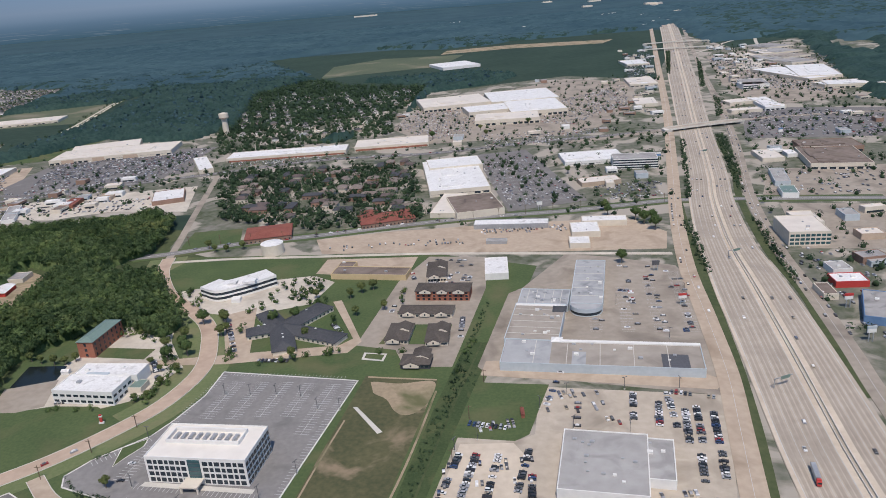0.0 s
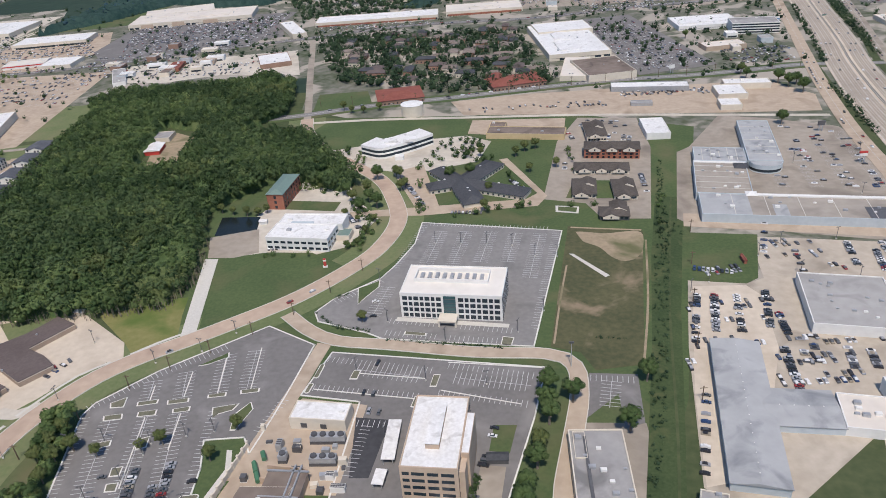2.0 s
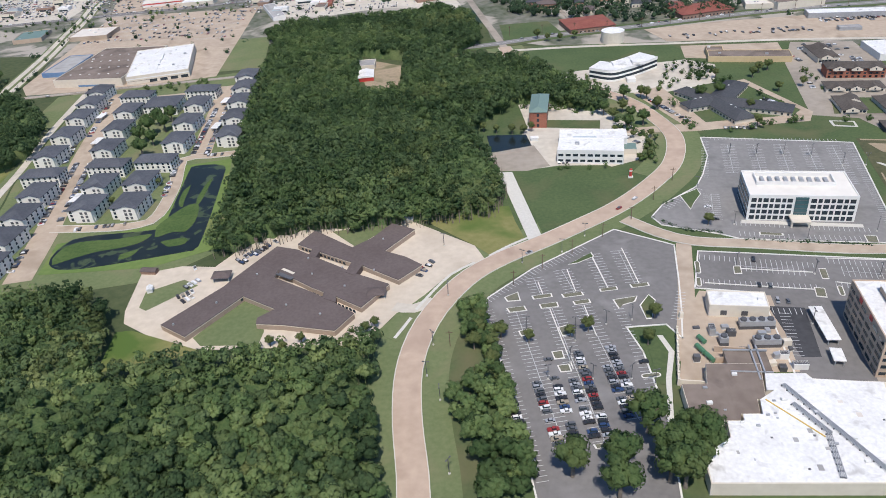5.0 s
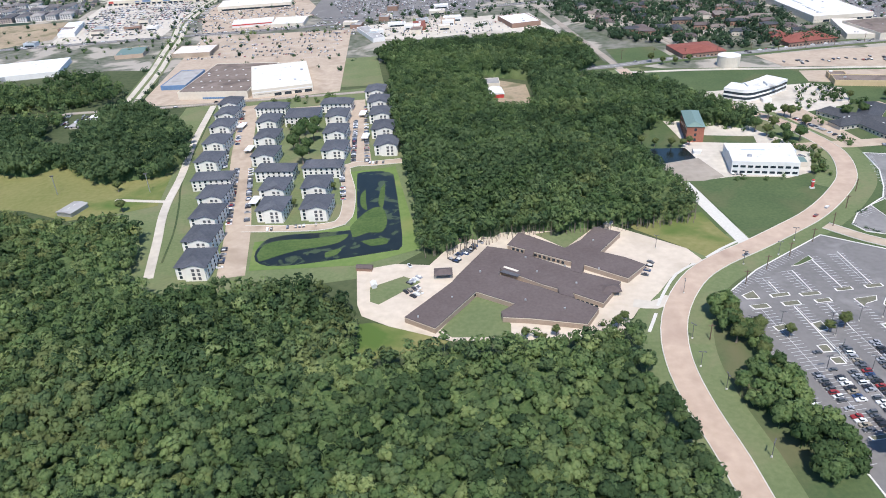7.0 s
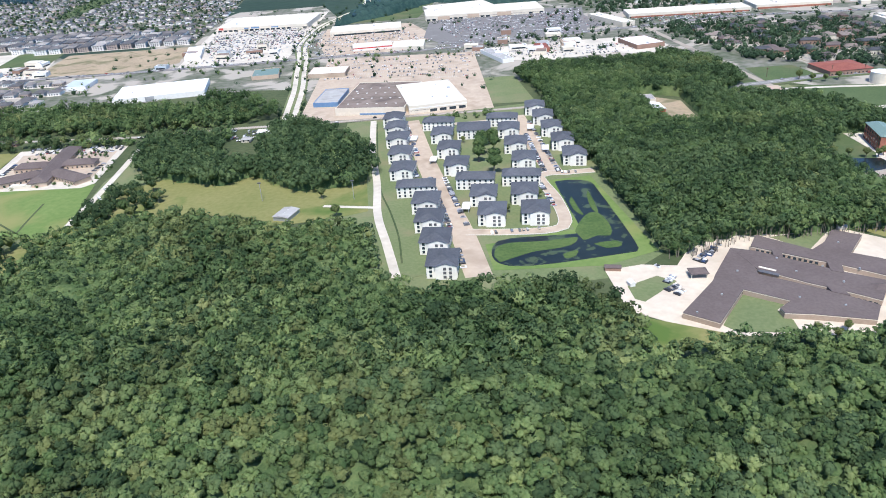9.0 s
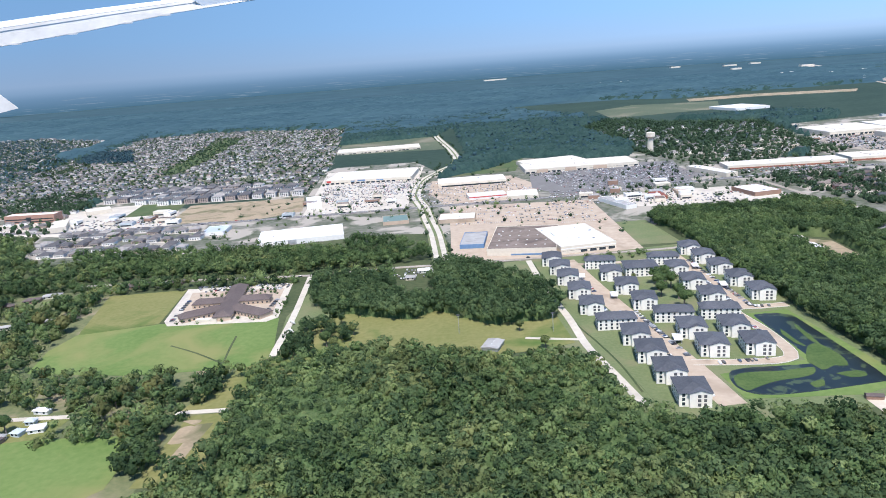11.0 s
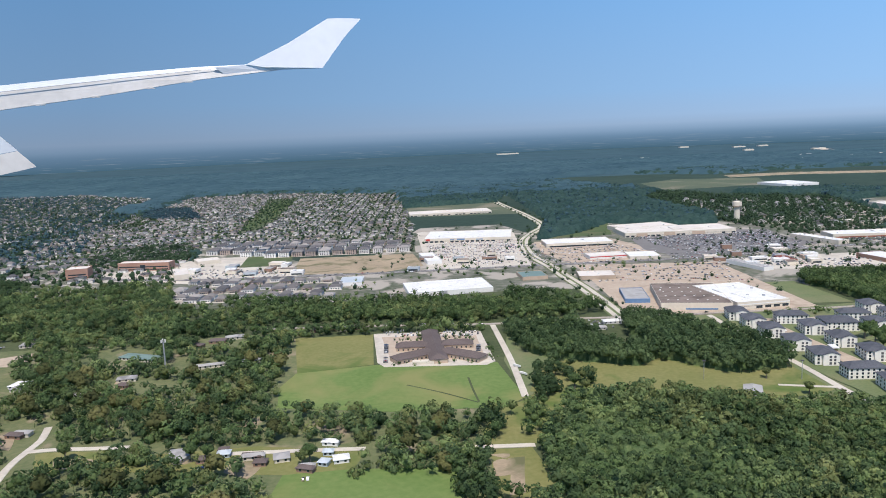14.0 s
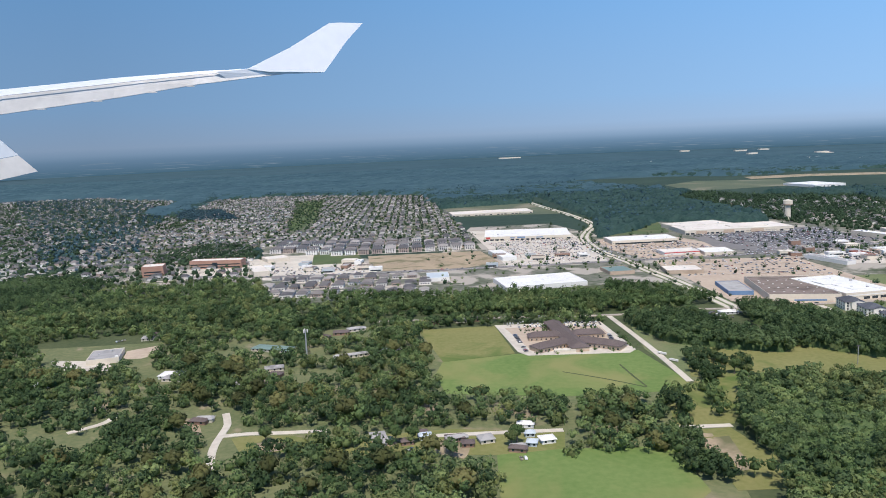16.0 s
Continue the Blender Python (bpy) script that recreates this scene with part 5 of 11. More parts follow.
forest("yard_edge_trees", "trees between a field and a wood", scatter([(-522.7, 182.5), (-509.4, 189.9), (-492.4, 190.9), (-487.0, 150.0), (-495.0, 150.3), (-503.8, 154.5), (-516.3, 158.4)], 3.6, rng, [[(-511.6, 185.9), (-491.0, 192.9), (-486.3, 155.3), (-504.4, 156.1)]]), (3.4, 5.6), (4.0, 7.0), rng, 8, 90, trunks=True)
# far canopy: closed tree cover, one uneven sheet for each stretch
def canopy(name, poly, cell, h, rng, holes=(), label="closed dark canopy of far woods", material=None, low=0.3, inset=0.0):
    p = np.array(poly)
    xs, ys = np.arange(p[:, 0].min(), p[:, 0].max() + cell, cell), np.arange(p[:, 1].min(), p[:, 1].max() + cell, cell)
    gx, gy = np.meshgrid(xs, ys)
    ok = inside(gx.ravel(), gy.ravel(), poly)
    for dx, dy in ((inset, 0), (-inset, 0), (0, inset), (0, -inset)) if inset else ():
        ok &= inside(gx.ravel() + dx, gy.ravel() + dy, poly)
    for q in holes:
        ok &= ~inside(gx.ravel(), gy.ravel(), q)
    ok = ok.reshape(gx.shape)
    z = np.where(ok, h * rng.uniform(low, 1.2, gx.shape), 0.0)
    v = np.stack([gx + rng.uniform(-0.35, 0.35, gx.shape) * cell, gy + rng.uniform(-0.35, 0.35, gx.shape) * cell, z], -1).reshape(-1, 3)
    i = np.arange(gx.size).reshape(gx.shape)
    q = np.stack([i[:-1, :-1], i[:-1, 1:], i[1:, 1:], i[1:, :-1]], -1).reshape(-1, 4)
    q = q[ok.ravel()[q].any(1)]
    used, f = np.unique(q, return_inverse=True)
    return tagged(mesh_np(name, v[used], f.reshape(-1, 4), material or FAR_LEAVES, None, rng.uniform(0.2, 0.7, len(used))), label, "woods", kind="stuff")


# Sheet at mid height, added to lift the shade between crowns.
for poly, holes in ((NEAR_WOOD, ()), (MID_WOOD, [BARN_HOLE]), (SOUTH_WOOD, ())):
    canopy("understorey", poly, 1.7, 4.6, rng, holes, "leafy sheet added to lighten the gaps between crowns of a wood", LIGHTENED_LEAVES, 0.7, 4.5)
SUBDIVISION = [(-912.1, 571.6), (-980.2, 673.9), (-1024.0, 802.6), (-1026.2, 999.5), (-1104.3, 1468.5), (-945.8, 1503.7), (-664.2, 1383.4), (-594.7, 886.4), (-567.3, 629.5), (-648.6, 649.0), (-732.6, 669.1), (-791.3, 701.7), (-788.7, 601.7), (-860.1, 616.5)]
FAR_HOLES = [SUBDIVISION, [(-383.1, 1647.3), (-195.3, 1799.8), (73.4, 1584.3), (168.3, 1698.8), (477.0, 1719.6), (248.9, 911.5), (48.7, 1148.7), (-113.9, 1132.3), (-193.3, 1213.1)], [(-627.1, 1070.8), (-479.7, 1119.6), (-457.2, 1286.5), (-424.4, 852.9), (-448.7, 682.2), (-359.1, 771.4), (-198.6, 741.6), (-137.1, 610.5), (-236.8, 424.8), (-861.6, 496.8), (-915.6, 577.9), (-572.2, 605.8)]]
FAR_HOLES.append([(-53.2, 725.6), (-13.0, 963.6), (178.7, 1057.1), (264.3, 965.8), (430.2, 1639.7), (593.7, 1885.1), (485.9, 1328.9), (701.1, 1381.4), (581.2, 974.7), (213.1, 354.5), (-41.2, 557.7)])
WEST_EDGE = [(-1062.4, 560.6), (-1831.0, 1521.6), (-1419.5, 1382.4), (-1280.3, 1292.2), (-1032.4, 1100.2), (-925.3, 889.6), (-987.6, 839.2), (-997.9, 745.7), (-971.6, 635.0), (-961.0, 573.4)]
FAR_HOLES += [WEST_EDGE, [(-997.0, 478.6), (-1496.0, 1132.2), (-1707.9, 1685.7), (-1468.6, 1708.0), (-1165.2, 1461.9), (-1098.4, 1001.1), (-1076.3, 765.1), (-941.0, 619.9), (-783.7, 652.8), (-752.6, 525.3), (-866.7, 522.1)], [(-212.5, 718.2), (-263.7, 1075.3), (-194.4, 1217.4), (-12.6, 1036.8), (-47.8, 729.4), (-148.3, 668.6)], [(-726.8, 445.7), (-808.8, 746.3), (-577.9, 701.6), (-545.2, 502.9), (-601.8, 435.1)], [(-255.1, 748.9), (-217.9, 736.5), (-178.0, 860.6), (-214.1, 875.1)], [(-234.6, 1213.8), (-172.1, 1490.4), (111.9, 1546.0), (0.0, 1250.6)], [(-16.6, 1474.0), (51.3, 1651.0), (392.1, 1595.3), (111.8, 1073.5), (-2.8, 1194.9)]]
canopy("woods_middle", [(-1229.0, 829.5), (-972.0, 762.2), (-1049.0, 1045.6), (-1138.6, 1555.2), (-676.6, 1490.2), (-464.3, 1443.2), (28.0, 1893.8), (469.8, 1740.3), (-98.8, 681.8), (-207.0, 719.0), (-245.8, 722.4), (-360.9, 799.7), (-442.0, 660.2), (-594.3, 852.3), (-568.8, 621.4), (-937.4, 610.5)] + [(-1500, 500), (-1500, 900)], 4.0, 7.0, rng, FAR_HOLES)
canopy("woods_far", [(-2600, 1000), (-800, 1150), (-500, 1250), (500, 1250), (1500, 900), (1900, 1400), (1500, 2700), (-2600, 2700)], 14.0, 9.0, rng, FAR_HOLES, material=HAZED_LEAVES)
forest("woods_outliers", "tall dark trees over the far woods", scatter([(-1258.4, 864.0), (-991.1, 794.0), (-1071.2, 1088.7), (-1164.4, 1618.6), (-673.6, 1462.6), (-19.7, 1715.7), (386.1, 1601.9), (-87.0, 711.7), (-195.8, 749.2), (-355.8, 833.0), (-440.0, 688.0), (-598.4, 887.7), (-571.9, 647.6)] + [(-1100, 600)], 15.0, rng, FAR_HOLES, keep=0.8), (8, 13), (8, 11), rng, 3, 10, material=HAZED_LEAVES)
forest("west_suburb_trees", "trees among far houses", scatter([(-984.5, 462.8), (-1468.5, 1096.8), (-1674.1, 1633.7), (-1441.9, 1655.3), (-1147.6, 1416.6), (-1082.9, 969.6), (-1061.4, 740.7), (-930.2, 599.9), (-777.6, 631.8), (-747.4, 508.1), (-858.0, 505.0)], 9.0, rng, keep=0.8), (4.5, 8.5), (4, 6.5), rng, 4, 8, material=DARK_LEAVES)
canopy("woods_east", [(522.1, 1456.6), (627.0, 1293.2), (491.9, 928.9), (405.9, 680.2), (472.4, 553.6), (1609.6, 1916.7), (860.6, 2546.2)], 12.0, 8.0, rng, [[(647.4, 1365.9), (730.3, 1516.7), (835.6, 1534.1), (913.2, 1610.8), (918.5, 1543.2), (797.1, 1338.5), (715.0, 1312.3)], [(610.9, 1195.0), (673.7, 1271.3), (688.6, 1198.0), (652.2, 1094.4), (607.7, 1019.4), (572.9, 1051.2)], [(476.5, 982.9), (471.7, 929.6), (426.0, 781.3), (432.0, 826.8)]])
slab("far_heath", [(647.4, 1365.9), (730.3, 1516.7), (835.6, 1534.1), (913.2, 1610.8), (918.5, 1543.2), (797.1, 1338.5), (715.0, 1312.3)], SCRUB, 0.06, "far open heath", category="pasture")
slab("far_works_yard", [(610.9, 1195.0), (673.7, 1271.3), (688.6, 1198.0), (652.2, 1094.4), (607.7, 1019.4), (572.9, 1051.2)], TOWN, 0.06, "far works yard", category="yard")
forest("suburb_trees", "leafy suburb beyond a water tower", scatter([(-232.6, 753.6), (-289.5, 1194.2), (-192.4, 1205.8), (-110.1, 1084.6), (-12.4, 1025.0), (-50.5, 807.5), (-51.5, 694.5), (-146.5, 661.1), (-202.7, 662.5)], 7.0, rng, keep=0.8), (5.5, 8.5), (4, 7), rng, 4, 20, material=DARK_LEAVES)
forest("condo_trees", "trees among red-roofed flats", scatter([(-173.4, 535.8), (-169.2, 587.1), (-25.8, 558.5), (-20.8, 419.7), (-55.4, 417.6), (-92.4, 421.5), (-147.2, 452.4)], 5.2, rng, keep=0.72), (4.4, 7.6), (3.4, 6.2), rng, 5, 44, material=DARK_LEAVES)
forest("street_trees", "street trees along shops and roads", scatter([(-323.1, 567.3), (-205.9, 603.3), (-14.8, 610.3), (184.3, 615.7), (127.8, 423.6), (62.3, 412.3), (25.7, 584.7), (-106.1, 589.9), (-188.5, 544.0), (-303.7, 545.7)], 10.0, rng, keep=0.5), (3.0, 6.0), (2.5, 5.0), rng, 5, 30, material=DARK_LEAVES)
forest("shop_trees", "small trees in shop car parks", scatter([(-731.8, 505.1), (-617.2, 506.2), (-560.3, 543.1), (-469.0, 536.8), (-378.5, 543.5), (-230.2, 581.3), (-247.2, 540.5), (-350.9, 511.6), (-471.0, 489.6), (-555.0, 494.6), (-599.7, 426.1), (-701.4, 433.3)], 10.0, rng, keep=0.5), (2.4, 4.2), (2.5, 4.5), rng, 5, 26)
forest("ditch_scrub", "scrub along a drainage ditch", np.concatenate([scatter([(8.0, 300.0), (9.4, 300.0), (-2.0, 247.0), (-14.6, 200.0), (-29.2, 150.0), (-44.0, 104.4), (-46.0, 104.9), (-31.2, 157.0), (-16.6, 210.0)], 1.1, rng, keep=0.42), scatter([(-9.4, 242.8), (0.4, 237.6), (-0.8, 230.6), (-10.5, 229.2)], 1.9, rng, keep=0.8)]), (0.8, 1.8), (0.3, 1.2), rng, 5, 40, material=DARK_LEAVES)

forest("lot_hedges", "clipped dark hedges round a car park", np.concatenate([scatter(q, 0.9, rng, keep=0.85) for q in ([(-126.4, 196.6), (-119.0, 188.1), (-107.5, 184.3), (-107.5, 182.8), (-118.9, 186.2), (-126.5, 195.0)], [(-103.5, 180.0), (-69.5, 172.4), (-69.7, 171.0), (-103.5, 178.5)], [(-121.6, 204.5), (-116.2, 208.4), (-115.8, 206.9), (-121.2, 202.7)], [(-43.2, 174.4), (-34.9, 172.3), (-35.3, 171.3), (-43.5, 173.3)])]), (0.8, 1.5), (0.5, 0.9), rng, 5, 30, material=DARK_LEAVES)
forest("clinic_trees", "small trees and hedges round clinics", np.concatenate([scatter(q, 2.8, rng, keep=0.75) for q in ([(-123.2, 281.7), (-112.3, 261.0), (-115.9, 233.6), (-118.6, 235.2), (-115.9, 256.6), (-124.0, 273.5)], [(-153.5, 237.7), (-133.3, 233.1), (-133.1, 230.5), (-153.1, 235.1)], [(-158.8, 298.7), (-126.4, 296.5), (-126.1, 291.6), (-157.6, 293.6)], [(-95.8, 260.9), (-97.0, 308.8), (-94.4, 308.3), (-93.3, 259.6)], [(-85.2, 257.0), (-51.8, 263.9), (-51.0, 261.0), (-84.2, 254.7)], [(-57.6, 294.6), (-50.7, 274.3), (-52.3, 272.6), (-59.6, 295.0)], [(-75.0, 312.6), (-61.1, 313.1), (-60.6, 309.3), (-74.4, 308.8)], [(-30.9, 289.8), (-29.0, 321.2), (-27.4, 320.9), (-29.0, 288.3)], [(-8.9, 240.9), (0.2, 263.7), (1.7, 263.5), (-6.9, 240.2)], [(-38.5, 260.8), (-25.5, 259.6), (-25.4, 257.7), (-38.3, 258.5)])]), (1.6, 3.4), (1.5, 3.4), rng, 6, 60)

B_LINE = smooth(BOULEVARD, 9.0)
forest("boulevard_trees", "trees along the verges of a boulevard", np.array([(q.x + rng.uniform(-0.8, 0.8), q.y + rng.uniform(-0.8, 0.8)) for side in (-6.2, 6.2) for q in offset(B_LINE, side) if rng.uniform() < 0.5]), (2.4, 4.6), (2.6, 5.0), rng, 5, 40, material=DARK_LEAVES)

# ---- distance ----
def haze_ring():
    m = bpy.data.materials.new("hazy_distance")
    m.use_nodes = True
    n, link = m.node_tree.nodes, m.node_tree.links.new
    bs = n["Principled BSDF"]
    bs.inputs["Base Color"].default_value, bs.inputs["Roughness"].default_value = (0, 0, 0, 1), 1.0
    bs.inputs["Specular IOR Level"].default_value = 0.0
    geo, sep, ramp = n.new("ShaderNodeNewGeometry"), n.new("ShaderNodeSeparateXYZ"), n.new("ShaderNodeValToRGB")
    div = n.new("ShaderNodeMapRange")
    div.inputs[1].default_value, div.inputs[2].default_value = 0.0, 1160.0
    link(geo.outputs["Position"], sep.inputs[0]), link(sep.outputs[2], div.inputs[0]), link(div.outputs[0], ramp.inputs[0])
    # Horizon haze and low sky are painted as glowing colours by height.
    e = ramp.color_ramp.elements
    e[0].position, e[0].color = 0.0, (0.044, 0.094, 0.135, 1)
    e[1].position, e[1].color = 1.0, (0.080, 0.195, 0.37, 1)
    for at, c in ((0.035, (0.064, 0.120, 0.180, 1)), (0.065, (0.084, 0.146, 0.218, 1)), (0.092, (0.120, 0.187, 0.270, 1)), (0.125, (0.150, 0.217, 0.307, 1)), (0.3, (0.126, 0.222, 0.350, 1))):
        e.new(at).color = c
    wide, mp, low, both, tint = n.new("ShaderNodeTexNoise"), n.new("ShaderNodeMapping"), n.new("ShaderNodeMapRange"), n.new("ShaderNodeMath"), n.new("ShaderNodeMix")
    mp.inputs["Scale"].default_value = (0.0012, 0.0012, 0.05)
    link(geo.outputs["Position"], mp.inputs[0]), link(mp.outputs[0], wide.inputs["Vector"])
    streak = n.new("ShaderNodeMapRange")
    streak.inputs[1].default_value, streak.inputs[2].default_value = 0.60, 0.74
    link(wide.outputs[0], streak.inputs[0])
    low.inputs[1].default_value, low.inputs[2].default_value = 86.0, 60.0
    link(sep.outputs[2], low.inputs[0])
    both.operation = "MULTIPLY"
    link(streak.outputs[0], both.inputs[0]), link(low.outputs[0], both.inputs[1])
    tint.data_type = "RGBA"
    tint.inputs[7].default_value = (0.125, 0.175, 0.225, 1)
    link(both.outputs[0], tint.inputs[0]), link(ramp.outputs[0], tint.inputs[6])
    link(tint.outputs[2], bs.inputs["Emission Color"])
    # Sky brightness towards +x is painted in as stronger glow.
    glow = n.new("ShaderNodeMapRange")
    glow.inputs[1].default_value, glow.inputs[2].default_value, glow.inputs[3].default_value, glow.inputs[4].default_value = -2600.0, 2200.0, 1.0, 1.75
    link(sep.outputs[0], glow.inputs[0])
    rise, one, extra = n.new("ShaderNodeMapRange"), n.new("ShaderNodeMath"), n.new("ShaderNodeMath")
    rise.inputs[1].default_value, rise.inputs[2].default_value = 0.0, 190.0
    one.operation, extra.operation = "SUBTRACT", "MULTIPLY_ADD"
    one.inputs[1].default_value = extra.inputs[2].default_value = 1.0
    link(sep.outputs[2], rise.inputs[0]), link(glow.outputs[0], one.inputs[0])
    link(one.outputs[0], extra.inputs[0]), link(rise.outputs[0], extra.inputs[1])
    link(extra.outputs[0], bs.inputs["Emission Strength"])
    fade = n.new("ShaderNodeMapRange")
    fade.inputs[1].default_value, fade.inputs[2].default_value = 2440.0, 1500.0
    link(sep.outputs[2], fade.inputs[0]), link(fade.outputs[0], bs.inputs["Alpha"])
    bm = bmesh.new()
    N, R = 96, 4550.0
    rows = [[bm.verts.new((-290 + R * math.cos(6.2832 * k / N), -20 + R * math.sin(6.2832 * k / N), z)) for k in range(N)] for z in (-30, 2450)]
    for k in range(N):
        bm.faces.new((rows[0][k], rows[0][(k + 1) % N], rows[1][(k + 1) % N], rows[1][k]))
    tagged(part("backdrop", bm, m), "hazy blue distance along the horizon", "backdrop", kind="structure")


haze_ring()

forest("tower_hedge", "clipped hedge and small trees beside an office tower", np.concatenate([scatter([(-79.3, 126.1), (-78.0, 125.9), (-82.1, 110.8), (-84.3, 111.6)], 1.0, rng), scatter([(-95.0, 114.6), (-85.5, 112.6), (-85.8, 111.6), (-95.4, 113.6)], 1.2, rng, keep=0.7)]), (1.2, 1.9), (0.8, 1.8), rng, 6, 50, material=DEEP_LEAVES)
forest("lot_trees", "small trees in kerbed car park islands", np.concatenate([scatter(q, g, rng, keep=0.7) for q, g in (([(-98.0, 306.0), (-72.0, 314.0), (-64.0, 334.0), (-72.0, 343.0), (-84.0, 340.0), (-92.0, 318.0)], 4.2), ([(-140.0, 336.0), (-126.0, 339.0), (-124.0, 331.0), (-117.0, 312.0), (-127.0, 318.0)], 3.6), ([(-121.2, 237.4), (-112.2, 256.0), (-107.8, 255.3), (-118.0, 233.9)], 2.6), ([(-80.1, 325.5), (-63.5, 333.3), (-73.3, 313.4)], 4.0), ([(-142.0, 334.3), (-128.3, 333.8), (-127.4, 317.0), (-138.3, 322.6)], 3.0), ([(-76.6, 322.5), (-65.9, 341.2), (-65.4, 327.0), (-72.9, 315.4)], 4.0), ([(-244.6, 141.9), (-211.6, 149.4), (-211.8, 145.4), (-244.2, 138.9)], 4.0), ([(-550.6, 335.8), (-516.7, 339.9), (-517.2, 327.8), (-549.9, 326.1)], 4.0), ([(-148.4, 295.0), (-126.3, 295.3), (-125.6, 282.1), (-145.0, 285.5)], 5.0), ([(-357.8, 363.9), (-314.9, 370.9), (-313.8, 360.8), (-354.3, 353.8)], 4.0))]), (2.0, 3.2), (1.8, 3.2), rng, 5, 60)
# ---- parts shared by the buildings ----
def pane(ww, wh, name="window", material=GLASS):
    me = bpy.data.meshes.new(name)
    bm = boxed((-ww / 2, ww / 2, -0.07, 0.05, 0, wh))
    bm.to_mesh(me)
    bm.free()
    me.materials.append(material)
    return me


PANES = {}


def windows(ob, w, d, face, xs, zs, ww, wh, material=GLASS, name="window"):
    """Rows of like windows on one face of a block; xs along the face in metres, zs the sills."""
    key = (round(ww, 2), round(wh, 2), material.name, name)
    if key not in PANES:
        PANES[key] = pane(ww, wh, name, material)
    for z in zs:
        for x in xs:
            m = {"front": pose(x, 0, z), "back": pose(x, d, z, rz=180), "left": pose(0, x, z, rz=-90), "right": pose(w, x, z, rz=90)}[face]
            o = new(name, PANES[key])
            o.parent, o.matrix_basis = ob, m


def hip(bm, x0, x1, y0, y1, z0, z1, over=0.35, gable=False):
    """A hipped (or gabled) roof over a rectangle, ridge along the longer side."""
    x0, x1, y0, y1 = x0 - over, x1 + over, y0 - over, y1 + over
    w, d = x1 - x0, y1 - y0
    if w >= d:
        k = 0.02 if gable else d * 0.42
        r = [(x0 + k, (y0 + y1) / 2, z1), (x1 - k, (y0 + y1) / 2, z1)]
    else:
        k = 0.02 if gable else w * 0.42
        r = [((x0 + x1) / 2, y0 + k, z1), ((x0 + x1) / 2, y1 - k, z1)]
    c = [bm.verts.new(p) for p in ((x0, y0, z0), (x1, y0, z0), (x1, y1, z0), (x0, y1, z0))]
    b = [bm.verts.new((p.co.x, p.co.y, z0 - 0.15)) for p in c]
    a, e = (bm.verts.new(p) for p in r)
    faces = ((c[0], c[1], e, a), (c[1], c[2], e), (c[2], c[3], a, e), (c[3], c[0], a)) if w >= d else ((c[0], c[1], a), (c[1], c[2], e, a), (c[2], c[3], e), (c[3], c[0], a, e))
    for f in faces:
        bm.faces.new(f)
    for i in range(4):
        bm.faces.new((b[i], b[(i + 1) % 4], c[(i + 1) % 4], c[i]))
    bm.faces.new(b[::-1])


def wing_house(name, label, category, wings, h, rise, wall, roof, group="", sills=0.5):
    """A low building of several wings, each a rectangle (pose, width, depth) under its own roof."""
    m0 = wings[0][0]
    ob = thing(name, label, category, m0.copy(), group)
    for m, w, d in wings:
        rel = m0.inverted() @ m
        bm = boxed((0, w, 0, d, 0, h))
        bm.transform(rel)
        part("wall", bm, wall, ob)
        bm = bmesh.new()
        hip(bm, 0, w, 0, d, h, h + rise)
        bm.transform(rel)
        part("roof", bm, roof, ob)
        n = max(2, int(w / 2.2))
        for y, rz in ((0, 0),):
            for k in range(n):
                key = (0.8, 0.8, "house", "window")
                if key not in PANES:
                    PANES[key] = pane(0.8, 0.8)
                o = new("window", PANES[key])
                o.parent, o.matrix_basis = ob, rel @ pose((k + 0.5) * w / n, y, sills, rz=rz)
    return ob


# ---- office block with the roof well ----
ob, m, w, d = flat_building("office_block", "white four-storey office block with ribbon windows", "office building", [(-99.1, 190.4), (-68.5, 184.7), (-64.0, 201.0)], 8.7, WHITE_WALL, mat("bright_cream_roof", (0.66, 0.62, 0.56), (0.74, 0.70, 0.64), 0.7, 0.3, 0.08), 0, 0.35)
zs = [0.6 + 2.0 * k for k in range(4)]
for a, b in ((0.02, 0.41), (0.57, 0.98)):
    for k in range(7):
        x = (a + (b - a) * (k + 0.5) / 7) * w
        windows(ob, w, d, "front", [x], zs, (b - a) * w / 7 * (0.86 if k % 2 == 0 else 0.62), 1.3)
windows(ob, w, d, "right", [(k + 0.5) * d / 9 for k in range(9)], zs, d / 9 * 0.78, 1.3)
windows(ob, w, d, "left", [(k + 0.5) * d / 9 for k in range(9)], zs, d / 9 * 0.78, 1.3)
windows(ob, w, d, "back", [(k + 0.5) * w / 16 for k in range(16)], zs, w / 16 * 0.78, 1.3)
part("atrium_glass", boxed((0.43 * w, 0.55 * w, -0.25, 0.1, 1.8, 8.4)), TEAL_GLASS, ob, "teal glass atrium front")
for k in range(1, 5):
    part("mullion", boxed((0.43 * w, 0.55 * w, -0.3, -0.2, 1.8 + 1.4 * k, 1.9 + 1.4 * k)), DARK_STEEL, ob)
part("porch_roof", boxed((0.39 * w, 0.57 * w, -4.6, -0.3, 2.0, 2.5)), CREAM_WALL, ob)
for x in (0.40, 0.56):
    part("porch_column", boxed((x * w - 0.25, x * w + 0.25, -4.4, -3.9, 0, 2.0)), CREAM_WALL, ob)
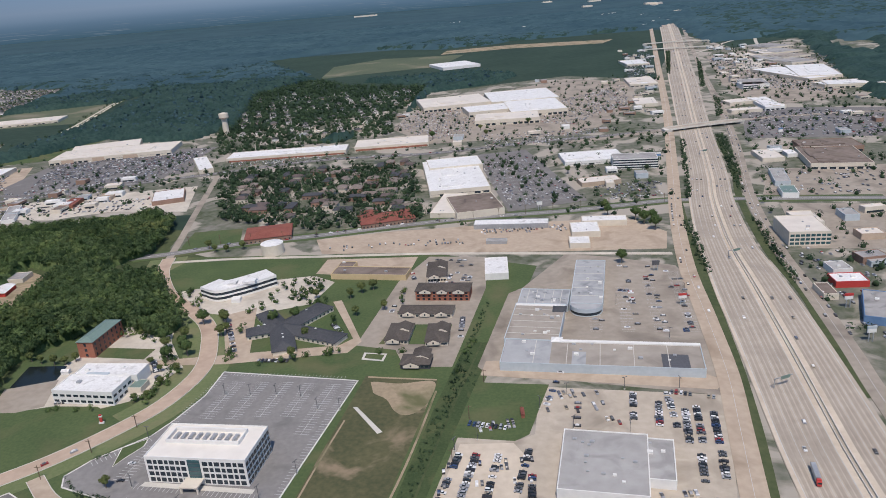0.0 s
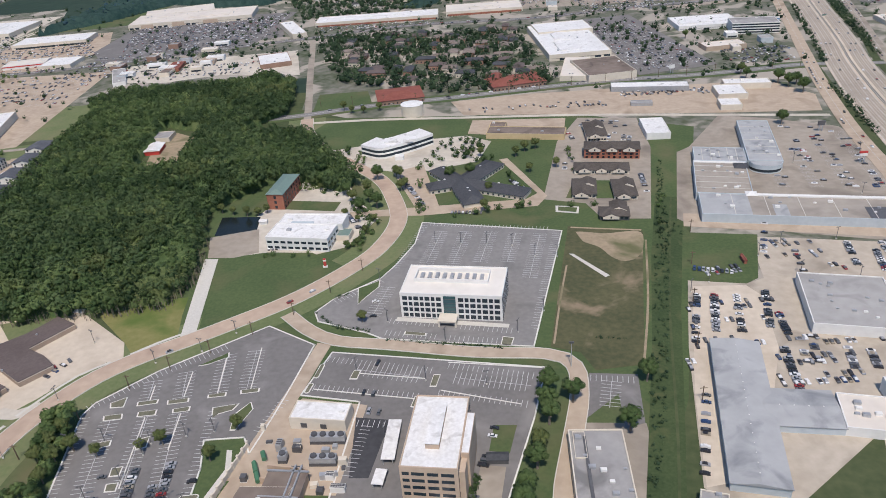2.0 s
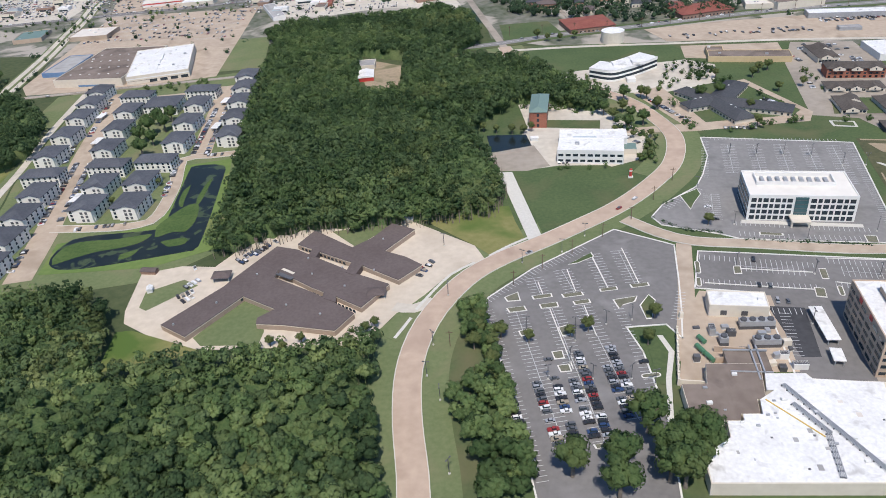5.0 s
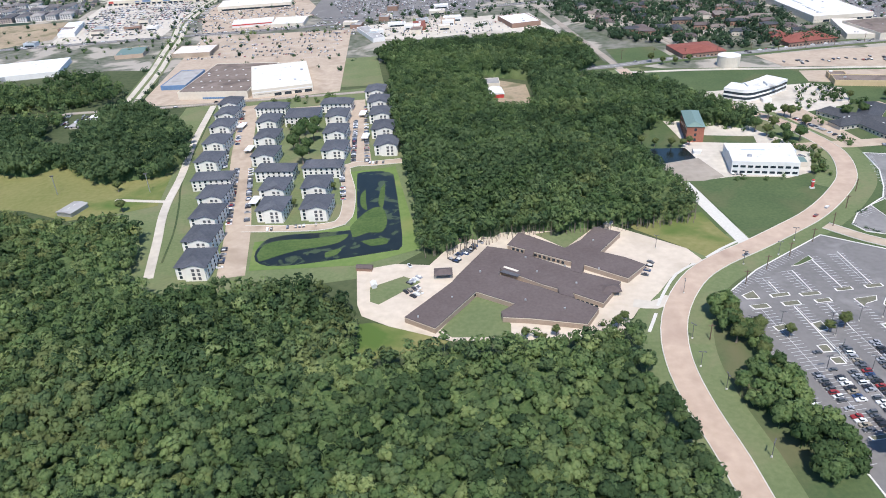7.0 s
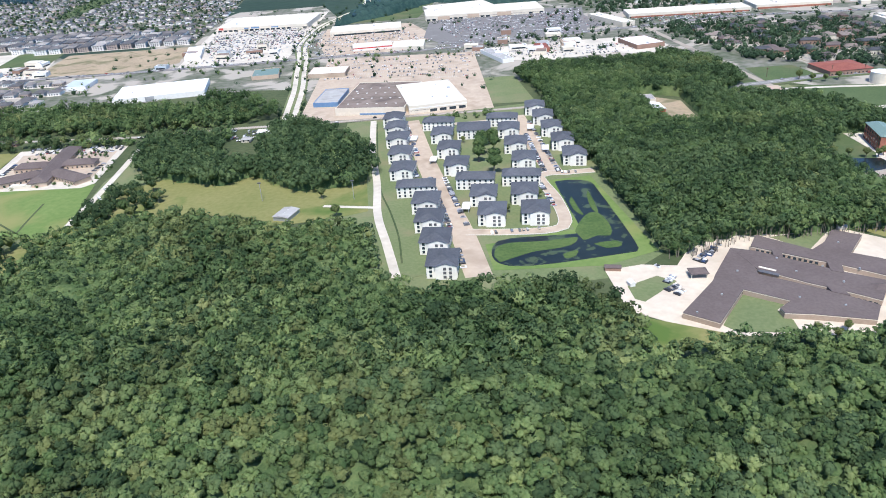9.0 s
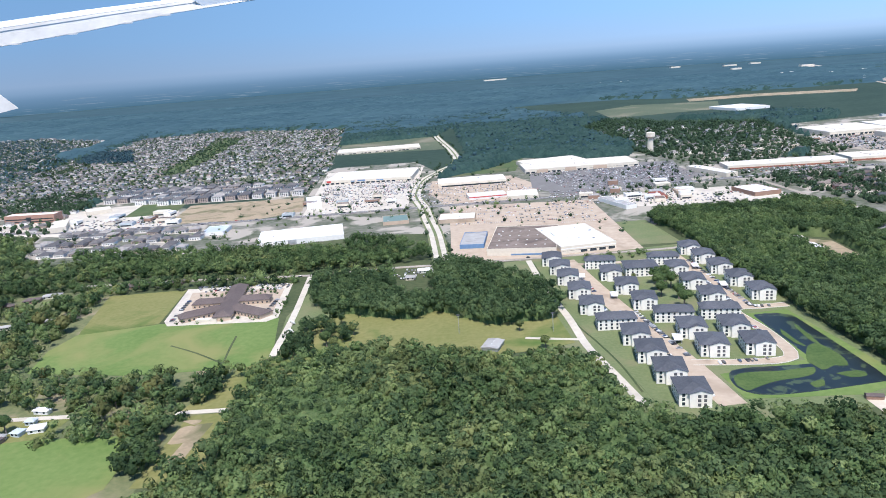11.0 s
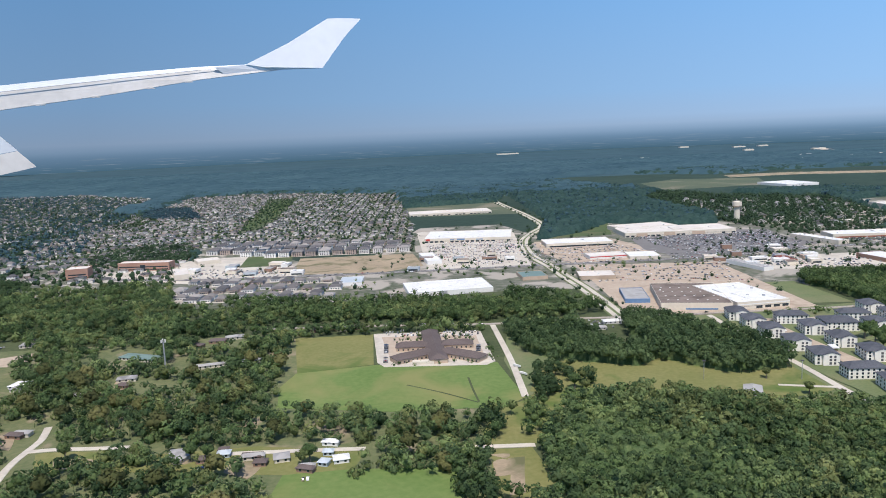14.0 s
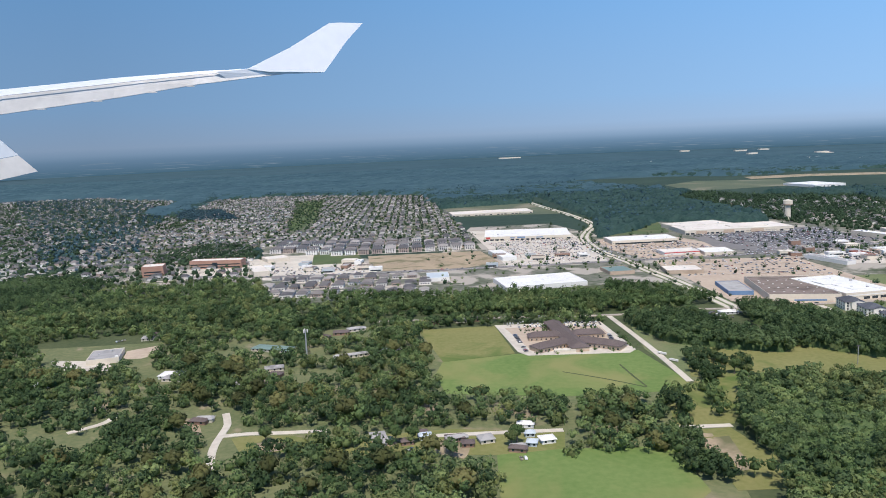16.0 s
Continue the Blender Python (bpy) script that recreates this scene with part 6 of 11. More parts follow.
part("roof_screen", boxed((0.1 * w, 0.84 * w, 0.42 * d, 0.45 * d, 8.7, 9.9), (0.1 * w, 0.84 * w, 0.8 * d, 0.83 * d, 8.7, 9.9), (0.1 * w, 0.11 * w, 0.45 * d, 0.8 * d, 8.7, 9.9), (0.83 * w, 0.84 * w, 0.45 * d, 0.8 * d, 8.7, 9.9)), WHITE_WALL, ob, "white roof screen wall")
for k in range(9):
    x = (0.15 + 0.075 * k) * w
    part("rooftop_unit", boxed((x, x + 1.1, 0.52 * d, 0.7 * d, 8.72, 9.5), (x + 0.2, x + 0.9, 0.56 * d, 0.66 * d, 9.5, 9.65)), STEEL, ob)
slab("office_plinth", [(-100.4, 190.5), (-66.7, 183.0), (-67.1, 181.2), (-101.1, 188.6)], KERB, 0.24, "pale walk before an office", category="path")

# ---- tan tower ----
ob, m, w, d = flat_building("tan_tower", "tan five-storey office tower with dark windows", "office building", [(-95.9, 117.5), (-83.3, 115.6), (-76.6, 138.0)], 11.0, TAN_WALL, WHITE_ROOF, 0, 0.3)
for a, b in ((0.04, 0.16), (0.2, 0.42), (0.47, 0.66), (0.71, 0.93)):
    windows(ob, w, d, "front", [(a + b) / 2 * w], [0.9 + 2.0 * k for k in range(5)], (b - a) * w, 0.85)
for face in ("left", "right"):
    windows(ob, w, d, face, [(k + 0.5) * d / 6 for k in range(6)], [0.9 + 2.0 * k for k in range(5)], d / 6 * 0.72, 0.85)
part("penthouse", boxed((0.38 * w, 0.62 * w, 0.25 * d, 0.82 * d, 11, 12.6)), TAN_WALL, ob)
part("penthouse_roof", boxed((0.37 * w, 0.63 * w, 0.24 * d, 0.83 * d, 12.6, 12.8)), WHITE_ROOF, ob)
part("stair_bay", boxed((w, w + 1.3, 0.04 * d, 0.22 * d, 0, 9.6)), TAN_WALL, ob)
part("east_bay", boxed((w, w + 1.8, 0.22 * d, 0.78 * d, 0, 10.9)), TAN_WALL, ob)
part("east_bay_roof", boxed((w + 0.1, w + 1.7, 0.23 * d, 0.77 * d, 10.9, 11.05)), WHITE_ROOF, ob)
part("entrance_court", boxed((0.45 * w, 0.9 * w, -3.0, -0.05, 0, 1.6)), BROWN_BRICK, ob)
for y in (0.35, 0.65):
    part("red_sign", boxed((-0.12, 0.0, y * d, y * d + 1.6, 9.6, 10.8)), RED_PAINT, ob, "small red wall sign")

# ---- hospital ----
def deck(name, label, pts, h, wall, roof, plant=0, seed=1):
    """A flat roof of any outline on walls of its own."""
    c = Vector((sum(p[0] for p in pts) / len(pts), sum(p[1] for p in pts) / len(pts)))
    ob = thing(name, label, "building", pose(c.x, c.y, 0))
    rel = [(x - c.x, y - c.y) for x, y in pts]
    bm = bmesh.new()
    prism(bm, rel, 0, h)
    part("wall", bm, wall, ob)
    bm = bmesh.new()
    prism(bm, [(x * 0.985, y * 0.985) for x, y in rel], h - 0.1, h + 0.08)
    part("roof", bm, roof, ob)
    rnd = random.Random(seed)
    xs, ys = np.array([p[0] for p in rel]), np.array([p[1] for p in rel])
    for _ in range(plant * 4):
        if plant <= 0:
            break
        x, y, s = rnd.uniform(xs.min(), xs.max()), rnd.uniform(ys.min(), ys.max()), rnd.uniform(0.3, 0.8)
        if inside(np.array([x]), np.array([y]), [(a * 0.85, b * 0.85) for a, b in rel])[0]:
            part("rooftop_unit", boxed((x, x + 1.6 * s, y, y + s, h, h + 0.8 * s), (x + 0.2 * s, x + 0.8 * s, y + 0.2 * s, y + 0.7 * s, h + 0.8 * s, h + 0.9 * s)), STEEL if rnd.random() < 0.6 else WHITE_WALL, ob)
            plant -= 1
    return ob, c


H_MAIN, H_C = deck("hospital_white_roof", "low hospital block under a stained white membrane roof", [(-121.2, 117.5), (-112.3, 116.7), (-111.6, 114.9), (-97.0, 112.3), (-104.3, 85.1), (-142.6, 87.8), (-142.2, 92.1), (-139.7, 96.2), (-135.1, 99.1), (-134.3, 103.6), (-130.8, 103.4), (-130.4, 105.4), (-126.3, 105.1), (-125.3, 109.4), (-121.0, 112.1), (-122.8, 112.3)], 3.5, CREAM_WALL, WHITE_ROOF, 14, 3)
deck("hospital_grey_roof", "low hospital wing under a streaked grey roof", [(-97.0, 112.0), (-85.8, 109.9), (-93.1, 84.3), (-104.2, 85.1)], 3.6, CREAM_WALL, GREY_ROOF, 8, 4)
deck("hospital_brown_roof", "low hospital wing under a brown ballast roof", [(-140.3, 116.1), (-134.7, 115.6), (-132.9, 122.5), (-120.7, 121.4), (-123.6, 110.0), (-125.5, 110.1), (-126.5, 105.7), (-130.5, 106.0), (-131.1, 104.0), (-134.8, 104.3), (-141.1, 105.9)], 3.0, CREAM_WALL, BROWN_ROOF, 4, 5)
g = random.Random(77)
def roof_patches(name, label, poly, z, gap, size, materials, seed):
    """Loose plates and repairs lying on a roof."""
    for x, y in scatter(poly, gap, np.random.default_rng(seed), keep=0.7):
        ob = part(name, boxed((-g.uniform(*size), g.uniform(*size), -g.uniform(*size), g.uniform(*size), 0, g.uniform(0.03, 0.06))), g.choice(materials))
        ob.matrix_basis = pose(x, y, z, rz=g.choice((-4, 86)) + g.uniform(-2, 2))
        tagged(ob, label, "roof repair", "roof repairs")
for p, sz in (((-96.0, 104.2), (2.4, 1.6)), ((-92.6, 104.6), (2.0, 2.0)), ((-95.6, 100.8), (3.0, 1.2)), ((-91.6, 101.2), (1.6, 1.6))):
    ob = thing("roof_plant", "grey roof plant with ducts on a flat roof", "roof plant", pose(p[0], p[1], 3.68, rz=-10), "roof plant")
    part("casing", boxed((0, sz[0], 0, sz[1], 0.12, 0.95)), STEEL, ob)
    part("plinth", boxed((-0.2, sz[0] + 0.2, -0.2, sz[1] + 0.2, 0, 0.12)), DARK_STEEL, ob)
    part("duct", boxed((sz[0], sz[0] + 1.0, 0.3, 0.7, 0.12, 0.5)), DARK_STEEL, ob)
    part("fan", boxed((0.3, 0.3 + sz[0] * 0.5, 0.3, sz[1] - 0.3, 0.95, 1.1)), DARK_STEEL, ob)
roof_patches("roof_patch", "grey repair sheet on a flat roof", [(-96.9, 110.8), (-86.7, 109.1), (-94.1, 84.4), (-103.8, 85.0)], 3.683, 4.2, (0.3, 1.5), (PALE_METAL, STEEL, DARK_SHINGLE, KERB), 3)
roof_patches("roof_patch", "grey repair sheet on a white roof", [(-133.5, 101.7), (-125.2, 107.4), (-112.7, 113.2), (-98.0, 111.0), (-104.7, 86.7), (-140.2, 89.2)], 3.583, 7.5, (0.2, 0.8), (PALE_METAL, GREY_ROOF, CREAM_ROOF), 4)
roof_patches("roof_vent", "small steel vent box on a hospital roof", [(-133.5, 101.7), (-125.2, 107.4), (-112.7, 113.2), (-98.0, 111.0), (-104.7, 86.7), (-140.2, 89.2)], 3.583, 8.5, (0.12, 0.35), (STEEL, DARK_STEEL), 5)
for name, pts in (("pipe_run", [(-118.9, 113.2), (-108.1, 86.3)]), ("pipe_run", [(-119.2, 107.3), (-115.2, 98.3)]), ("pipe_run", [(-115.6, 98.3), (-117.8, 87.0)])):
    (x0, y0), (x1, y1) = pts
    L = math.hypot(x1 - x0, y1 - y0)
    ob = thing(name, "galvanised pipe rack across a white roof", "pipe rack", pose(x0, y0, 3.55, rz=math.degrees(math.atan2(y1 - y0, x1 - x0))))
    for k in (-0.45, -0.15, 0.15, 0.45):
        part("pipe", boxed((0, L, k - 0.08, k + 0.08, 0.45, 0.6)), STEEL, ob)
    for k in range(int(L / 1.6) + 1):
        part("rack_foot", boxed((k * 1.6, k * 1.6 + 0.15, -0.6, 0.6, 0, 0.45)), DARK_STEEL, ob)
(x0, y0), (x1, y1) = [(-124.2, 109.2), (-116.5, 97.7)]
YELLOW = mat("yellow_hose", (0.55, 0.36, 0.06), (0.65, 0.45, 0.1), 0.6)
ob = part("hose_line", boxed((0, math.hypot(x1 - x0, y1 - y0), -0.12, 0.12, 0, 0.15)), YELLOW)
ob.matrix_basis = pose(x0, y0, 3.6, rz=math.degrees(math.atan2(y1 - y0, x1 - x0)))
tagged(ob, "yellow hose laid over a white roof", "hose")

# plant yard: utility building, chillers, tanks, screen wall, canopies
ob, m, w, d = flat_building("utility_block", "small cream utility block with a white roof", "building", [(-125.4, 143.6), (-111.0, 141.1), (-109.4, 147.6)], 3.6, CREAM_WALL, WHITE_ROOF, 1, 0.2)
windows(ob, w, d, "front", [0.25 * w, 0.6 * w], [0.8], 1.6, 1.4, DARK_STEEL, "louvre")
def chiller(p, rz, n, label="grey cooling plant with round fans"):
    ob = thing("chiller", label, "cooling plant", pose(p[0], p[1], 0.16, rz=rz), "cooling plant")
    part("frame", boxed((0, 2.2 * n, 0, 2.2, 0, 0.9)), DARK_STEEL, ob)
    part("casing", boxed((0.1, 2.2 * n - 0.1, 0.1, 2.1, 0.9, 2.3)), STEEL, ob)
    for k in range(n):
        bm = bmesh.new()
        bmesh.ops.create_cone(bm, cap_ends=True, segments=14, radius1=0.85, radius2=0.75, depth=0.5, matrix=pose(1.1 + 2.2 * k, 1.1, 2.5))
        part("fan_ring", bm, DARK_STEEL, ob)
for p, n in (((-119.6, 137.4), 4), ((-118.7, 130.1), 3), ((-126.4, 131.6), 1)):
    chiller(p, -4, n)
for p, L in (((-131.5, 130.1), 3.4), ((-130.3, 126.9), 3.0), ((-130.2, 133.7), 2.6)):
    ob = thing("tank", "green steel tank on saddles", "tank", pose(p[0], p[1], 0.16, rz=110), "green tanks")
    bm = bmesh.new()
    bmesh.ops.create_cone(bm, cap_ends=True, segments=14, radius1=0.6, radius2=0.6, depth=L, matrix=pose(0, 0, 0.9, 0, 90, 0))
    part("vessel", bm, mat("green_paint", (0.05, 0.15, 0.08), (0.08, 0.2, 0.11), 0.5), ob)
    for x in (-L / 3, L / 3):
        part("saddle", boxed((x - 0.15, x + 0.15, -0.5, 0.5, 0, 0.5)), KERB, ob)
m, w, d = frame3((-128.2, 119.6), (-118.9, 118.4), (-118.4, 125.6))
ob = thing("plant_room", "low plant room with a dark flat roof and pipe racks", "building", m)
part("wall", boxed((0, w, 0, d, 0, 2.6)), TAN_WALL, ob)
part("roof", boxed((-0.1, w + 0.1, -0.1, d + 0.1, 2.6, 2.75)), BROWN_ROOF, ob)
for x0, x1, y0, y1 in ((-0.3, w + 0.3, d - 0.1, d + 0.3), (w * 0.62, w * 0.66, -3.0, d + 2.0), (w * 0.78, w * 0.82, -3.0, d + 2.0), (0.0, w, -0.5, -0.2)):
    part("pipe_rack", boxed((x0, x1, y0, y1, 2.9, 3.25)), STEEL, ob)
for k in range(6):
    part("rack_post", boxed((k * w / 5 - 0.1, k * w / 5 + 0.1, d + 0.02, d + 0.22, 0, 2.95)), DARK_STEEL, ob)
for p, sz, h, mt in (((-123.5, 135.0), (2.2, 1.4), 1.6, DARK_STEEL), ((-127.6, 135.6), (1.4, 2.4), 2.2, STEEL), ((-122.8, 128.3), (2.6, 1.2), 1.3, STEEL), ((-114.2, 125.4), (2.0, 1.6), 1.5, WHITE_WALL), ((-112.6, 121.6), (3.4, 1.5), 1.6, WHITE_WALL), ((-115.8, 121.2), (1.6, 1.6), 1.2, DARK_STEEL)):
    ob = thing("plant_unit", "boxy steel plant unit with a louvred top in a yard", "plant unit", pose(p[0], p[1], 0.16, rz=-6), "yard plant")
    part("casing", boxed((0, sz[0], 0, sz[1], 0, h)), mt, ob)
    for k in range(3):
        part("louvre", boxed((0.1, sz[0] - 0.1, sz[1] * (0.12 + 0.3 * k), sz[1] * (0.28 + 0.3 * k), h, h + 0.12)), DARK_STEEL, ob)
def wall_run(name, label, pts, h, material, t=0.15):
    for (x0, y0), (x1, y1) in zip(pts, pts[1:]):
        ob = part(name, boxed((0, math.hypot(x1 - x0, y1 - y0), -t, t, 0, h)), material)
        ob.matrix_basis = pose(x0, y0, 0.1, rz=math.degrees(math.atan2(y1 - y0, x1 - x0)))
        tagged(ob, label, "wall", kind="structure")
wall_run("yard_wall", "pale screen wall round a service yard", [(-135.1, 137.9), (-139.9, 119.1), (-133.8, 117.9)], 1.6, CREAM_WALL)
for k in range(9):
    ob = part("wall_pier", boxed((-0.28, 0.28, -0.28, 0.28, 0, 2.0)), CREAM_WALL)
    ob.matrix_basis = pose(-135.1 - 4.8 * k / 8, 137.9 - 18.8 * k / 8, 0.1, rz=76)
    tagged(ob, "pale square pier in a yard screen wall", "pier", "yard wall piers")
wall_run("plant_wall", "tan block wall in a plant yard", [(-128.4, 129.8), (-118.7, 127.8), (-119.7, 124.6), (-129.4, 125.8)], 1.8, TAN_WALL)
def canopy_roof(name, label, quad, h, material):
    m, w, d = frame3(*quad)
    ob = thing(name, label, "car port", m, "car ports")
    part("roof", boxed((0, w, 0, d, h, h + 0.2)), material, ob)
    n = max(2, int(max(w, d) / 5))
    for k in range(n + 1):
        for s in (0.15, 0.85):
            x, y = (k / n * (w - 0.2) + 0.1, s * d) if w > d else (s * w, k / n * (d - 0.2) + 0.1)
            part("post", boxed((x - 0.08, x + 0.08, y - 0.08, y + 0.08, 0, h)), STEEL, ob)
for q in ([(-101.6, 129.4), (-98.3, 129.1), (-97.6, 142.6)], [(-103.3, 122.0), (-100.6, 121.5), (-102.1, 126.6)], [(-92.9, 93.7), (-90.2, 93.2), (-88.6, 116.5)], [(-83.4, 102.5), (-81.1, 102.3), (-83.0, 115.6)]):
    canopy_roof("car_port", "white metal car port on posts", q, 1.7, WHITE_ROOF)

# ---- clinic, brick block, curved office, dark-roofed clinic ----
ob, m, w, d = flat_building("white_clinic", "white two-storey clinic with flat roofs", "clinic", [(-150.9, 240.5), (-127.4, 235.6), (-129.7, 247.8)], 5.2, WHITE_WALL, WHITE_ROOF, 3, 0.3)
windows(ob, w, d, "front", [(k + 0.5) * w / 9 for k in range(9)], [0.8, 3.0], w / 9 * 0.7, 0.9)
windows(ob, w, d, "right", [(k + 0.5) * d / 4 for k in range(4)], [0.8, 3.0], d / 4 * 0.6, 0.9)
ob, m, w, d = flat_building("clinic_rear_wing", "white clinic wing behind a roof light", "clinic", [(-148.5, 252.0), (-123.4, 248.1), (-123.9, 256.9)], 4.6, WHITE_WALL, WHITE_ROOF, 4, 0.3)
part("roof_light", boxed((0.2 * w, 0.55 * w, -0.6, 0.2 * d, 4.4, 5.0)), PALE_BLUE, ob)
ob, m, w, d = flat_building("clinic_porch", "small clinic porch with a green canopy", "porch", [(-125.6, 243.8), (-120.7, 243.0), (-121.0, 249.1)], 2.2, CREAM_WALL, GREEN_METAL, 0, 0.1)
m, w, d = frame3((-157.4, 275.5), (-150.5, 274.3), (-149.5, 294.9))
ob = thing("brick_block", "red brick three-storey block with a green metal roof", "building", m)
part("wall", boxed((0, w, 0, d, 0, 7.0)), BRICK, ob)
bm = bmesh.new()
hip(bm, 0, w, 0, d, 7.0, 8.4, 0.3)
part("roof", bm, GREEN_METAL, ob)
windows(ob, w, d, "front", [0.5 * w], [0.6, 2.8, 5.0], 1.0, 1.2)
windows(ob, w, d, "right", [(k + 0.5) * d / 7 for k in range(7)], [0.6, 2.8, 5.0], 0.9, 1.2)
windows(ob, w, d, "left", [(k + 0.5) * d / 7 for k in range(7)], [0.6, 2.8, 5.0], 0.9, 1.2)

ob = thing("curved_office", "white three-storey office with bowed front and dark glass", "office building", pose(*(-106.4, 324.0), 0))
m0 = ob.matrix_basis.copy()
front = smooth([(-123.5, 328.6), (-114.6, 322.3), (-106.2, 325.3), (-98.1, 330.3), (-89.4, 336.9)], 2.0)
back = offset(front, 11.0)
rel = [(q.x - m0.translation.x, q.y - m0.translation.y) for q in front + back[::-1]]
for z0, z1, mt, nm in ((0, 1.1, WHITE_WALL, "wall"), (1.1, 2.3, GLASS, "window_band"), (2.3, 3.2, WHITE_WALL, "wall"), (3.2, 4.4, GLASS, "window_band"), (4.4, 5.4, WHITE_WALL, "wall"), (5.4, 5.7, WHITE_ROOF, "roof")):
    bm = bmesh.new()
    prism(bm, [(x * (1.0 if mt != GLASS else 0.992), y * (1.0 if mt != GLASS else 0.992)) for x, y in rel], z0, z1)
    part(nm, bm, mt, ob)
for sx, z in ((-3, 5.8), (6, 6.2)):
    part("roof_fin", boxed((sx - 3, sx + 3, 3.5, 8.5, 5.7, z + 0.8)), WHITE_ROOF, ob)
part("porch", boxed((-1, 3, -4.5, -0.5, 0, 1.8)), WHITE_WALL, ob)

def axis_wing(a, b, w):
    """A wing along the line from a to b, w across, its long side to the south."""
    a, b = (Vector(a), Vector(b)) if a[0] < b[0] else (Vector(b), Vector(a))
    u = (b - a).normalized()
    n = Vector((-u.y, u.x)) * w / 2
    return frame3(tuple(a - n), tuple(b - n), tuple(a + n))


clinic = wing_house("dark_roof_clinic", "low clinic with crossing slate-grey shingle roofs", "clinic", [axis_wing(*q) for q in (((-62.2, 305.2), (-77.8, 284.5), 9.5), ((-78.6, 286.0), (-51.7, 271.0), 8.5), ((-88.0, 302.0), (-76.9, 283.3), 8.0), ((-91.7, 282.6), (-77.3, 286.1), 7.5), ((-78.8, 288.0), (-73.0, 264.5), 9.0))], 2.0, 2.1, CREAM_WALL, DARK_SHINGLE)
for x, y in ((-85.0, 297.5), (-83.4, 295.0), (-87.0, 284.6), (-84.6, 285.2), (-74.6, 272.0), (-75.4, 275.0), (-69.0, 297.0), (-62.5, 277.8)):
    q = clinic.matrix_basis.inverted() @ Vector((x, y, 3.2))
    part("roof_vent", boxed((q.x - 0.35, q.x + 0.35, q.y - 0.35, q.y + 0.35, 2.4, 4.1)), WHITE_WALL, clinic, "white roof vent")

# Brownish wall tone, with the shade under the eaves put into it.
SHADED_CARE_WALL = mat("buff_brick", (0.30, 0.235, 0.18), (0.38, 0.30, 0.235), 0.9, 1.5, 0.1)
care = thing("care_home", "sprawling single-storey care home with brown shingle roofs", "care home", pose(*(-233.7, 169.2), 0.1))
cx, cy = care.location.x, care.location.y
for k, pts in enumerate(([(-272.5, 153.2), (-264.0, 147.1), (-251.9, 164.4), (-241.3, 157.1), (-245.6, 153.5), (-245.4, 150.8), (-237.8, 149.5), (-223.1, 145.5), (-218.6, 152.7), (-226.4, 159.8), (-233.0, 165.0), (-244.5, 173.1), (-243.7, 178.7), (-239.5, 187.9), (-247.0, 191.0), (-257.4, 173.4), (-258.9, 170.3)], [(-247.0, 191.0), (-240.0, 188.2), (-226.4, 177.4), (-220.3, 172.4), (-209.6, 165.6), (-216.9, 155.1), (-225.3, 161.7), (-232.0, 166.3), (-238.8, 172.1), (-243.5, 175.1)], [(-240.4, 191.4), (-235.9, 199.4), (-222.5, 187.2), (-216.6, 192.1), (-210.6, 200.6), (-203.0, 195.7), (-212.1, 183.8), (-205.4, 179.6), (-200.3, 174.6), (-207.1, 167.4), (-219.3, 177.2), (-223.7, 179.8)])):
    rel = [(x - cx, y - cy) for x, y in pts]
    for nm, z0, z1, mt in (("wall", 0, 1.5, SHADED_CARE_WALL), ("fascia", 1.5, 1.72, CREAM_WALL), ("roof", 1.72, 1.86 + 0.03 * k, BROWN_SHINGLE)):
        bm = bmesh.new()
        prism(bm, rel, z0, z1)
        part(nm, bm, mt, care)
for pts in ([(-228.4, 165.6), (-224.7, 163.4), (-224.3, 158.2), (-228.3, 160.7)], [(-221.8, 178.7), (-218.3, 176.6), (-220.0, 171.1), (-223.1, 173.1)], [(-234.9, 188.3), (-232.4, 186.6), (-233.5, 182.4), (-235.9, 184.1)]):
    bm = bmesh.new()
    prism(bm, [(x - cx, y - cy) for x, y in pts], 0, 2.02)
    part("link_roof", bm, BROWN_SHINGLE, care)
for line_pts, n in (([(-263.1, 148.8), (-251.9, 164.5)], 12), ([(-250.8, 165.0), (-241.8, 158.8)], 8), ([(-239.3, 190.2), (-223.7, 179.2)], 12), ([(-231.8, 164.7), (-218.3, 154.3)], 12), ([(-218.9, 177.0), (-207.4, 168.6)], 10), ([(-271.9, 153.4), (-264.7, 148.7)], 6)):
    (x0, y0), (x1, y1) = line_pts
    for k in range(n):
        t = (k + 0.5) / n
        o = new("window", pane(0.9, 0.8) if k == 0 else o.data)
        o.parent, o.matrix_basis = care, pose(x0 + (x1 - x0) * t - cx, y0 + (y1 - y0) * t - cy, 0.6, rz=math.degrees(math.atan2(y1 - y0, x1 - x0)))
for nm, pts in (("roof_slot", [(-244.4, 174.6), (-242.9, 175.4), (-238.4, 172.3), (-239.2, 171.1)]), ("roof_light", [(-243.1, 177.1), (-242.5, 177.8), (-238.5, 174.7), (-239.1, 174.1)])):
    bm = bmesh.new()
    prism(bm, [(x - cx, y - cy) for x, y in pts], 1.8, 2.0)
    part(nm, bm, CREAM_WALL if nm == "roof_light" else DARK_STEEL, care)
for p in [(-268.7, 152.7), (-259.0, 161.8), (-250.1, 175.2), (-235.6, 182.3), (-224.3, 175.9), (-214.6, 173.2), (-212.9, 190.8), (-233.2, 173.4), (-222.6, 165.9), (-238.3, 158.4), (-228.0, 153.1)]:
    part("roof_vent", boxed((p[0] - cx - 0.25, p[0] - cx + 0.25, p[1] - cy - 0.25, p[1] - cy + 0.25, 1.7, 2.3)), STEEL, care)
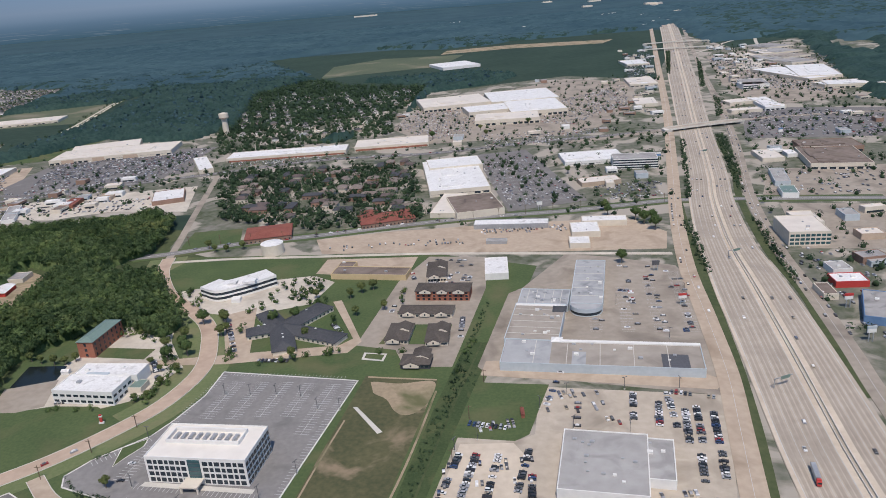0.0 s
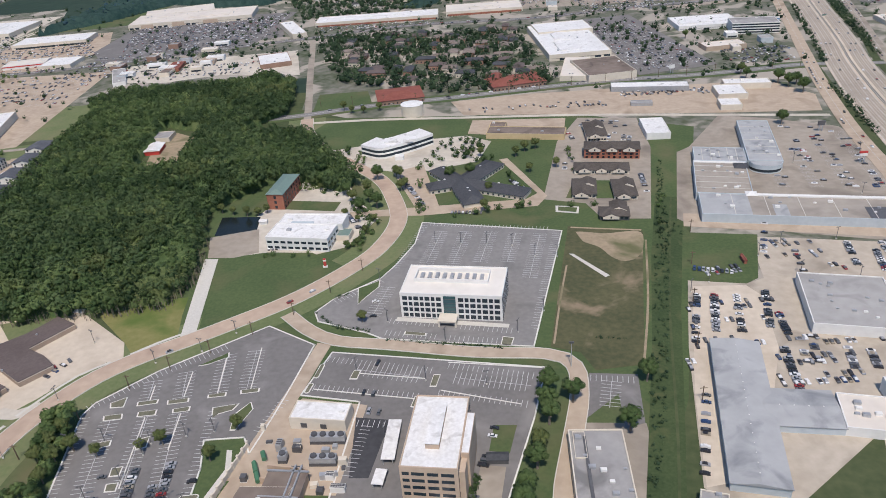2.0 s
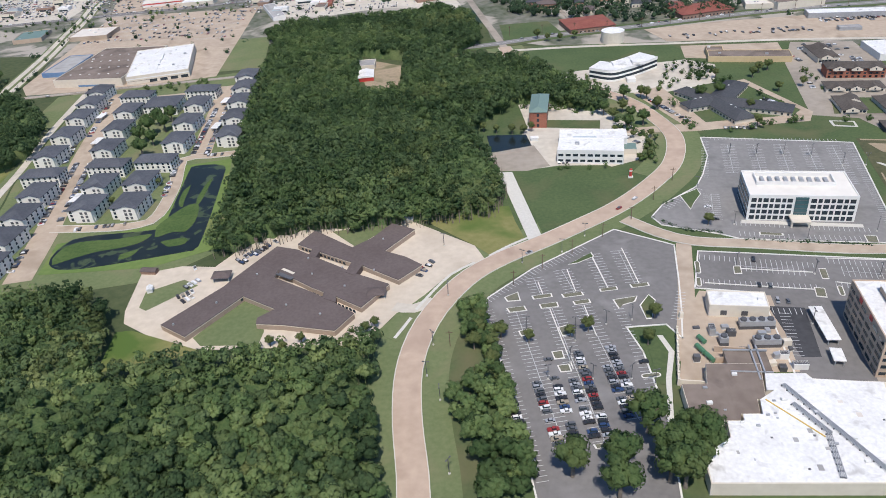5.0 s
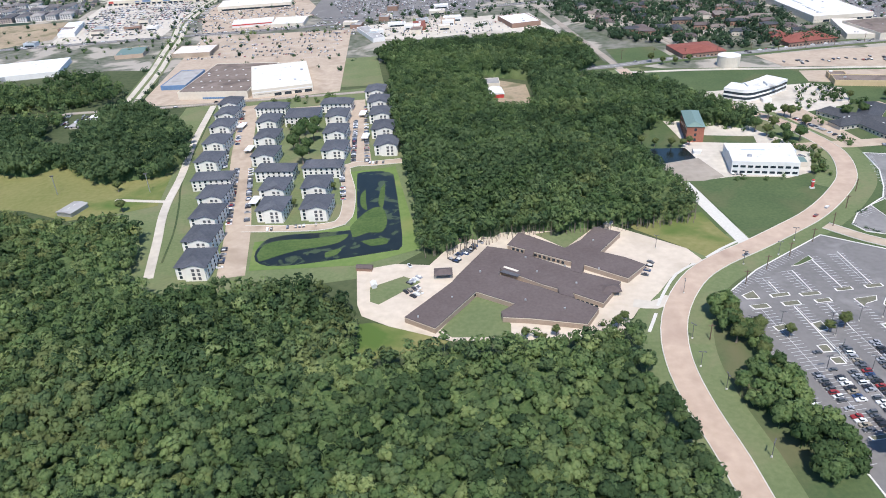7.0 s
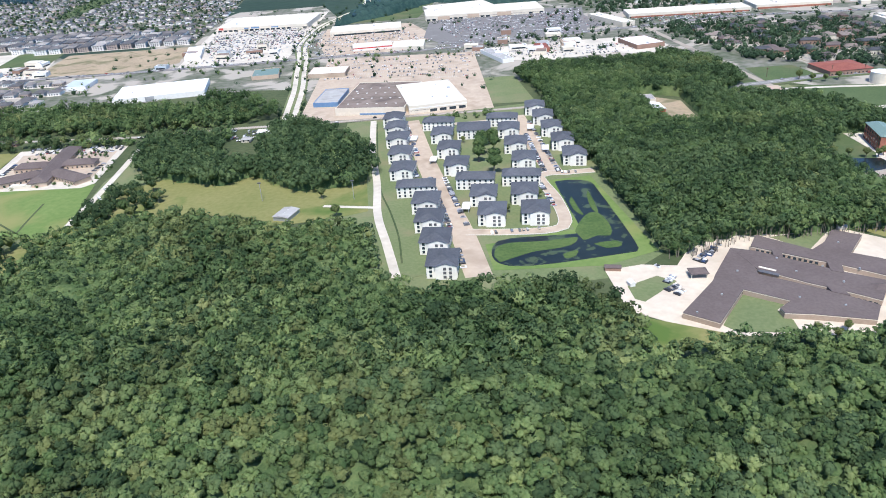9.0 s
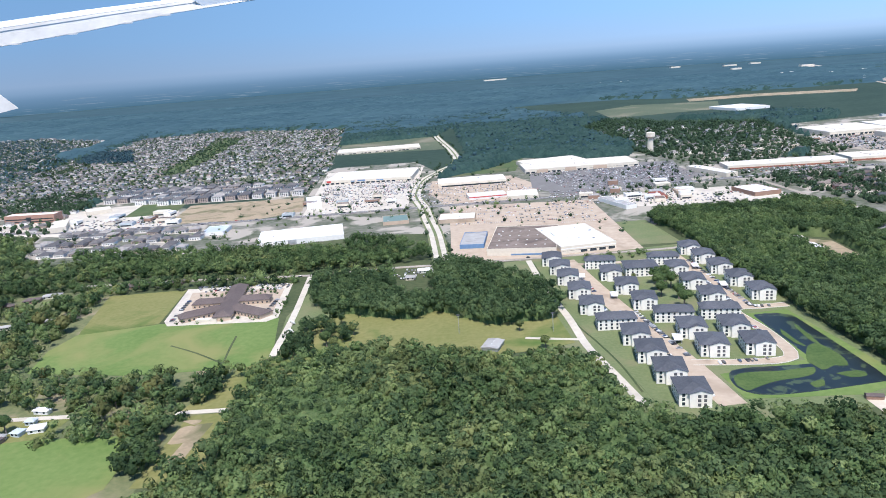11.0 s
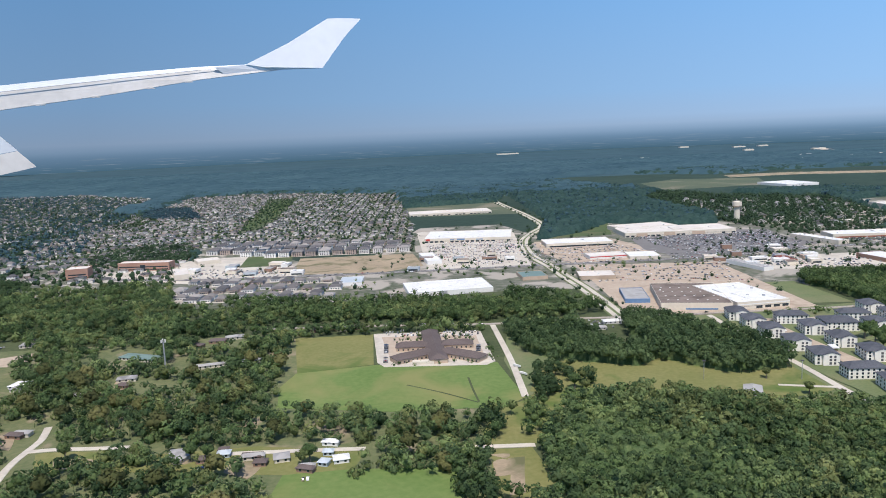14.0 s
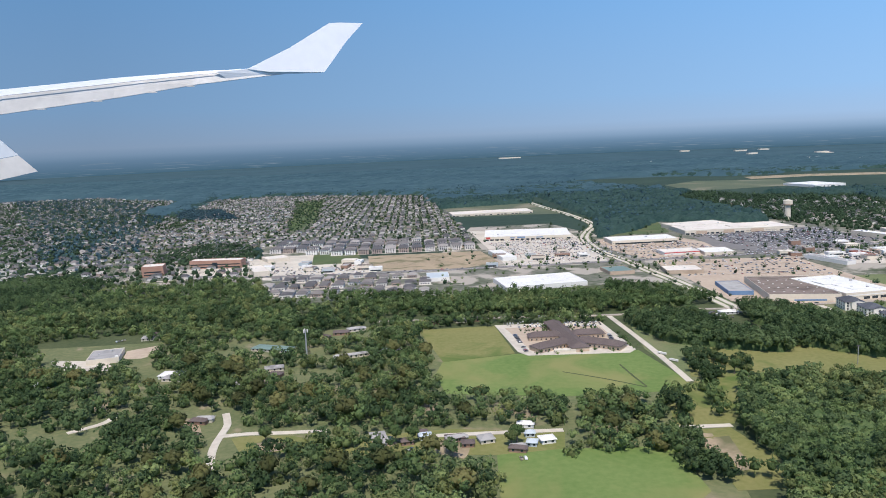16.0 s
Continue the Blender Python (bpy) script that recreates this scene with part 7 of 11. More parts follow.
for p in ((-261.4, 176.8), (-213.3, 162.5)):
    ob = thing("entrance_canopy", "brown-roofed entrance canopy on posts", "canopy", pose(p[0], p[1], 0.1))
    bm = bmesh.new()
    hip(bm, -2.5, 2.5, -1.8, 1.8, 1.8, 2.7)
    part("roof", bm, BROWN_SHINGLE, ob)
    for x in (-2.3, 2.3):
        for y in (-1.6, 1.6):
            part("post", boxed((x - 0.12, x + 0.12, y - 0.12, y + 0.12, 0, 1.8)), CREAM_WALL, ob)

# brick flats with dark roofs
FLAT_SHINGLE = mat("dark_brown_shingle", (0.070, 0.060, 0.052), (0.115, 0.10, 0.088), 0.9, 1.2, 0.1)
for q, h, wall in (([(-22.6, 306.5), (0.8, 302.0), (1.3, 311.4)], 4.6, BRICK), ([(-17.6, 326.4), (-8.4, 325.9), (-6.5, 344.7)], 3.0, CREAM_WALL), ([(-29.7, 290.2), (-7.3, 286.2), (-7.0, 294.6)], 2.0, CREAM_WALL), ([(-34.3, 266.6), (-25.1, 265.1), (-22.4, 279.7)], 2.0, CREAM_WALL), ([(-18.5, 262.5), (-9.8, 261.6), (-7.6, 277.1)], 2.0, CREAM_WALL), ([(-27.5, 246.2), (-16.9, 244.5), (-15.1, 251.9)], 2.0, DARK_SHINGLE)):
    m, w, d = frame3(*q)
    ob = wing_house("courtyard_flats", "low flats under dark brown shingle roofs with cream gables", "flats", [(m, w, d)], h, 1.4, wall, FLAT_SHINGLE, "courtyard flats")
    for f0, f1, y0, z in (((0.08, 0.30, -0.8, 0), (0.40, 0.60, -0.5, -0.2), (0.70, 0.92, -0.8, 0)) if w > 15 else ((0.1, 0.66, -1.0, 0), (0.36, 0.94, 0.46 * d, 0.75))):
        x0, x1, zb = f0 * w, f1 * w, h + z
        bm = bmesh.new()
        hip(bm, x0, x1, y0, y0 + max(0.42 * d, x1 - x0 + 0.6), zb, zb + 1.3, 0.25, True)
        part("gable", bm, FLAT_SHINGLE, ob)
        bm = bmesh.new()
        k = [[bm.verts.new(p) for p in ((x0 + 0.1, y, zb - 0.9), (x1 - 0.1, y, zb - 0.9), (x1 - 0.1, y, zb - 0.02), ((x0 + x1) / 2, y, zb + 1.12), (x0 + 0.1, y, zb - 0.02))] for y in (y0 - 0.34, y0 - 0.27)]
        for i in range(5):
            bm.faces.new((k[0][i], k[0][(i + 1) % 5], k[1][(i + 1) % 5], k[1][i]))
        bm.faces.new(k[0]), bm.faces.new(k[1][::-1])
        part("gable_front", bm, CREAM_WALL, ob, "cream boarded gable")
        part("gable_vent", boxed(((x0 + x1) / 2 - 0.3, (x0 + x1) / 2 + 0.3, y0 - 0.4, y0 - 0.3, zb - 0.5, zb + 0.3)), GLASS, ob)
    if h > 3.2:
        windows(ob, w, d, "front", [(k + 0.5) * w / 10 for k in range(10)], [0.4, 1.9, 3.3], w / 10 * 0.45, 0.8)
    else:
        windows(ob, w, d, "front", [(k + 0.5) * w / 6 for k in range(6)], [0.6], w / 6 * 0.5, 0.8)

# ---- apartment court ----
FLAT_WALL = mat("cream_white_boards", (0.70, 0.67, 0.60), (0.79, 0.76, 0.69), 0.8, 0.8, 0.1)


def apartment(m, w, d, wide=False):
    ob = thing("apartment_building", "white three-storey flats with a charcoal shingle roof", "flats", m, "apartment court")
    h = 4.7
    part("wall", boxed((0, w, 0, d, 0, h)), FLAT_WALL, ob)
    bm = bmesh.new()
    hip(bm, 0, w, 0, d, h, h + 2.0, 0.4)
    part("roof", bm, SHINGLE, ob)
    if not wide:
        bm = boxed((0.3 * w, 0.98 * w, -1.0, 0.02, 0, h))
        for y in (-1.0,):
            a, b, c = bm.verts.new((0.3 * w, y, h)), bm.verts.new((0.98 * w, y, h)), bm.verts.new((0.64 * w, y, h + 1.0))
            bm.faces.new((a, b, c))
        part("front_bay", bm, FLAT_WALL, ob, "cream gabled front bay")
        bm = bmesh.new()
        r0, r1 = (0.64 * w, -1.25, h + 1.12), (0.64 * w, 0.4 * d, h + 1.12)
        for s in (-1, 1):
            e0, e1 = (0.64 * w + s * 0.38 * w, -1.25, h - 0.02), (0.64 * w + s * 0.38 * w, 0.4 * d, h - 0.02)
            vs = [bm.verts.new(p) for p in ((r0, e0, e1, r1) if s < 0 else (e0, r0, r1, e1))]
            bm.faces.new(vs)
        part("front_gable", bm, SHINGLE, ob)
        for z in (0.5, 2.0, 3.4):
            for x, ww, mt, nm in ((0.60, 0.10, DARK_STEEL, "balcony"), (0.78, 0.09, DARK_STEEL, "balcony"), (0.14, 0.09, GLASS, "window")):
                y = -1.0 if x > 0.3 else 0.0
                key = (round(ww * w, 2), 1.0, mt.name, nm)
                if key not in PANES:
                    PANES[key] = pane(ww * w, 1.0, nm, mt)
                o = new(nm, PANES[key])
                o.parent, o.matrix_basis = ob, pose(x * w, y, z)
    else:
        windows(ob, w, d, "front", [(k + 0.5) * w / 7 for k in range(7)], [0.5, 2.0, 3.4], 0.8, 0.9)
    for face in ("right", "left"):
        windows(ob, w, d, face, [(k + 0.5) * d / 4 for k in range(4)], [0.5, 2.0, 3.4], 0.8, 0.9)
    return ob


first = apartment(pose(-345.4, 183.0, 0.1, rz=-3), 10.0, 12.0)
for x, y in ((-348.4, 200.2), (-351.0, 217.5), (-353.0, 234.7), (-364.5, 271.4), (-367.0, 293.0), (-369.8, 315.0), (-372.0, 333.0), (-374.5, 350.0), (-341.2, 274.5), (-344.7, 296.5), (-348.3, 318.5), (-327.9, 221.0), (-330.5, 239.0), (-312.0, 220.6), (-314.5, 239.0), (-311.7, 276.9), (-313.8, 298.5), (-315.6, 321.0), (-289.4, 279.7), (-292.0, 300.0), (-294.6, 320.6), (-297.0, 340.0), (-299.5, 358.0)):
    copy_thing(first, pose(x, y, 0.1, rz=-5))
second = apartment(pose(-360.0, 251.6, 0.1, rz=0), 15.5, 8.0, True)
for x, y in ((-336.0, 257.6), (-317.0, 258.8), (-353.2, 340.2), (-320.5, 341.4)):
    copy_thing(second, pose(x, y, 0.1, rz=-6))
apartment(pose(-335.5, 323.0, 0.1, rz=-2), 16.0, 14.0, True)

for x, y in [(-346.7, 293.4), (-332.4, 237.6), (-357.3, 325.3), (-295.3, 301.0), (-299.2, 333.7)]:
    canopy_roof("car_port", "small white metal car port beside flats", [(x - 1.6, y - 3.4), (x + 1.6, y - 3.7), (x - 1.0, y + 3.4)], 1.5, WHITE_ROOF)
# ---- shops ----
def shop(name, label, quad, h, wall, roof, units=4, bands=(), group="shops", seed=0):
    return flat_building(name, label, "shop", quad, h, wall, roof, units, 0.3, seed, bands, group)


ob, m, w, d = shop("warehouse_store", "huge store half under a white roof", [(-362.2, 373.0), (-330.1, 380.0), (-334.9, 431.6)], 4.2, CREAM_WALL, WHITE_ROOF, 6, (("front", 0.0, 1.0, 2.6, 3.2, WHITE_WALL),), seed=5)
ob, m, w, d = shop("warehouse_store_brown", "huge store half under a brown roof with skylights", [(-404.1, 378.0), (-364.7, 373.2), (-365.5, 431.9)], 4.0, CREAM_WALL, BROWN_ROOF, 2, (("front", 0.35, 0.8, 0.3, 1.2, BLUE_WALL),), seed=6)
for i in range(6):
    for j in range(4):
        part("skylight", boxed((w * (0.12 + 0.14 * i), w * (0.12 + 0.14 * i) + 1.0, d * (0.15 + 0.2 * j), d * (0.15 + 0.2 * j) + 0.7, 4.0, 4.2)), WHITE_WALL, ob)
shop("garden_centre", "blue-walled garden centre under a pale frame", [(-420.4, 398.3), (-405.7, 397.2), (-413.9, 430.6)], 2.4, BLUE_WALL, PALE_METAL, 0, seed=7)
shop("far_store", "long store with a white roof and coloured signs", [(-563.4, 686.0), (-476.2, 681.8), (-479.6, 740.1)], 4.0, CREAM_WALL, WHITE_ROOF, 10, (("front", 0.02, 0.07, 2.0, 3.8, RED_PAINT), ("front", 0.38, 0.47, 2.2, 3.7, BLUE_WALL), ("front", 0.3, 0.35, 2.2, 3.2, BLUE_WALL), ("front", 0.6, 0.68, 2.2, 3.2, BLUE_WALL)), seed=8)
shop("corner_shop", "white corner shop with flat roof", [(-551.4, 556.8), (-539.4, 559.7), (-544.2, 605.3)], 3.0, WHITE_WALL, WHITE_ROOF, 2)
shop("strip_shops", "long shop row with a white roof", [(-446.4, 627.9), (-384.4, 632.8), (-383.3, 663.0)], 3.5, CREAM_WALL, WHITE_ROOF, 9, (("front", 0.05, 0.95, 0.3, 1.6, GLASS),))
shop("small_shop", "pale shop with a red fascia", [(-417.2, 557.0), (-386.6, 561.3), (-384.5, 578.7)], 2.6, WHITE_WALL, CREAM_ROOF, 2, (("front", 0.0, 1.0, 1.6, 2.4, RED_PAINT),))
shop("small_shop", "pale cream shop with flat roof", [(-386.3, 549.9), (-361.5, 549.8), (-358.3, 575.3)], 2.6, CREAM_WALL, WHITE_ROOF, 2)
shop("beige_shops", "low beige shop row with flat roof", [(-437.7, 473.7), (-411.9, 473.0), (-409.4, 494.4)], 2.6, BEIGE, CREAM_ROOF, 3)
shop("mall_row", "long tan mall with arched fronts", [(-364.7, 676.9), (-254.7, 686.1), (-246.0, 730.7)], 4.2, CREAM_WALL, CREAM_ROOF, 10, (("front", 0.1, 0.2, 0.4, 3.6, TAN_WALL), ("front", 0.35, 0.45, 0.4, 3.8, TAN_WALL), ("front", 0.6, 0.72, 0.4, 3.6, TAN_WALL)))
shop("white_warehouse", "white metal warehouse beside woods", [(-555.5, 431.6), (-499.5, 443.7), (-503.2, 479.8)], 3.0, WHITE_WALL, WHITE_ROOF, 2, (("front", 0.35, 0.45, 0.0, 3.0, METAL_ROOF),))
shop("grey_shop", "small tan pavilion with green roof", [(-477.6, 478.1), (-459.2, 480.9), (-459.8, 503.3)], 2.4, TAN_WALL, GREEN_METAL, 1)
shop("school_block", "long red brick school with cream bands", [(-822.8, 572.8), (-777.0, 571.5), (-782.7, 584.1)], 7.0, PALE_BRICK, CREAM_ROOF, 5, (("front", 0.02, 0.98, 1.0, 1.9, GLASS), ("front", 0.02, 0.98, 3.3, 4.2, GLASS), ("front", 0.44, 0.54, 0.0, 5.4, GLASS)))
shop("brick_tower", "square red brick office block", [(-850.2, 538.6), (-833.5, 542.9), (-840.7, 557.4)], 8.5, PALE_BRICK, CREAM_ROOF, 2, (("front", 0.1, 0.9, 1.2, 2.2, GLASS), ("front", 0.1, 0.9, 3.4, 4.4, GLASS)))
shop("cream_hall", "cream hall with a flat roof", [(-751.3, 521.2), (-740.6, 526.2), (-749.3, 560.6)], 4.0, CREAM_WALL, CREAM_ROOF, 1)
shop("grey_clinic", "low pale clinic with flat roof", [(-759.8, 593.3), (-742.3, 604.3), (-749.9, 621.4)], 3.0, CREAM_WALL, CREAM_ROOF, 2)
shop("pale_shed", "white shed with pale blue roof", [(-610.7, 476.5), (-594.3, 477.7), (-600.7, 500.1)], 2.6, WHITE_WALL, PALE_BLUE, 0)
shop("far_depot", "far white depot with flat roof", [(10.2, 1211.4), (71.9, 1230.0), (94.6, 1315.5)], 4.0, WHITE_WALL, WHITE_ROOF, 2)
shop("north_builds", "far low pale row of buildings", [(-600.3, 941.4), (-489.5, 956.9), (-493.3, 998.0)], 3.0, CREAM_WALL, CREAM_ROOF, 6)

# seen from the start: west mall, shop rows, square store
shop("west_mall", "long mall under a pale roof", [(-355.4, 693.2), (-294.5, 711.3), (-315.7, 760.8)], 4.0, CREAM_WALL, CREAM_ROOF, 9)
shop("long_row", "long white shop row with an arcade", [(-188.7, 628.2), (-86.0, 627.1), (-90.6, 652.4)], 3.5, CREAM_WALL, WHITE_ROOF, 8, (("front", 0.02, 0.98, 0.3, 1.6, BRICK),))
shop("corner_row", "shop wing under a white roof", [(-201.3, 591.7), (-190.6, 595.9), (-195.1, 652.8)], 3.5, CREAM_WALL, WHITE_ROOF, 3)
shop("arcade_row", "cream shop row with a red arcade", [(-79.4, 633.9), (-15.5, 633.5), (-18.5, 664.9)], 3.5, CREAM_WALL, CREAM_ROOF, 7, (("front", 0.02, 0.98, 0.3, 1.8, BRICK),))
shop("square_store", "big cream store with white roof", [(-15.4, 470.5), (24.5, 472.8), (15.3, 559.2)], 4.0, CREAM_WALL, WHITE_ROOF, 12)
shop("store_loading_wing", "low cream loading wing beside a store", [(-15.5, 426.5), (-0.6, 423.0), (3.0, 466.0)], 2.8, CREAM_WALL, CREAM_ROOF, 2)
shop("store_raised_bay", "raised white bay on a store", [(-15.0, 530.0), (24.0, 533.0), (16.0, 561.5)], 4.9, CREAM_WALL, WHITE_ROOF, 0)
shop("square_store_brown", "brown-roofed end of a store", [(0.1, 418.8), (28.6, 422.7), (24.8, 458.9)], 4.0, CREAM_WALL, BROWN_ROOF, 2)
shop("row_shop", "brown brick shop with white roof", [(-208.8, 503.8), (-188.1, 509.5), (-193.0, 538.4)], 3.0, BROWN_BRICK, WHITE_ROOF, 4)
shop("row_shop_b", "pale metal roofed row of shops", [(-304.4, 485.4), (-296.5, 488.4), (-308.7, 527.0)], 2.6, WHITE_WALL, PALE_METAL, 2)
shop("row_shop_c", "small brick restaurant with red roof", [(-277.7, 513.5), (-268.7, 513.9), (-277.8, 533.9)], 2.4, BRICK, RED_TILE, 1)
shop("row_shop_d", "small tan restaurant with flat roof", [(-258.0, 528.4), (-247.7, 528.5), (-253.4, 542.4)], 2.4, TAN_WALL, BEIGE, 1)
shop("white_strip", "white-roofed strip of offices", [(82.8, 525.4), (126.6, 524.8), (126.9, 555.6)], 3.0, WHITE_WALL, WHITE_ROOF, 6)
ob, m, w, d = shop("banded_office", "white four-storey office with dark bands", [(112.8, 506.6), (142.7, 501.5), (144.0, 519.1)], 7.0, WHITE_WALL, GREY_ROOF, 2, tuple(("front", 0.0, 1.0, 0.6 + 1.7 * k, 1.5 + 1.7 * k, GLASS) for k in range(4)))
shop("brown_shop", "low beige shop with flat roof", [(83.3, 467.6), (109.4, 469.7), (110.9, 482.8)], 2.6, BEIGE, CREAM_ROOF, 2)
shop("dock_shed", "long open depot with a white roof", [(8.7, 398.5), (49.3, 391.4), (50.1, 400.5)], 2.6, STEEL, WHITE_ROOF, 0)
shop("depot", "cream depot with a white roof", [(58.7, 372.3), (73.4, 370.6), (77.8, 387.0)], 3.0, CREAM_WALL, WHITE_ROOF, 2)
shop("depot_b", "cream depot wing with white roof", [(67.5, 389.6), (91.2, 385.6), (93.5, 394.3)], 3.0, CREAM_WALL, WHITE_ROOF, 2)
shop("depot_c", "small cream depot with white roof", [(54.6, 356.6), (64.8, 355.1), (67.7, 365.9)], 2.6, CREAM_WALL, WHITE_ROOF, 0)
shop("trailer_row", "row of grey box trailers parked", [(13.6, 372.5), (24.4, 370.9), (24.8, 375.3)], 1.6, STEEL, PALE_METAL, 0)
for q, r in (([(29.2, 708.0), (90.6, 702.3), (93.4, 740.8)], CREAM_ROOF), ([(67.9, 739.2), (124.3, 739.9), (134.7, 812.9)], WHITE_ROOF), ([(-19.6, 810.7), (55.2, 821.2), (54.3, 889.2)], CREAM_ROOF), ([(54.5, 813.3), (129.0, 815.9), (132.4, 894.1)], WHITE_ROOF), ([(26.7, 758.7), (73.6, 764.9), (72.0, 804.3)], WHITE_ROOF)):
    shop("shopping_centre_block", "pale block of a shopping centre", q, 5.0 + 0.004 * abs(q[0][0]), CREAM_WALL, r, 6, group="shopping centre")
shop("school_bar", "long ochre school with a brown flat roof", [(-64.1, 339.8), (-27.5, 330.8), (-25.6, 341.0)], 2.6, OCHRE_WALL, BROWN_ROOF, 2)
shop("school_wing", "ochre school wing with a brown flat roof", [(-62.0, 350.0), (-54.0, 348.2), (-52.6, 355.0)], 2.4, OCHRE_WALL, BROWN_ROOF, 1)
ob, m, w, d = shop("white_depot", "white metal shed on a concrete lot", [(9.3, 323.6), (20.2, 322.8), (23.8, 343.6)], 3.0, WHITE_WALL, WHITE_ROOF, 0)
# grey mall
for nm, q, h, roof in (("store_front_wing", [(8.0, 239.5), (75.6, 224.0), (11.5, 257.3)], 3.2, TAN_ROOF), ("store_link", [(11.3, 257.3), (31.1, 252.0), (20.1, 288.3)], 3.3, TAN_ROOF), ("store_link_b", [(20.1, 288.3), (40.3, 283.1), (23.0, 303.4)], 3.25, METAL_ROOF), ("store_tower_wing", [(41.0, 284.0), (54.0, 280.7), (51.4, 331.7)], 3.5, METAL_ROOF)):
    ob, m, w, d = shop(nm, "old mall wing with pale blue walls and metal roof", q, h, PALE_BLUE, roof, 12, group="old mall")
    for k in range(1, 6):
        part("roof_seam", boxed((w * k / 6 - 0.12, w * k / 6 + 0.12, 0.4, d - 0.4, h, h + 0.1)) if w > d else boxed((0.4, w - 0.4, d * k / 6 - 0.12, d * k / 6 + 0.12, h, h + 0.1)), KERB, ob)
    if nm == "store_front_wing":
        part("roof_panel", boxed((0.4, 0.25 * w, 0.4, d - 0.4, h, h + 0.08)), METAL_ROOF, ob, "blue-grey metal roof panel")
        part("roof_front", boxed((0.25 * w, w, d - 1.6, d + 0.1, h, h + 0.5)), WHITE_WALL, ob)
        for a, b in ((0.36, 0.43), (0.80, 0.93)):
            part("roof_panel", boxed((a * w, b * w, 0.5, 0.55 * d, h, h + 0.09)), METAL_ROOF if a < 0.5 else DARK_STEEL, ob)
    if nm == "store_link":
        part("roof_edge", boxed((0.2, w - 0.2, d - 2.0, d - 0.2, h, h + 0.25)), WHITE_WALL, ob)
    if nm == "store_tower_wing":
        for nm2, r, z0, z1, mt in (("wall", 6.4, 0, 0.5, PALE_BLUE), ("window_band", 6.25, 0.5, 1.7, GLASS), ("wall", 6.4, 1.7, h - 0.1, PALE_BLUE), ("roof", 6.2, h - 0.1, h + 0.02, METAL_ROOF)):
            bm = bmesh.new()
            prism(bm, [(w / 2 + r * math.cos(math.radians(q)), r * 0.85 * math.sin(math.radians(q))) for q in range(180, 361, 12)], z0, z1)
            part(nm2, bm, mt, ob, "bowed end of the wing" if nm2 == "wall" else "")
for p, wd, top, mt, lb in (((36.2, 279.5), 5.0, 4.6, DARK_SHINGLE, "dark-roofed entrance porch at an old mall"), ((30.6, 253.2), 3.6, 4.2, WHITE_ROOF, "white entrance porch at an old mall")):
    ob = thing("mall_entrance", lb, "porch", pose(p[0], p[1], 0.12, rz=-13))
    bm = bmesh.new()
    hip(bm, -wd / 2, wd / 2, -wd / 2, wd / 2, 3.4, top, 0.3)
    part("roof", bm, mt, ob)
    for x in (-1, 1):
        for y in (-1, 1):
            part("pillar", boxed((x * wd * 0.45 - 0.2, x * wd * 0.45 + 0.2, y * wd * 0.45 - 0.2, y * wd * 0.45 + 0.2, 0, 3.4)), CREAM_WALL, ob)
# dealership sheds
def shed(name, label, quad, h, rise, wall, roof, group="sheds"):
    m, w, d = frame3(*quad)
    ob = thing(name, label, "shed", m, group)
    part("wall", boxed((0, w, 0, d, 0, h)), wall, ob)
    bm = bmesh.new()
    hip(bm, 0, w, 0, d, h, h + rise, 0.3, True)
    part("roof", bm, roof, ob)
    n = int(max(w, d) / 3)
    for k in range(1, n):
        part("roof_light", boxed((k * w / n - 0.1, k * w / n + 0.1, d * 0.49, d * 0.51, h + rise * 0.97, h + rise + 0.06)) if w > d else boxed((w * 0.49, w * 0.51, k * d / n - 0.6, k * d / n + 0.6, h + rise * 0.97, h + rise + 0.06)), WHITE_WALL, ob)
    return ob, w, d


shed("long_shed", "long grey metal dealership shed", [(-12.9, 166.6), (-25.2, 115.8), (-0.6, 165.3)], 2.6, 0.7, PALE_BLUE, METAL_ROOF)
shed("cross_shed", "grey metal cross shed", [(-10.0, 132.6), (6.3, 129.9), (11.0, 142.4)], 2.4, 0.6, PALE_BLUE, METAL_ROOF)
shop("lit_shed", "low shed with a pale skylit roof", [(6.3, 129.9), (17.5, 127.1), (21.4, 138.9)], 2.5, WHITE_WALL, CREAM_ROOF, 6)
shop("dealer_hall", "broad grey flat dealership hall", [(16.3, 169.5), (39.5, 163.6), (24.4, 196.1)], 3.2, WHITE_WALL, PALE_METAL, 12)
shop("dealer_annex", "grey annex of a dealership", [(39.9, 171.6), (48.1, 169.4), (45.5, 189.5)], 2.8, WHITE_WALL, PALE_METAL, 3)
shop("white_hall", "white flat hall with rooftop plant", [(20.1, 127.0), (37.8, 125.2), (42.8, 142.7)], 4.0, WHITE_WALL, WHITE_ROOF, 14)
for q in ([(-34.7, 107.0), (-29.2, 105.1), (-27.1, 112.6)], [(-27.9, 98.3), (-15.0, 98.1), (-11.9, 107.9)]):
    shop("yard_building", "low cream office with dark roof", q, 2.6, CREAM_WALL, GREY_ROOF, 3)
# long grey clinic beside the ditch
ob, m, w, d = shop("grey_clinic_block", "long low office with a pale grey roof", [(-59.4, 103.6), (-46.7, 102.7), (-39.6, 132.6)], 3.2, CREAM_WALL, GREY_ROOF, 10)
part("roof_slot", boxed((0.25 * w, 0.31 * w, 0.25 * d, 0.92 * d, 3.2, 3.6)), DARK_STEEL, ob)
shop("grey_clinic_annex", "pale head of a low office", [(-57.0, 124.5), (-54.2, 124.3), (-52.2, 132.6)], 3.4, CREAM_WALL, GREY_ROOF, 2)
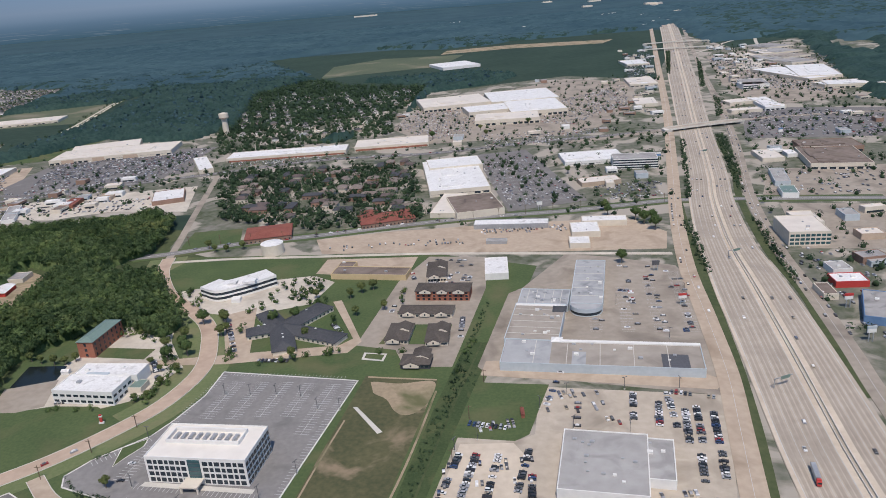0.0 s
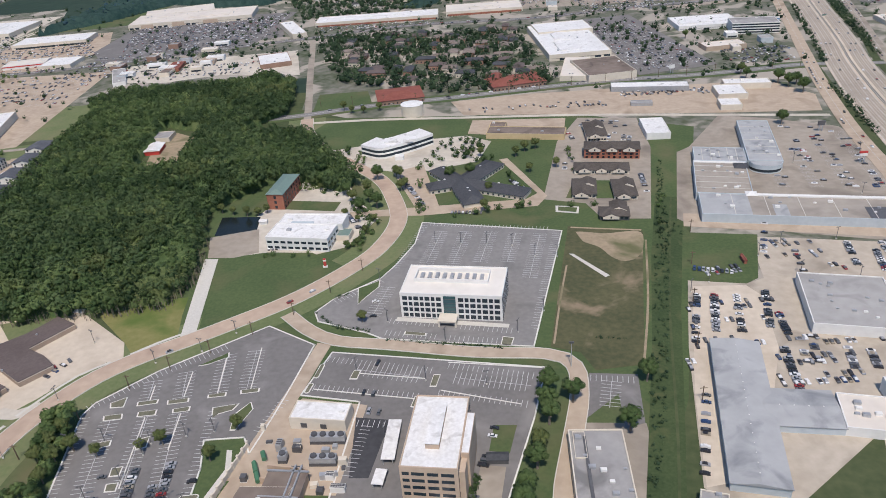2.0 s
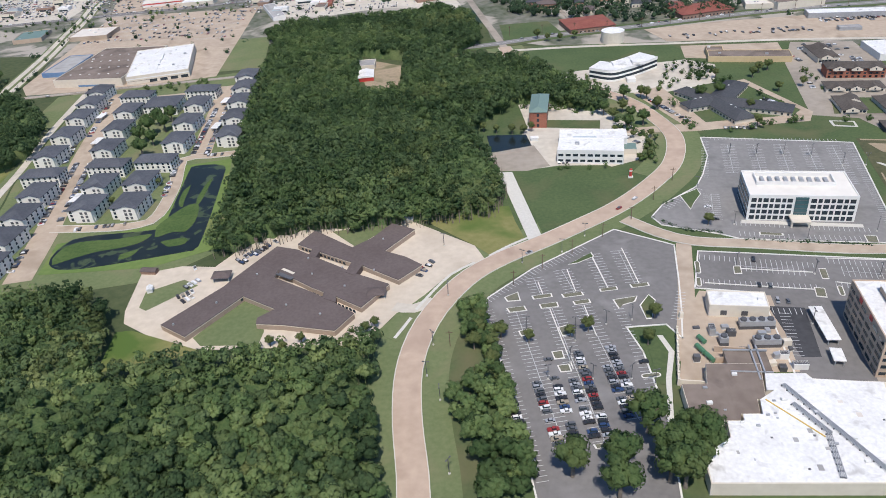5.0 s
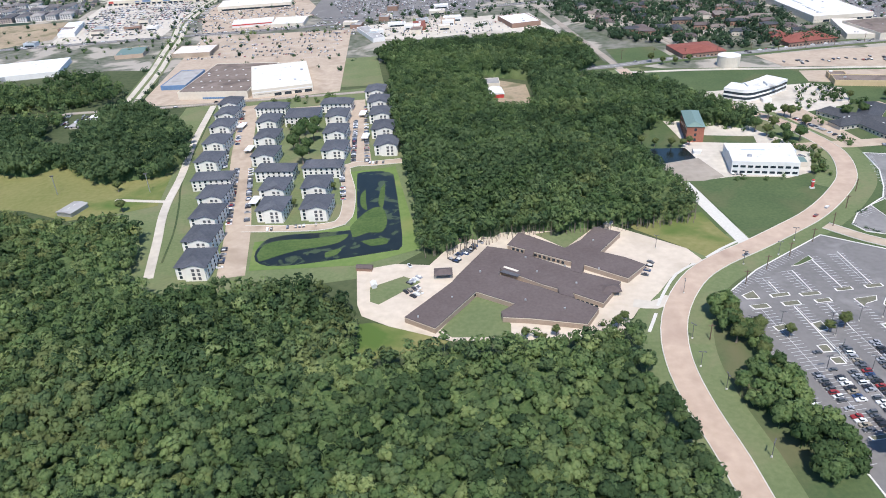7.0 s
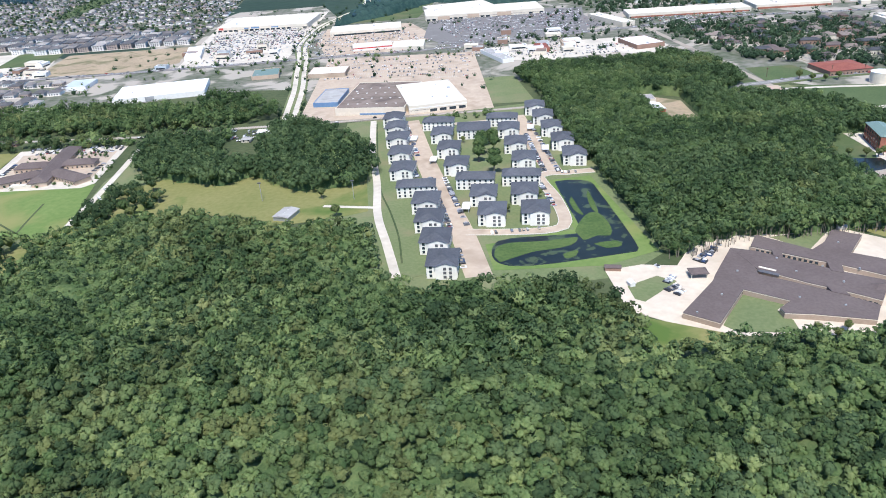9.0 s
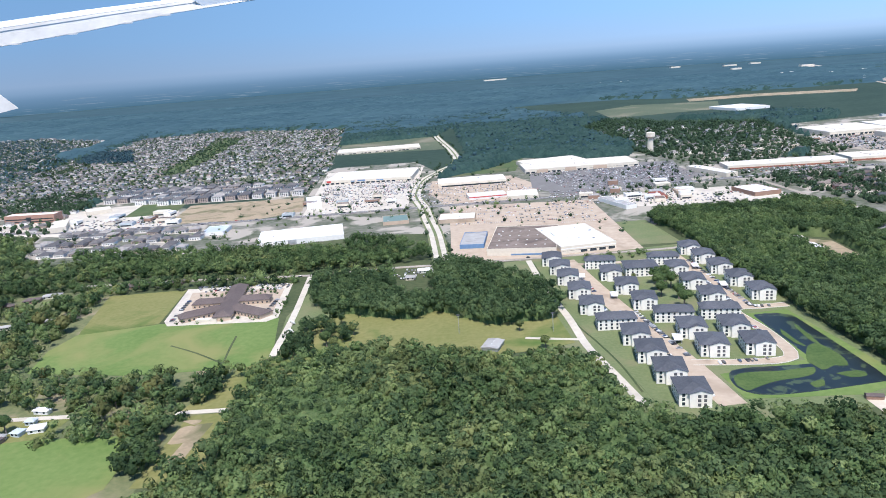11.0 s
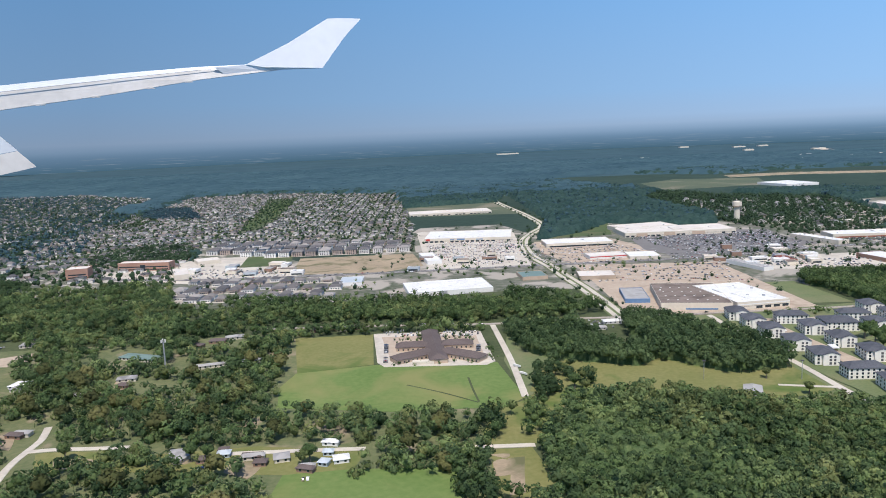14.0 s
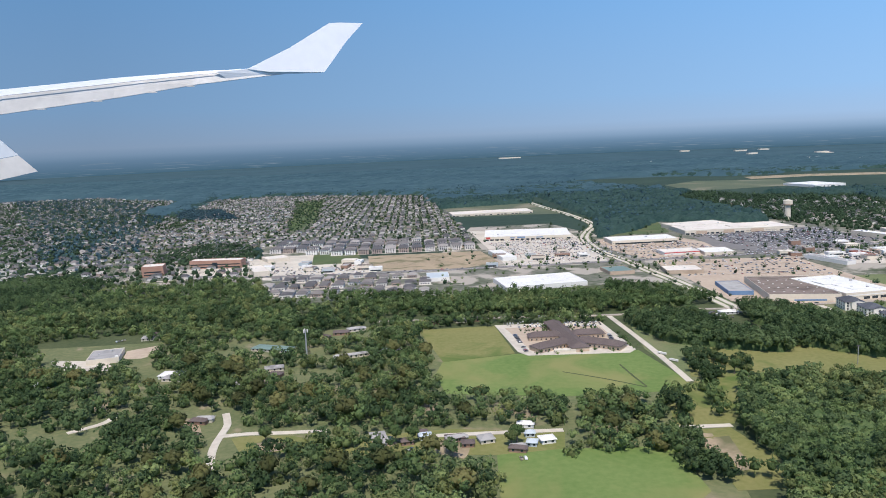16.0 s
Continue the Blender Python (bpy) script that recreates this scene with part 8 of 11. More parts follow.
# east of the freeway
ob, m, w, d = shop("glass_office", "cream four-storey office with green glass", [(155.8, 336.9), (174.4, 334.1), (185.2, 358.4)], 7.0, CREAM_WALL, CREAM_ROOF, 3, tuple(("front", 0.03 + 0.125 * k, 0.13 + 0.125 * k, 0.8 + 2.0 * j, 2.0 + 2.0 * j, TEAL_GLASS) for k in range(8) for j in range(3)))
for q, h, wl, rf, lb in (([(231.1, 467.5), (267.1, 458.4), (287.7, 502.8)], 4, CREAM_WALL, BROWN_ROOF, "cream store with a brown roof"), ([(246.6, 510.6), (286.1, 503.4), (295.7, 527.6)], 4, BROWN_BRICK, BROWN_ROOF, "brick store with a brown roof"), ([(194.2, 436.4), (202.6, 433.8), (216.8, 463.9)], 3, PALE_BLUE, PALE_METAL, "pale blue shop with metal roof"), ([(187.7, 412.6), (196.3, 410.2), (202.8, 425.8)], 3, WHITE_WALL, GREEN_METAL, "white shop with a green roof"), ([(402.7, 838.3), (445.0, 826.1), (484.2, 920.9)], 4, CREAM_WALL, WHITE_ROOF, "cream store with a white roof"), ([(397.4, 766.9), (449.2, 753.2), (465.7, 781.0)], 4, CREAM_WALL, WHITE_ROOF, "long store with a white roof"), ([(324.4, 801.9), (350.2, 795.7), (365.5, 836.0)], 5, WHITE_WALL, GREY_ROOF, "white office with dark window bands"), ([(293.5, 676.2), (310.7, 674.2), (330.7, 729.2)], 3, WHITE_WALL, WHITE_ROOF, "white metal shed beside a road"), ([(151.8, 286.4), (165.0, 284.9), (169.1, 294.2)], 2.6, RED_PAINT, WHITE_ROOF, "red restaurant with a white roof"), ([(157.4, 299.2), (165.7, 298.8), (170.3, 308.1)], 2.6, WHITE_WALL, PALE_METAL, "white shop with pale metal roof"), ([(144.8, 253.5), (159.0, 246.1), (169.5, 269.8)], 3.2, BLUE_WALL, GREY_ROOF, "blue shop with a grey roof"), ([(191.1, 337.7), (202.2, 336.7), (207.1, 345.0)], 3, TAN_WALL, CREAM_ROOF, "tan shop with a cream roof"), ([(212.2, 494.9), (226.8, 493.3), (237.8, 518.6)], 2.6, CREAM_WALL, CREAM_ROOF, "cream restaurant with a flat roof"), ([(172.8, 361.3), (185.1, 360.0), (193.2, 378.7)], 2.6, CREAM_WALL, CREAM_ROOF, "cream shop with a flat roof"), ([(467.8, 1082.5), (499.9, 1081.7), (523.1, 1140.8)], 3, CREAM_WALL, CREAM_ROOF, "far cream shop with pale roof"), ([(443.7, 992.8), (481.3, 993.4), (511.2, 1071.4)], 3, CREAM_WALL, PALE_METAL, "far cream warehouse with metal roof"), ([(270.5, 1073.8), (302.6, 1073.1), (317.2, 1129.5)], 3, CREAM_WALL, WHITE_ROOF, "far cream shop with flat roof"), ([(223.6, 880.9), (255.7, 876.9), (271.6, 934.6)], 3, CREAM_WALL, CREAM_ROOF, "far cream shop with flat roof"), ([(193.1, 743.9), (214.7, 740.4), (224.8, 778.1)], 3, CREAM_WALL, CREAM_ROOF, "far cream shop with flat roof")):
    shop("roadside_shop", lb, q, h, wl, rf, 3, group="shops along the freeway")

for q, h, rf in (([(404.2, 819.4), (442.5, 825.9), (446.6, 939.3)], 3, WHITE_ROOF), ([(450.8, 957.3), (488.8, 964.0), (467.9, 1004.6)], 3, GREY_ROOF), ([(466.8, 1013.6), (509.5, 1027.6), (485.1, 1067.0)], 3, TAN_ROOF), ([(484.7, 1076.7), (526.4, 1086.1), (505.1, 1136.9)], 3, PALE_METAL), ([(506.0, 1146.7), (548.9, 1159.2), (530.3, 1213.7)], 3, GREY_ROOF), ([(396.6, 770.7), (421.7, 773.8), (432.1, 796.3)], 3, WHITE_ROOF), ([(421.7, 773.8), (458.9, 769.4), (470.7, 791.3)], 3, WHITE_ROOF), ([(303.1, 677.8), (314.1, 679.1), (330.1, 732.7)], 3, WHITE_ROOF), ([(275.1, 712.0), (305.1, 714.6), (311.7, 733.8)], 2.6, CREAM_ROOF), ([(260.9, 671.8), (288.8, 671.1), (292.3, 682.5)], 2.6, CREAM_ROOF)):
    shop("far_warehouse", "far long flat-roofed warehouse", q, h + 0.0007 * q[0][0], CREAM_WALL, rf, 3, group="far warehouses")
shop("far_banded_office", "far white office with dark window bands", [(323.7, 799.1), (348.7, 798.1), (356.3, 818.0)], 5.0, WHITE_WALL, WHITE_ROOF, 1, (("front", 0, 1, 0.8, 1.8, GLASS), ("front", 0, 1, 3.0, 4.0, GLASS)))
slab("far_sales_lot", [(436.8, 1116.7), (494.7, 1163.8), (450.8, 988.2), (435.7, 942.9), (383.4, 954.2)], CONCRETE, 0.13, "far pale car park full of cars", category="car park")

# Far pale blocks: sheds, and long ones added in place of bare ground strips.
for p, w, d in (((10.1, 2612.6), 60, 14), ((215.7, 2057.9), 40, 30), ((533.9, 2175.1), 90, 20), ((533.6, 2014.0), 70, 20), ((520.5, 1890.3), 70, 20), ((-391.5, 4042.3), 120, 22), ((44.5, 2587.8), 60, 22), ((594.8, 4005.5), 50, 22), ((761.0, 3655.4), 60, 22), ((624.5, 3121.6), 40, 22), ((906.6, 3720.6), 50, 22), ((518.3, 2394.9), 70, 22), ((829.0, 2945.8), 50, 22), ((585.0, 2199.2), 70, 22), ((687.5, 2275.1), 60, 22), ((434.6, 2112.0), 50, 22), ((470.8, 1789.0), 50, 22)):
    shop("distant_shed", "distant pale flat-topped block in woods", (p, (p[0] + w, p[1] + 0.15 * w), (p[0], p[1] + d)), 6.0, CREAM_WALL, CREAM_ROOF, 1, group="distant sheds")

# water tank, water tower, barn, mast, gantry signs
ob = thing("water_tank", "squat white steel water tank", "water tank", pose(*(-101.0, 384.7), 0))
bm = bmesh.new()
bmesh.ops.create_cone(bm, cap_ends=True, segments=32, radius1=6.0, radius2=6.0, depth=6.0, matrix=pose(0, 0, 3))
part("shell", bm, CREAM_WALL, ob)
bm = bmesh.new()
bmesh.ops.create_cone(bm, cap_ends=True, segments=32, radius1=6.1, radius2=0.5, depth=0.8, matrix=pose(0, 0, 6.4))
part("lid", bm, WHITE_ROOF, ob)
ob = thing("water_tower", "cream water tower with a flaring tank", "water tower", pose(-225, 770, 0))
bm = bmesh.new()
for z, r1, r2, h in ((8.0, 3.3, 2.8, 16), (16.8, 2.9, 4.6, 1.6), (19.8, 4.9, 4.9, 4.4), (22.5, 4.9, 0.8, 1.0)):
    bmesh.ops.create_cone(bm, cap_ends=True, segments=20, radius1=r1, radius2=r2, depth=h, matrix=pose(0, 0, z))
part("shell", bm, CREAM_WALL, ob)
bm = bmesh.new()
bmesh.ops.create_cone(bm, cap_ends=True, segments=20, radius1=5.0, radius2=5.0, depth=0.4, matrix=pose(0, 0, 17.7))
part("band", bm, BROWN_BRICK, ob)
shed("red_barn", "small red barn with a white roof", [(-235.3, 349.3), (-227.7, 349.8), (-227.3, 361.6)], 2.2, 0.9, RED_PAINT, WHITE_ROOF)
shop("barn_house", "cream house with grey roof by a barn", [(-238.8, 367.9), (-228.3, 367.9), (-227.4, 378.4)], 2.2, CREAM_WALL, GREY_ROOF, 0)
shed("pasture_shed", "open pale metal shed in a pasture", [(-407.3, 235.6), (-401.1, 233.6), (-401.4, 243.4)], 1.8, 0.5, STEEL, PALE_METAL)
ob = thing("cell_mast", "tall grey lattice mast with antennas", "mast", pose(-658.5, 287, 0))
bm = bmesh.new()
bmesh.ops.create_cone(bm, cap_ends=True, segments=8, radius1=0.45, radius2=0.3, depth=15, matrix=pose(0, 0, 7.5))
part("pole", bm, STEEL, ob)
for a in range(3):
    part("antenna", boxed((math.cos(a * 2.1) * 1.0 - 0.25, math.cos(a * 2.1) * 1.0 + 0.25, math.sin(a * 2.1) * 1.0 - 0.25, math.sin(a * 2.1) * 1.0 + 0.25, 13.8, 15.4)), WHITE_WALL, ob)
for p in ((-377.9, 253.3), (-416.6, 256.2), (-51.9, 161.4)):
    ob = thing("light_mast", "thin steel flood light mast", "mast", pose(p[0], p[1], 0.1), "light masts")
    part("pole", boxed((-0.1, 0.1, -0.1, 0.1, 0, 8)), STEEL, ob)
    part("lamp_bar", boxed((-0.7, 0.7, -0.15, 0.15, 7.8, 8.3)), DARK_STEEL, ob)
# medical building in its ring drive
slab("medical_lot", [(-567.0, 342.7), (-509.2, 343.6), (-502.4, 288.6), (-506.4, 283.3), (-553.7, 283.6), (-558.0, 290.6)], CONCRETE, 0.14, "pale concrete ring drive", category="drive")
slab("medical_lawn", [(-561.7, 335.5), (-511.5, 335.2), (-506.8, 293.3), (-551.4, 291.6)], BEIGE, 0.18, "beige parking round a clinic", category="car park")
forest("clinic_shrubs", "small trees and shrubs round a clinic", np.concatenate([scatter(q, 2.6, rng, keep=0.6) for q in ([(-556.2, 328.4), (-512.9, 333.0), (-512.0, 326.2), (-554.5, 321.6)], [(-553.9, 288.2), (-511.3, 289.9), (-511.8, 285.4), (-552.5, 284.5)], [(-508.7, 330.3), (-505.5, 324.4), (-500.9, 289.0), (-505.0, 287.5)])]), (1.2, 2.4), (1.2, 2.4), rng, 5, 40)
medical = wing_house("medical_building", "brown-roofed clinic with spreading gabled wings", "clinic", [axis_wing(*q) for q in [((-532.6, 301.2), (-550.0, 289.6), 8.0), ((-534.3, 312.4), (-551.2, 311.2), 7.0), ((-529.2, 313.6), (-513.0, 314.4), 7.0), ((-527.7, 302.4), (-508.1, 289.7), 8.0), ((-536.4, 338.8), (-528.6, 287.2), 8.5)]], 2.2, 2.0, TAN_WALL, BROWN_SHINGLE)
m, w, d = axis_wing((-541.0, 287.2), (-531.0, 287.6), 3.0)
porch = part("porch", boxed((0, w, 0, d, 0, 1.6)), CREAM_WALL, medical, "cream porch of a clinic")
porch.matrix_basis = medical.matrix_basis.inverted() @ m

# ---- cottages and yards ----
for k, (p, w, d, mt) in enumerate((((-613.9, 184.7), 5, 7, "grey"), ((-577.8, 183.3), 6, 6, "grey"), ((-557.7, 182.0), 6, 5, "white"), ((-589.5, 185.4), 9, 2.5, "white"), ((-599.4, 190.9), 4, 4, "white"), ((-568.2, 177.3), 6, 3, "grey"), ((-562.7, 188.4), 4, 3, "blue"), ((-684.3, 209.9), 8, 4, "grey"), ((-721.4, 264.7), 12, 9, "white"), ((-718.3, 261.0), 13, 7, "white"), ((-686.1, 208.7), 8, 4, "white"), ((-670.9, 262.8), 7, 5, "brown"), ((-691.9, 253.3), 17, 2.5, "white"), ((-661.8, 325.5), 8, 5, "white"), ((-646.8, 337.4), 12, 5, "grey"), ((-615.0, 187.9), 6, 6, "grey"), ((-604.4, 183.8), 5, 4, "white"), ((-598.7, 188.0), 5, 4, "blue"), ((-589.7, 185.7), 8, 4, "brown"), ((-584.2, 181.1), 5, 4, "brown"), ((-761.5, 341.8), 9, 5, "brown"), ((-589.7, 350.6), 10, 6, "white"), ((-605.4, 349.8), 10, 6, "brown"), ((-564.9, 197.0), 7, 3, "white"), ((-562.9, 180.9), 4, 4, "blue"), ((-569.0, 177.0), 7, 3, "brown"), ((-691.1, 306.4), 26, 9, "green"), ((-645.3, 286.1), 40, 2.2, "white"), ((-674.0, 269.9), 10, 6, "grey"), ((-773.1, 255.6), 9, 7, "white"), ((-759.2, 332.4), 14, 8, "grey"), ((-653.9, 331.2), 10, 7, "white"), ((-441.7, 349.6), 12, 6, "white"), ((-447.2, 337.7), 6, 5, "grey"), ((-582.1, 352.7), 9, 7, "white"), ((-595.4, 354.5), 12, 6, "brown"))):
    mt = "grey" if mt == "white" and k % 3 == 0 else "brown" if mt == "white" and k % 3 == 1 else mt
    wallm, roofm = {"grey": (CREAM_WALL, GREY_ROOF), "white": (WHITE_WALL, WHITE_ROOF), "brown": (BROWN_BRICK, BROWN_SHINGLE), "green": (CREAM_WALL, GREEN_METAL), "blue": (PALE_BLUE, PALE_BLUE)}[mt]
    w, d = w * 0.82, d * 0.82
    ob = wing_house("cottage", "single-storey house with a %s roof among trees" % mt, "house", [(pose(p[0], p[1], 0.05, rz=(k * 37) % 40 - 20), w, d)], 1.5, 0.9, wallm, roofm, "houses among trees")

shop("yard_hall", "low grey-roofed hall by a pale lot", [(-767.2, 289.4), (-752.9, 293.7), (-758.3, 311.5)], 2.4, CREAM_WALL, GREY_ROOF, 3)

# condo village with red tile and shingle roofs
rnd = random.Random(12)
for x, y in scatter([(-170.4, 538.0), (-143.9, 572.5), (-26.3, 571.4), (-22.8, 429.8), (-56.5, 427.2), (-95.3, 437.0), (-153.0, 445.8)], 16.0, np.random.default_rng(5), keep=0.8):
    w, d = rnd.uniform(8, 13), rnd.uniform(5, 8)
    wing_house("condo", "two-storey brick condominium with brown shingles", "flats", [(pose(x, y, 0.05, rz=rnd.choice((-8, 82))), w, d)], 2.9, 1.3, rnd.choice((PALE_BRICK, BROWN_BRICK, CREAM_WALL)), rnd.choice((FADED_SHINGLE, BROWN_SHINGLE, DARK_SHINGLE)), "condominiums")
for q in ([(-120.6, 402.8), (-94.8, 406.5), (-100.3, 428.9)], [(-55.1, 414.3), (-24.1, 420.6), (-26.1, 440.8)], [(-55.9, 423.2), (-47.5, 423.3), (-52.3, 443.0)]):
    m, w, d = frame3(*q)
    wing_house("tiled_flats", "flats under red clay tile roofs", "flats", [(m, w, d)], 2.8, 1.6, BROWN_BRICK, RED_TILE, "red-tiled flats")

# small shops and yards along the freeway's east side
rnd = random.Random(21)
KINDS = ((CREAM_WALL, CREAM_ROOF, "cream shop with a flat pale roof"), (WHITE_WALL, WHITE_ROOF, "white shop with a white roof"), (BROWN_BRICK, GREY_ROOF, "brick shop with a grey roof"), (CREAM_WALL, BROWN_ROOF, "cream shop with a brown roof"), (PALE_BLUE, PALE_METAL, "pale blue metal shop"))
for poly, gap, keep in (([(228.1, 550.6), (257.6, 549.9), (233.9, 483.6), (204.7, 477.2)], 16, 0.6), ([(441.9, 1247.8), (540.4, 1270.6), (435.7, 942.9), (315.2, 801.2)], 24, 0.6), ([(187.9, 402.0), (231.0, 384.6), (213.1, 354.5), (175.0, 329.7)], 22, 0.5), ([(165.5, 331.9), (191.6, 318.3), (136.8, 226.0), (143.9, 270.9)], 18, 0.55), ([(99.8, 528.9), (143.6, 497.2), (130.5, 442.6), (86.5, 448.8)], 16, 0.5), ([(320.9, 1304.7), (372.7, 1315.1), (213.2, 735.1), (185.8, 748.7)], 22, 0.7), ([(37.1, 674.0), (114.0, 698.9), (124.8, 625.3), (41.5, 610.1)], 26, 0.4), ([(399.1, 752.7), (436.6, 731.1), (325.9, 544.5), (302.4, 554.0)], 24, 0.5), ([(-304.4, 537.7), (-239.1, 542.2), (-222.0, 507.9), (-275.5, 495.1)], 15, 0.5), ([(-758.8, 568.1), (-672.6, 577.5), (-652.7, 523.1), (-738.6, 520.5)], 16, 0.5), ([(-348.6, 556.9), (-236.9, 565.1), (-262.3, 504.0), (-326.9, 494.1)], 20, 0.45), ([(-535.8, 590.8), (-476.4, 598.3), (-473.1, 549.0), (-530.8, 548.0)], 18, 0.5), ([(-591.8, 566.1), (-554.7, 580.4), (-550.1, 531.8), (-586.0, 529.2)], 14, 0.5), ([(-124.3, 777.7), (-33.8, 802.4), (-83.2, 710.4), (-163.1, 690.3)], 22, 0.6), ([(-73.9, 639.0), (35.5, 653.4), (35.9, 621.4), (-66.5, 605.4)], 20, 0.5), ([(91.3, 985.6), (170.0, 1009.2), (230.0, 945.8), (220.3, 856.0), (158.4, 944.7)], 30, 0.5), ([(153.0, 729.4), (210.7, 736.4), (185.7, 639.0), (136.3, 633.3)], 20, 0.5), ([(-340.5, 600.6), (-212.9, 609.8), (-204.0, 587.8), (-320.9, 570.6)], 18, 0.4)):
    for x, y in scatter(poly, gap, np.random.default_rng(int(gap) + len(bpy.data.objects)), keep=keep):
        wl, rf, lb = rnd.choice(KINDS)
        w, d = rnd.uniform(7, 13), rnd.uniform(5, 9)
        a = radians(rnd.choice((-6, 4, 84)))
        flat_building("roadside_shop", lb, "shop", ((x, y), (x + w * math.cos(a), y + w * math.sin(a)), (x - d * math.sin(a), y + d * math.cos(a))), rnd.uniform(2.3, 3.4), wl, rf, 1, 0.25, 0, (("front", 0.1, 0.9, 0.2, 1.3, GLASS),), "shops along the freeway")

# yard clutter by the chillers
for p in [(-123.8, 137.8), (-122.6, 135.1), (-116.2, 133.8), (-113.8, 135.1), (-113.3, 126.3), (-115.5, 125.5), (-111.7, 129.8), (-123.4, 126.3), (-127.0, 135.5), (-124.4, 143.6), (-110.8, 128.1), (-117.4, 123.2), (-130.7, 138.5), (-134.2, 126.3), (-132.9, 143.3)]:
    w, d, h = rnd.uniform(0.8, 2.2), rnd.uniform(0.7, 1.4), rnd.uniform(0.6, 1.8)
    ob = thing("plant_unit", "grey steel plant unit in a service yard", "plant unit", pose(p[0], p[1], 0.16, rz=rnd.uniform(-8, 8)), "yard plant")
    part("casing", boxed((0, w, 0, d, 0.15, h)), rnd.choice((STEEL, DARK_STEEL, CREAM_WALL)), ob)
    part("plinth", boxed((-0.1, w + 0.1, -0.1, d + 0.1, 0, 0.15)), KERB, ob)

# ---- subdivision: rows of like houses ----
def housing(name, label, poly, dx, dy, rz, rng, keep=0.95, size=(6.0, 7.5), h=2.2, holes=(), rows=0, roofs=None):
    c, s = math.cos(radians(rz)), math.sin(radians(rz))
    p = np.array([(x * c + y * s, -x * s + y * c) for x, y in poly])
    V, F, n, W, G_, k, S_, O_ = [], [], 0, [], [], 0, [], []
    for j, y in enumerate(np.arange(p[:, 1].min(), p[:, 1].max(), dy)):
        for x in np.arange(p[:, 0].min(), p[:, 0].max(), dx):
            yy = y + (2.2 if j % 2 else -2.2)
            wx, wy = x * c - yy * s, x * s + yy * c
            if rng.uniform() > keep or not inside(np.array([wx]), np.array([wy]), poly)[0]:
                continue
            if any(inside(np.array([wx]), np.array([wy]), q)[0] for q in holes):
                continue
            w, d, r = rng.uniform(*size) * 0.5, rng.uniform(*size) * 0.5, rng.uniform(1.1, 1.9)
            base = [(-w, -d), (w, -d), (w, d), (-w, d)]
            at = lambda a, b, z: (wx + a * c - b * s, wy + a * s + b * c, z)
            W += [at(a, b, 0) for a, b in base] + [at(a, b, h) for a, b in base]
            G_ += [(k + i, k + (i + 1) % 4, k + 4 + (i + 1) % 4, k + 4 + i) for i in range(4)]
            k += 8
            e = 1 if j % 2 else -1
            b0, b1 = -e * (dy * 0.5 - 2.2 - 1.3), -e * (dy * 0.5 - 2.2 + 1.3)
            S_ += [at(-dx / 2, min(b0, b1), 0.16), at(dx / 2, min(b0, b1), 0.16), at(dx / 2, max(b0, b1), 0.16), at(-dx / 2, max(b0, b1), 0.16)]
            S_ += [at(0.2, min(0, b0), 0.2), at(1.8, min(0, b0), 0.2), at(1.8, max(0, b0), 0.2), at(0.2, max(0, b0), 0.2)]
            for i in range(rows):
                z = 0.5 + i * (h - 0.3) / rows
                for a in (-0.75, -0.35, 0.05, 0.5):
                    O_ += [at(a * w, -d - 0.04, z), at(a * w + 0.9, -d - 0.04, z), at(a * w + 0.9, -d - 0.04, z + 0.85), at(a * w, -d - 0.04, z + 0.85)]
            o = 0.3
            V += [at(-w - o, -d - o, h), at(w + o, -d - o, h), at(w + o, d + o, h), at(-w - o, d + o, h), at(-w * 0.35, 0, h + r), at(w * 0.35, 0, h + r)]
            F += [(n, n + 1, n + 5, n + 4), (n + 2, n + 3, n + 4, n + 5)]
            F += [(n + 1, n + 2, n + 5, n + 5)[:3], (n + 3, n, n + 4)]
            n += 6
    ob = tagged(soup(name, V, F, roofs or HOUSE_ROOFS), label, "houses", kind="stuff")
    if rows:
        soup("window_rows", O_, [(4 * i, 4 * i + 1, 4 * i + 2, 4 * i + 3) for i in range(len(O_) // 4)], GLASS, ob)
    soup("house_walls", W, G_, HOUSE_WALLS, ob)
    soup("street", S_, [(4 * i, 4 * i + 1, 4 * i + 2, 4 * i + 3) for i in range(len(S_) // 4)], CONCRETE, ob)


slab("suburb_ground", SUBDIVISION, SUBURB, 0.06, "streets and yards of a suburb", category="suburb")
housing("suburb_houses", "dense rows of brown-roofed suburban houses", SUBDIVISION, 10.2, 18.0, 4, rng, 0.88, (5.0, 7.0), 1.9, [[(-796.7, 811.7), (-906.0, 1347.2), (-850.5, 1345.5), (-822.1, 1177.0), (-788.2, 973.5), (-775.3, 830.8)], [(-1027.6, 954.0), (-993.1, 1038.1), (-960.6, 958.1), (-979.5, 891.7)], [(-648.6, 649.0), (-788.9, 1450.3), (-783.7, 1447.5), (-645.1, 648.1)], [(-603.1, 638.1), (-725.0, 1416.0), (-718.8, 1412.7), (-599.2, 637.1)]])
forest("suburb_street_trees", "small dark trees between suburban houses", scatter(SUBDIVISION, 6.6, rng, keep=0.7), (3.0, 5.6), (2.6, 5.0), rng, 4, 9, material=DARK_LEAVES)
forest("west_suburb_wood", "closed dark trees over most of a far suburb", scatter([(-1686.3, 1714.5), (-1481.5, 1656.9), (-1183.3, 1361.3), (-1052.1, 1084.3), (-985.0, 838.2), (-920.0, 690.0), (-968.8, 602.4)], 9.5, rng, keep=0.62), (6.5, 10.5), (4.5, 7.0), rng, 4, 14, material=HAZED_LEAVES)
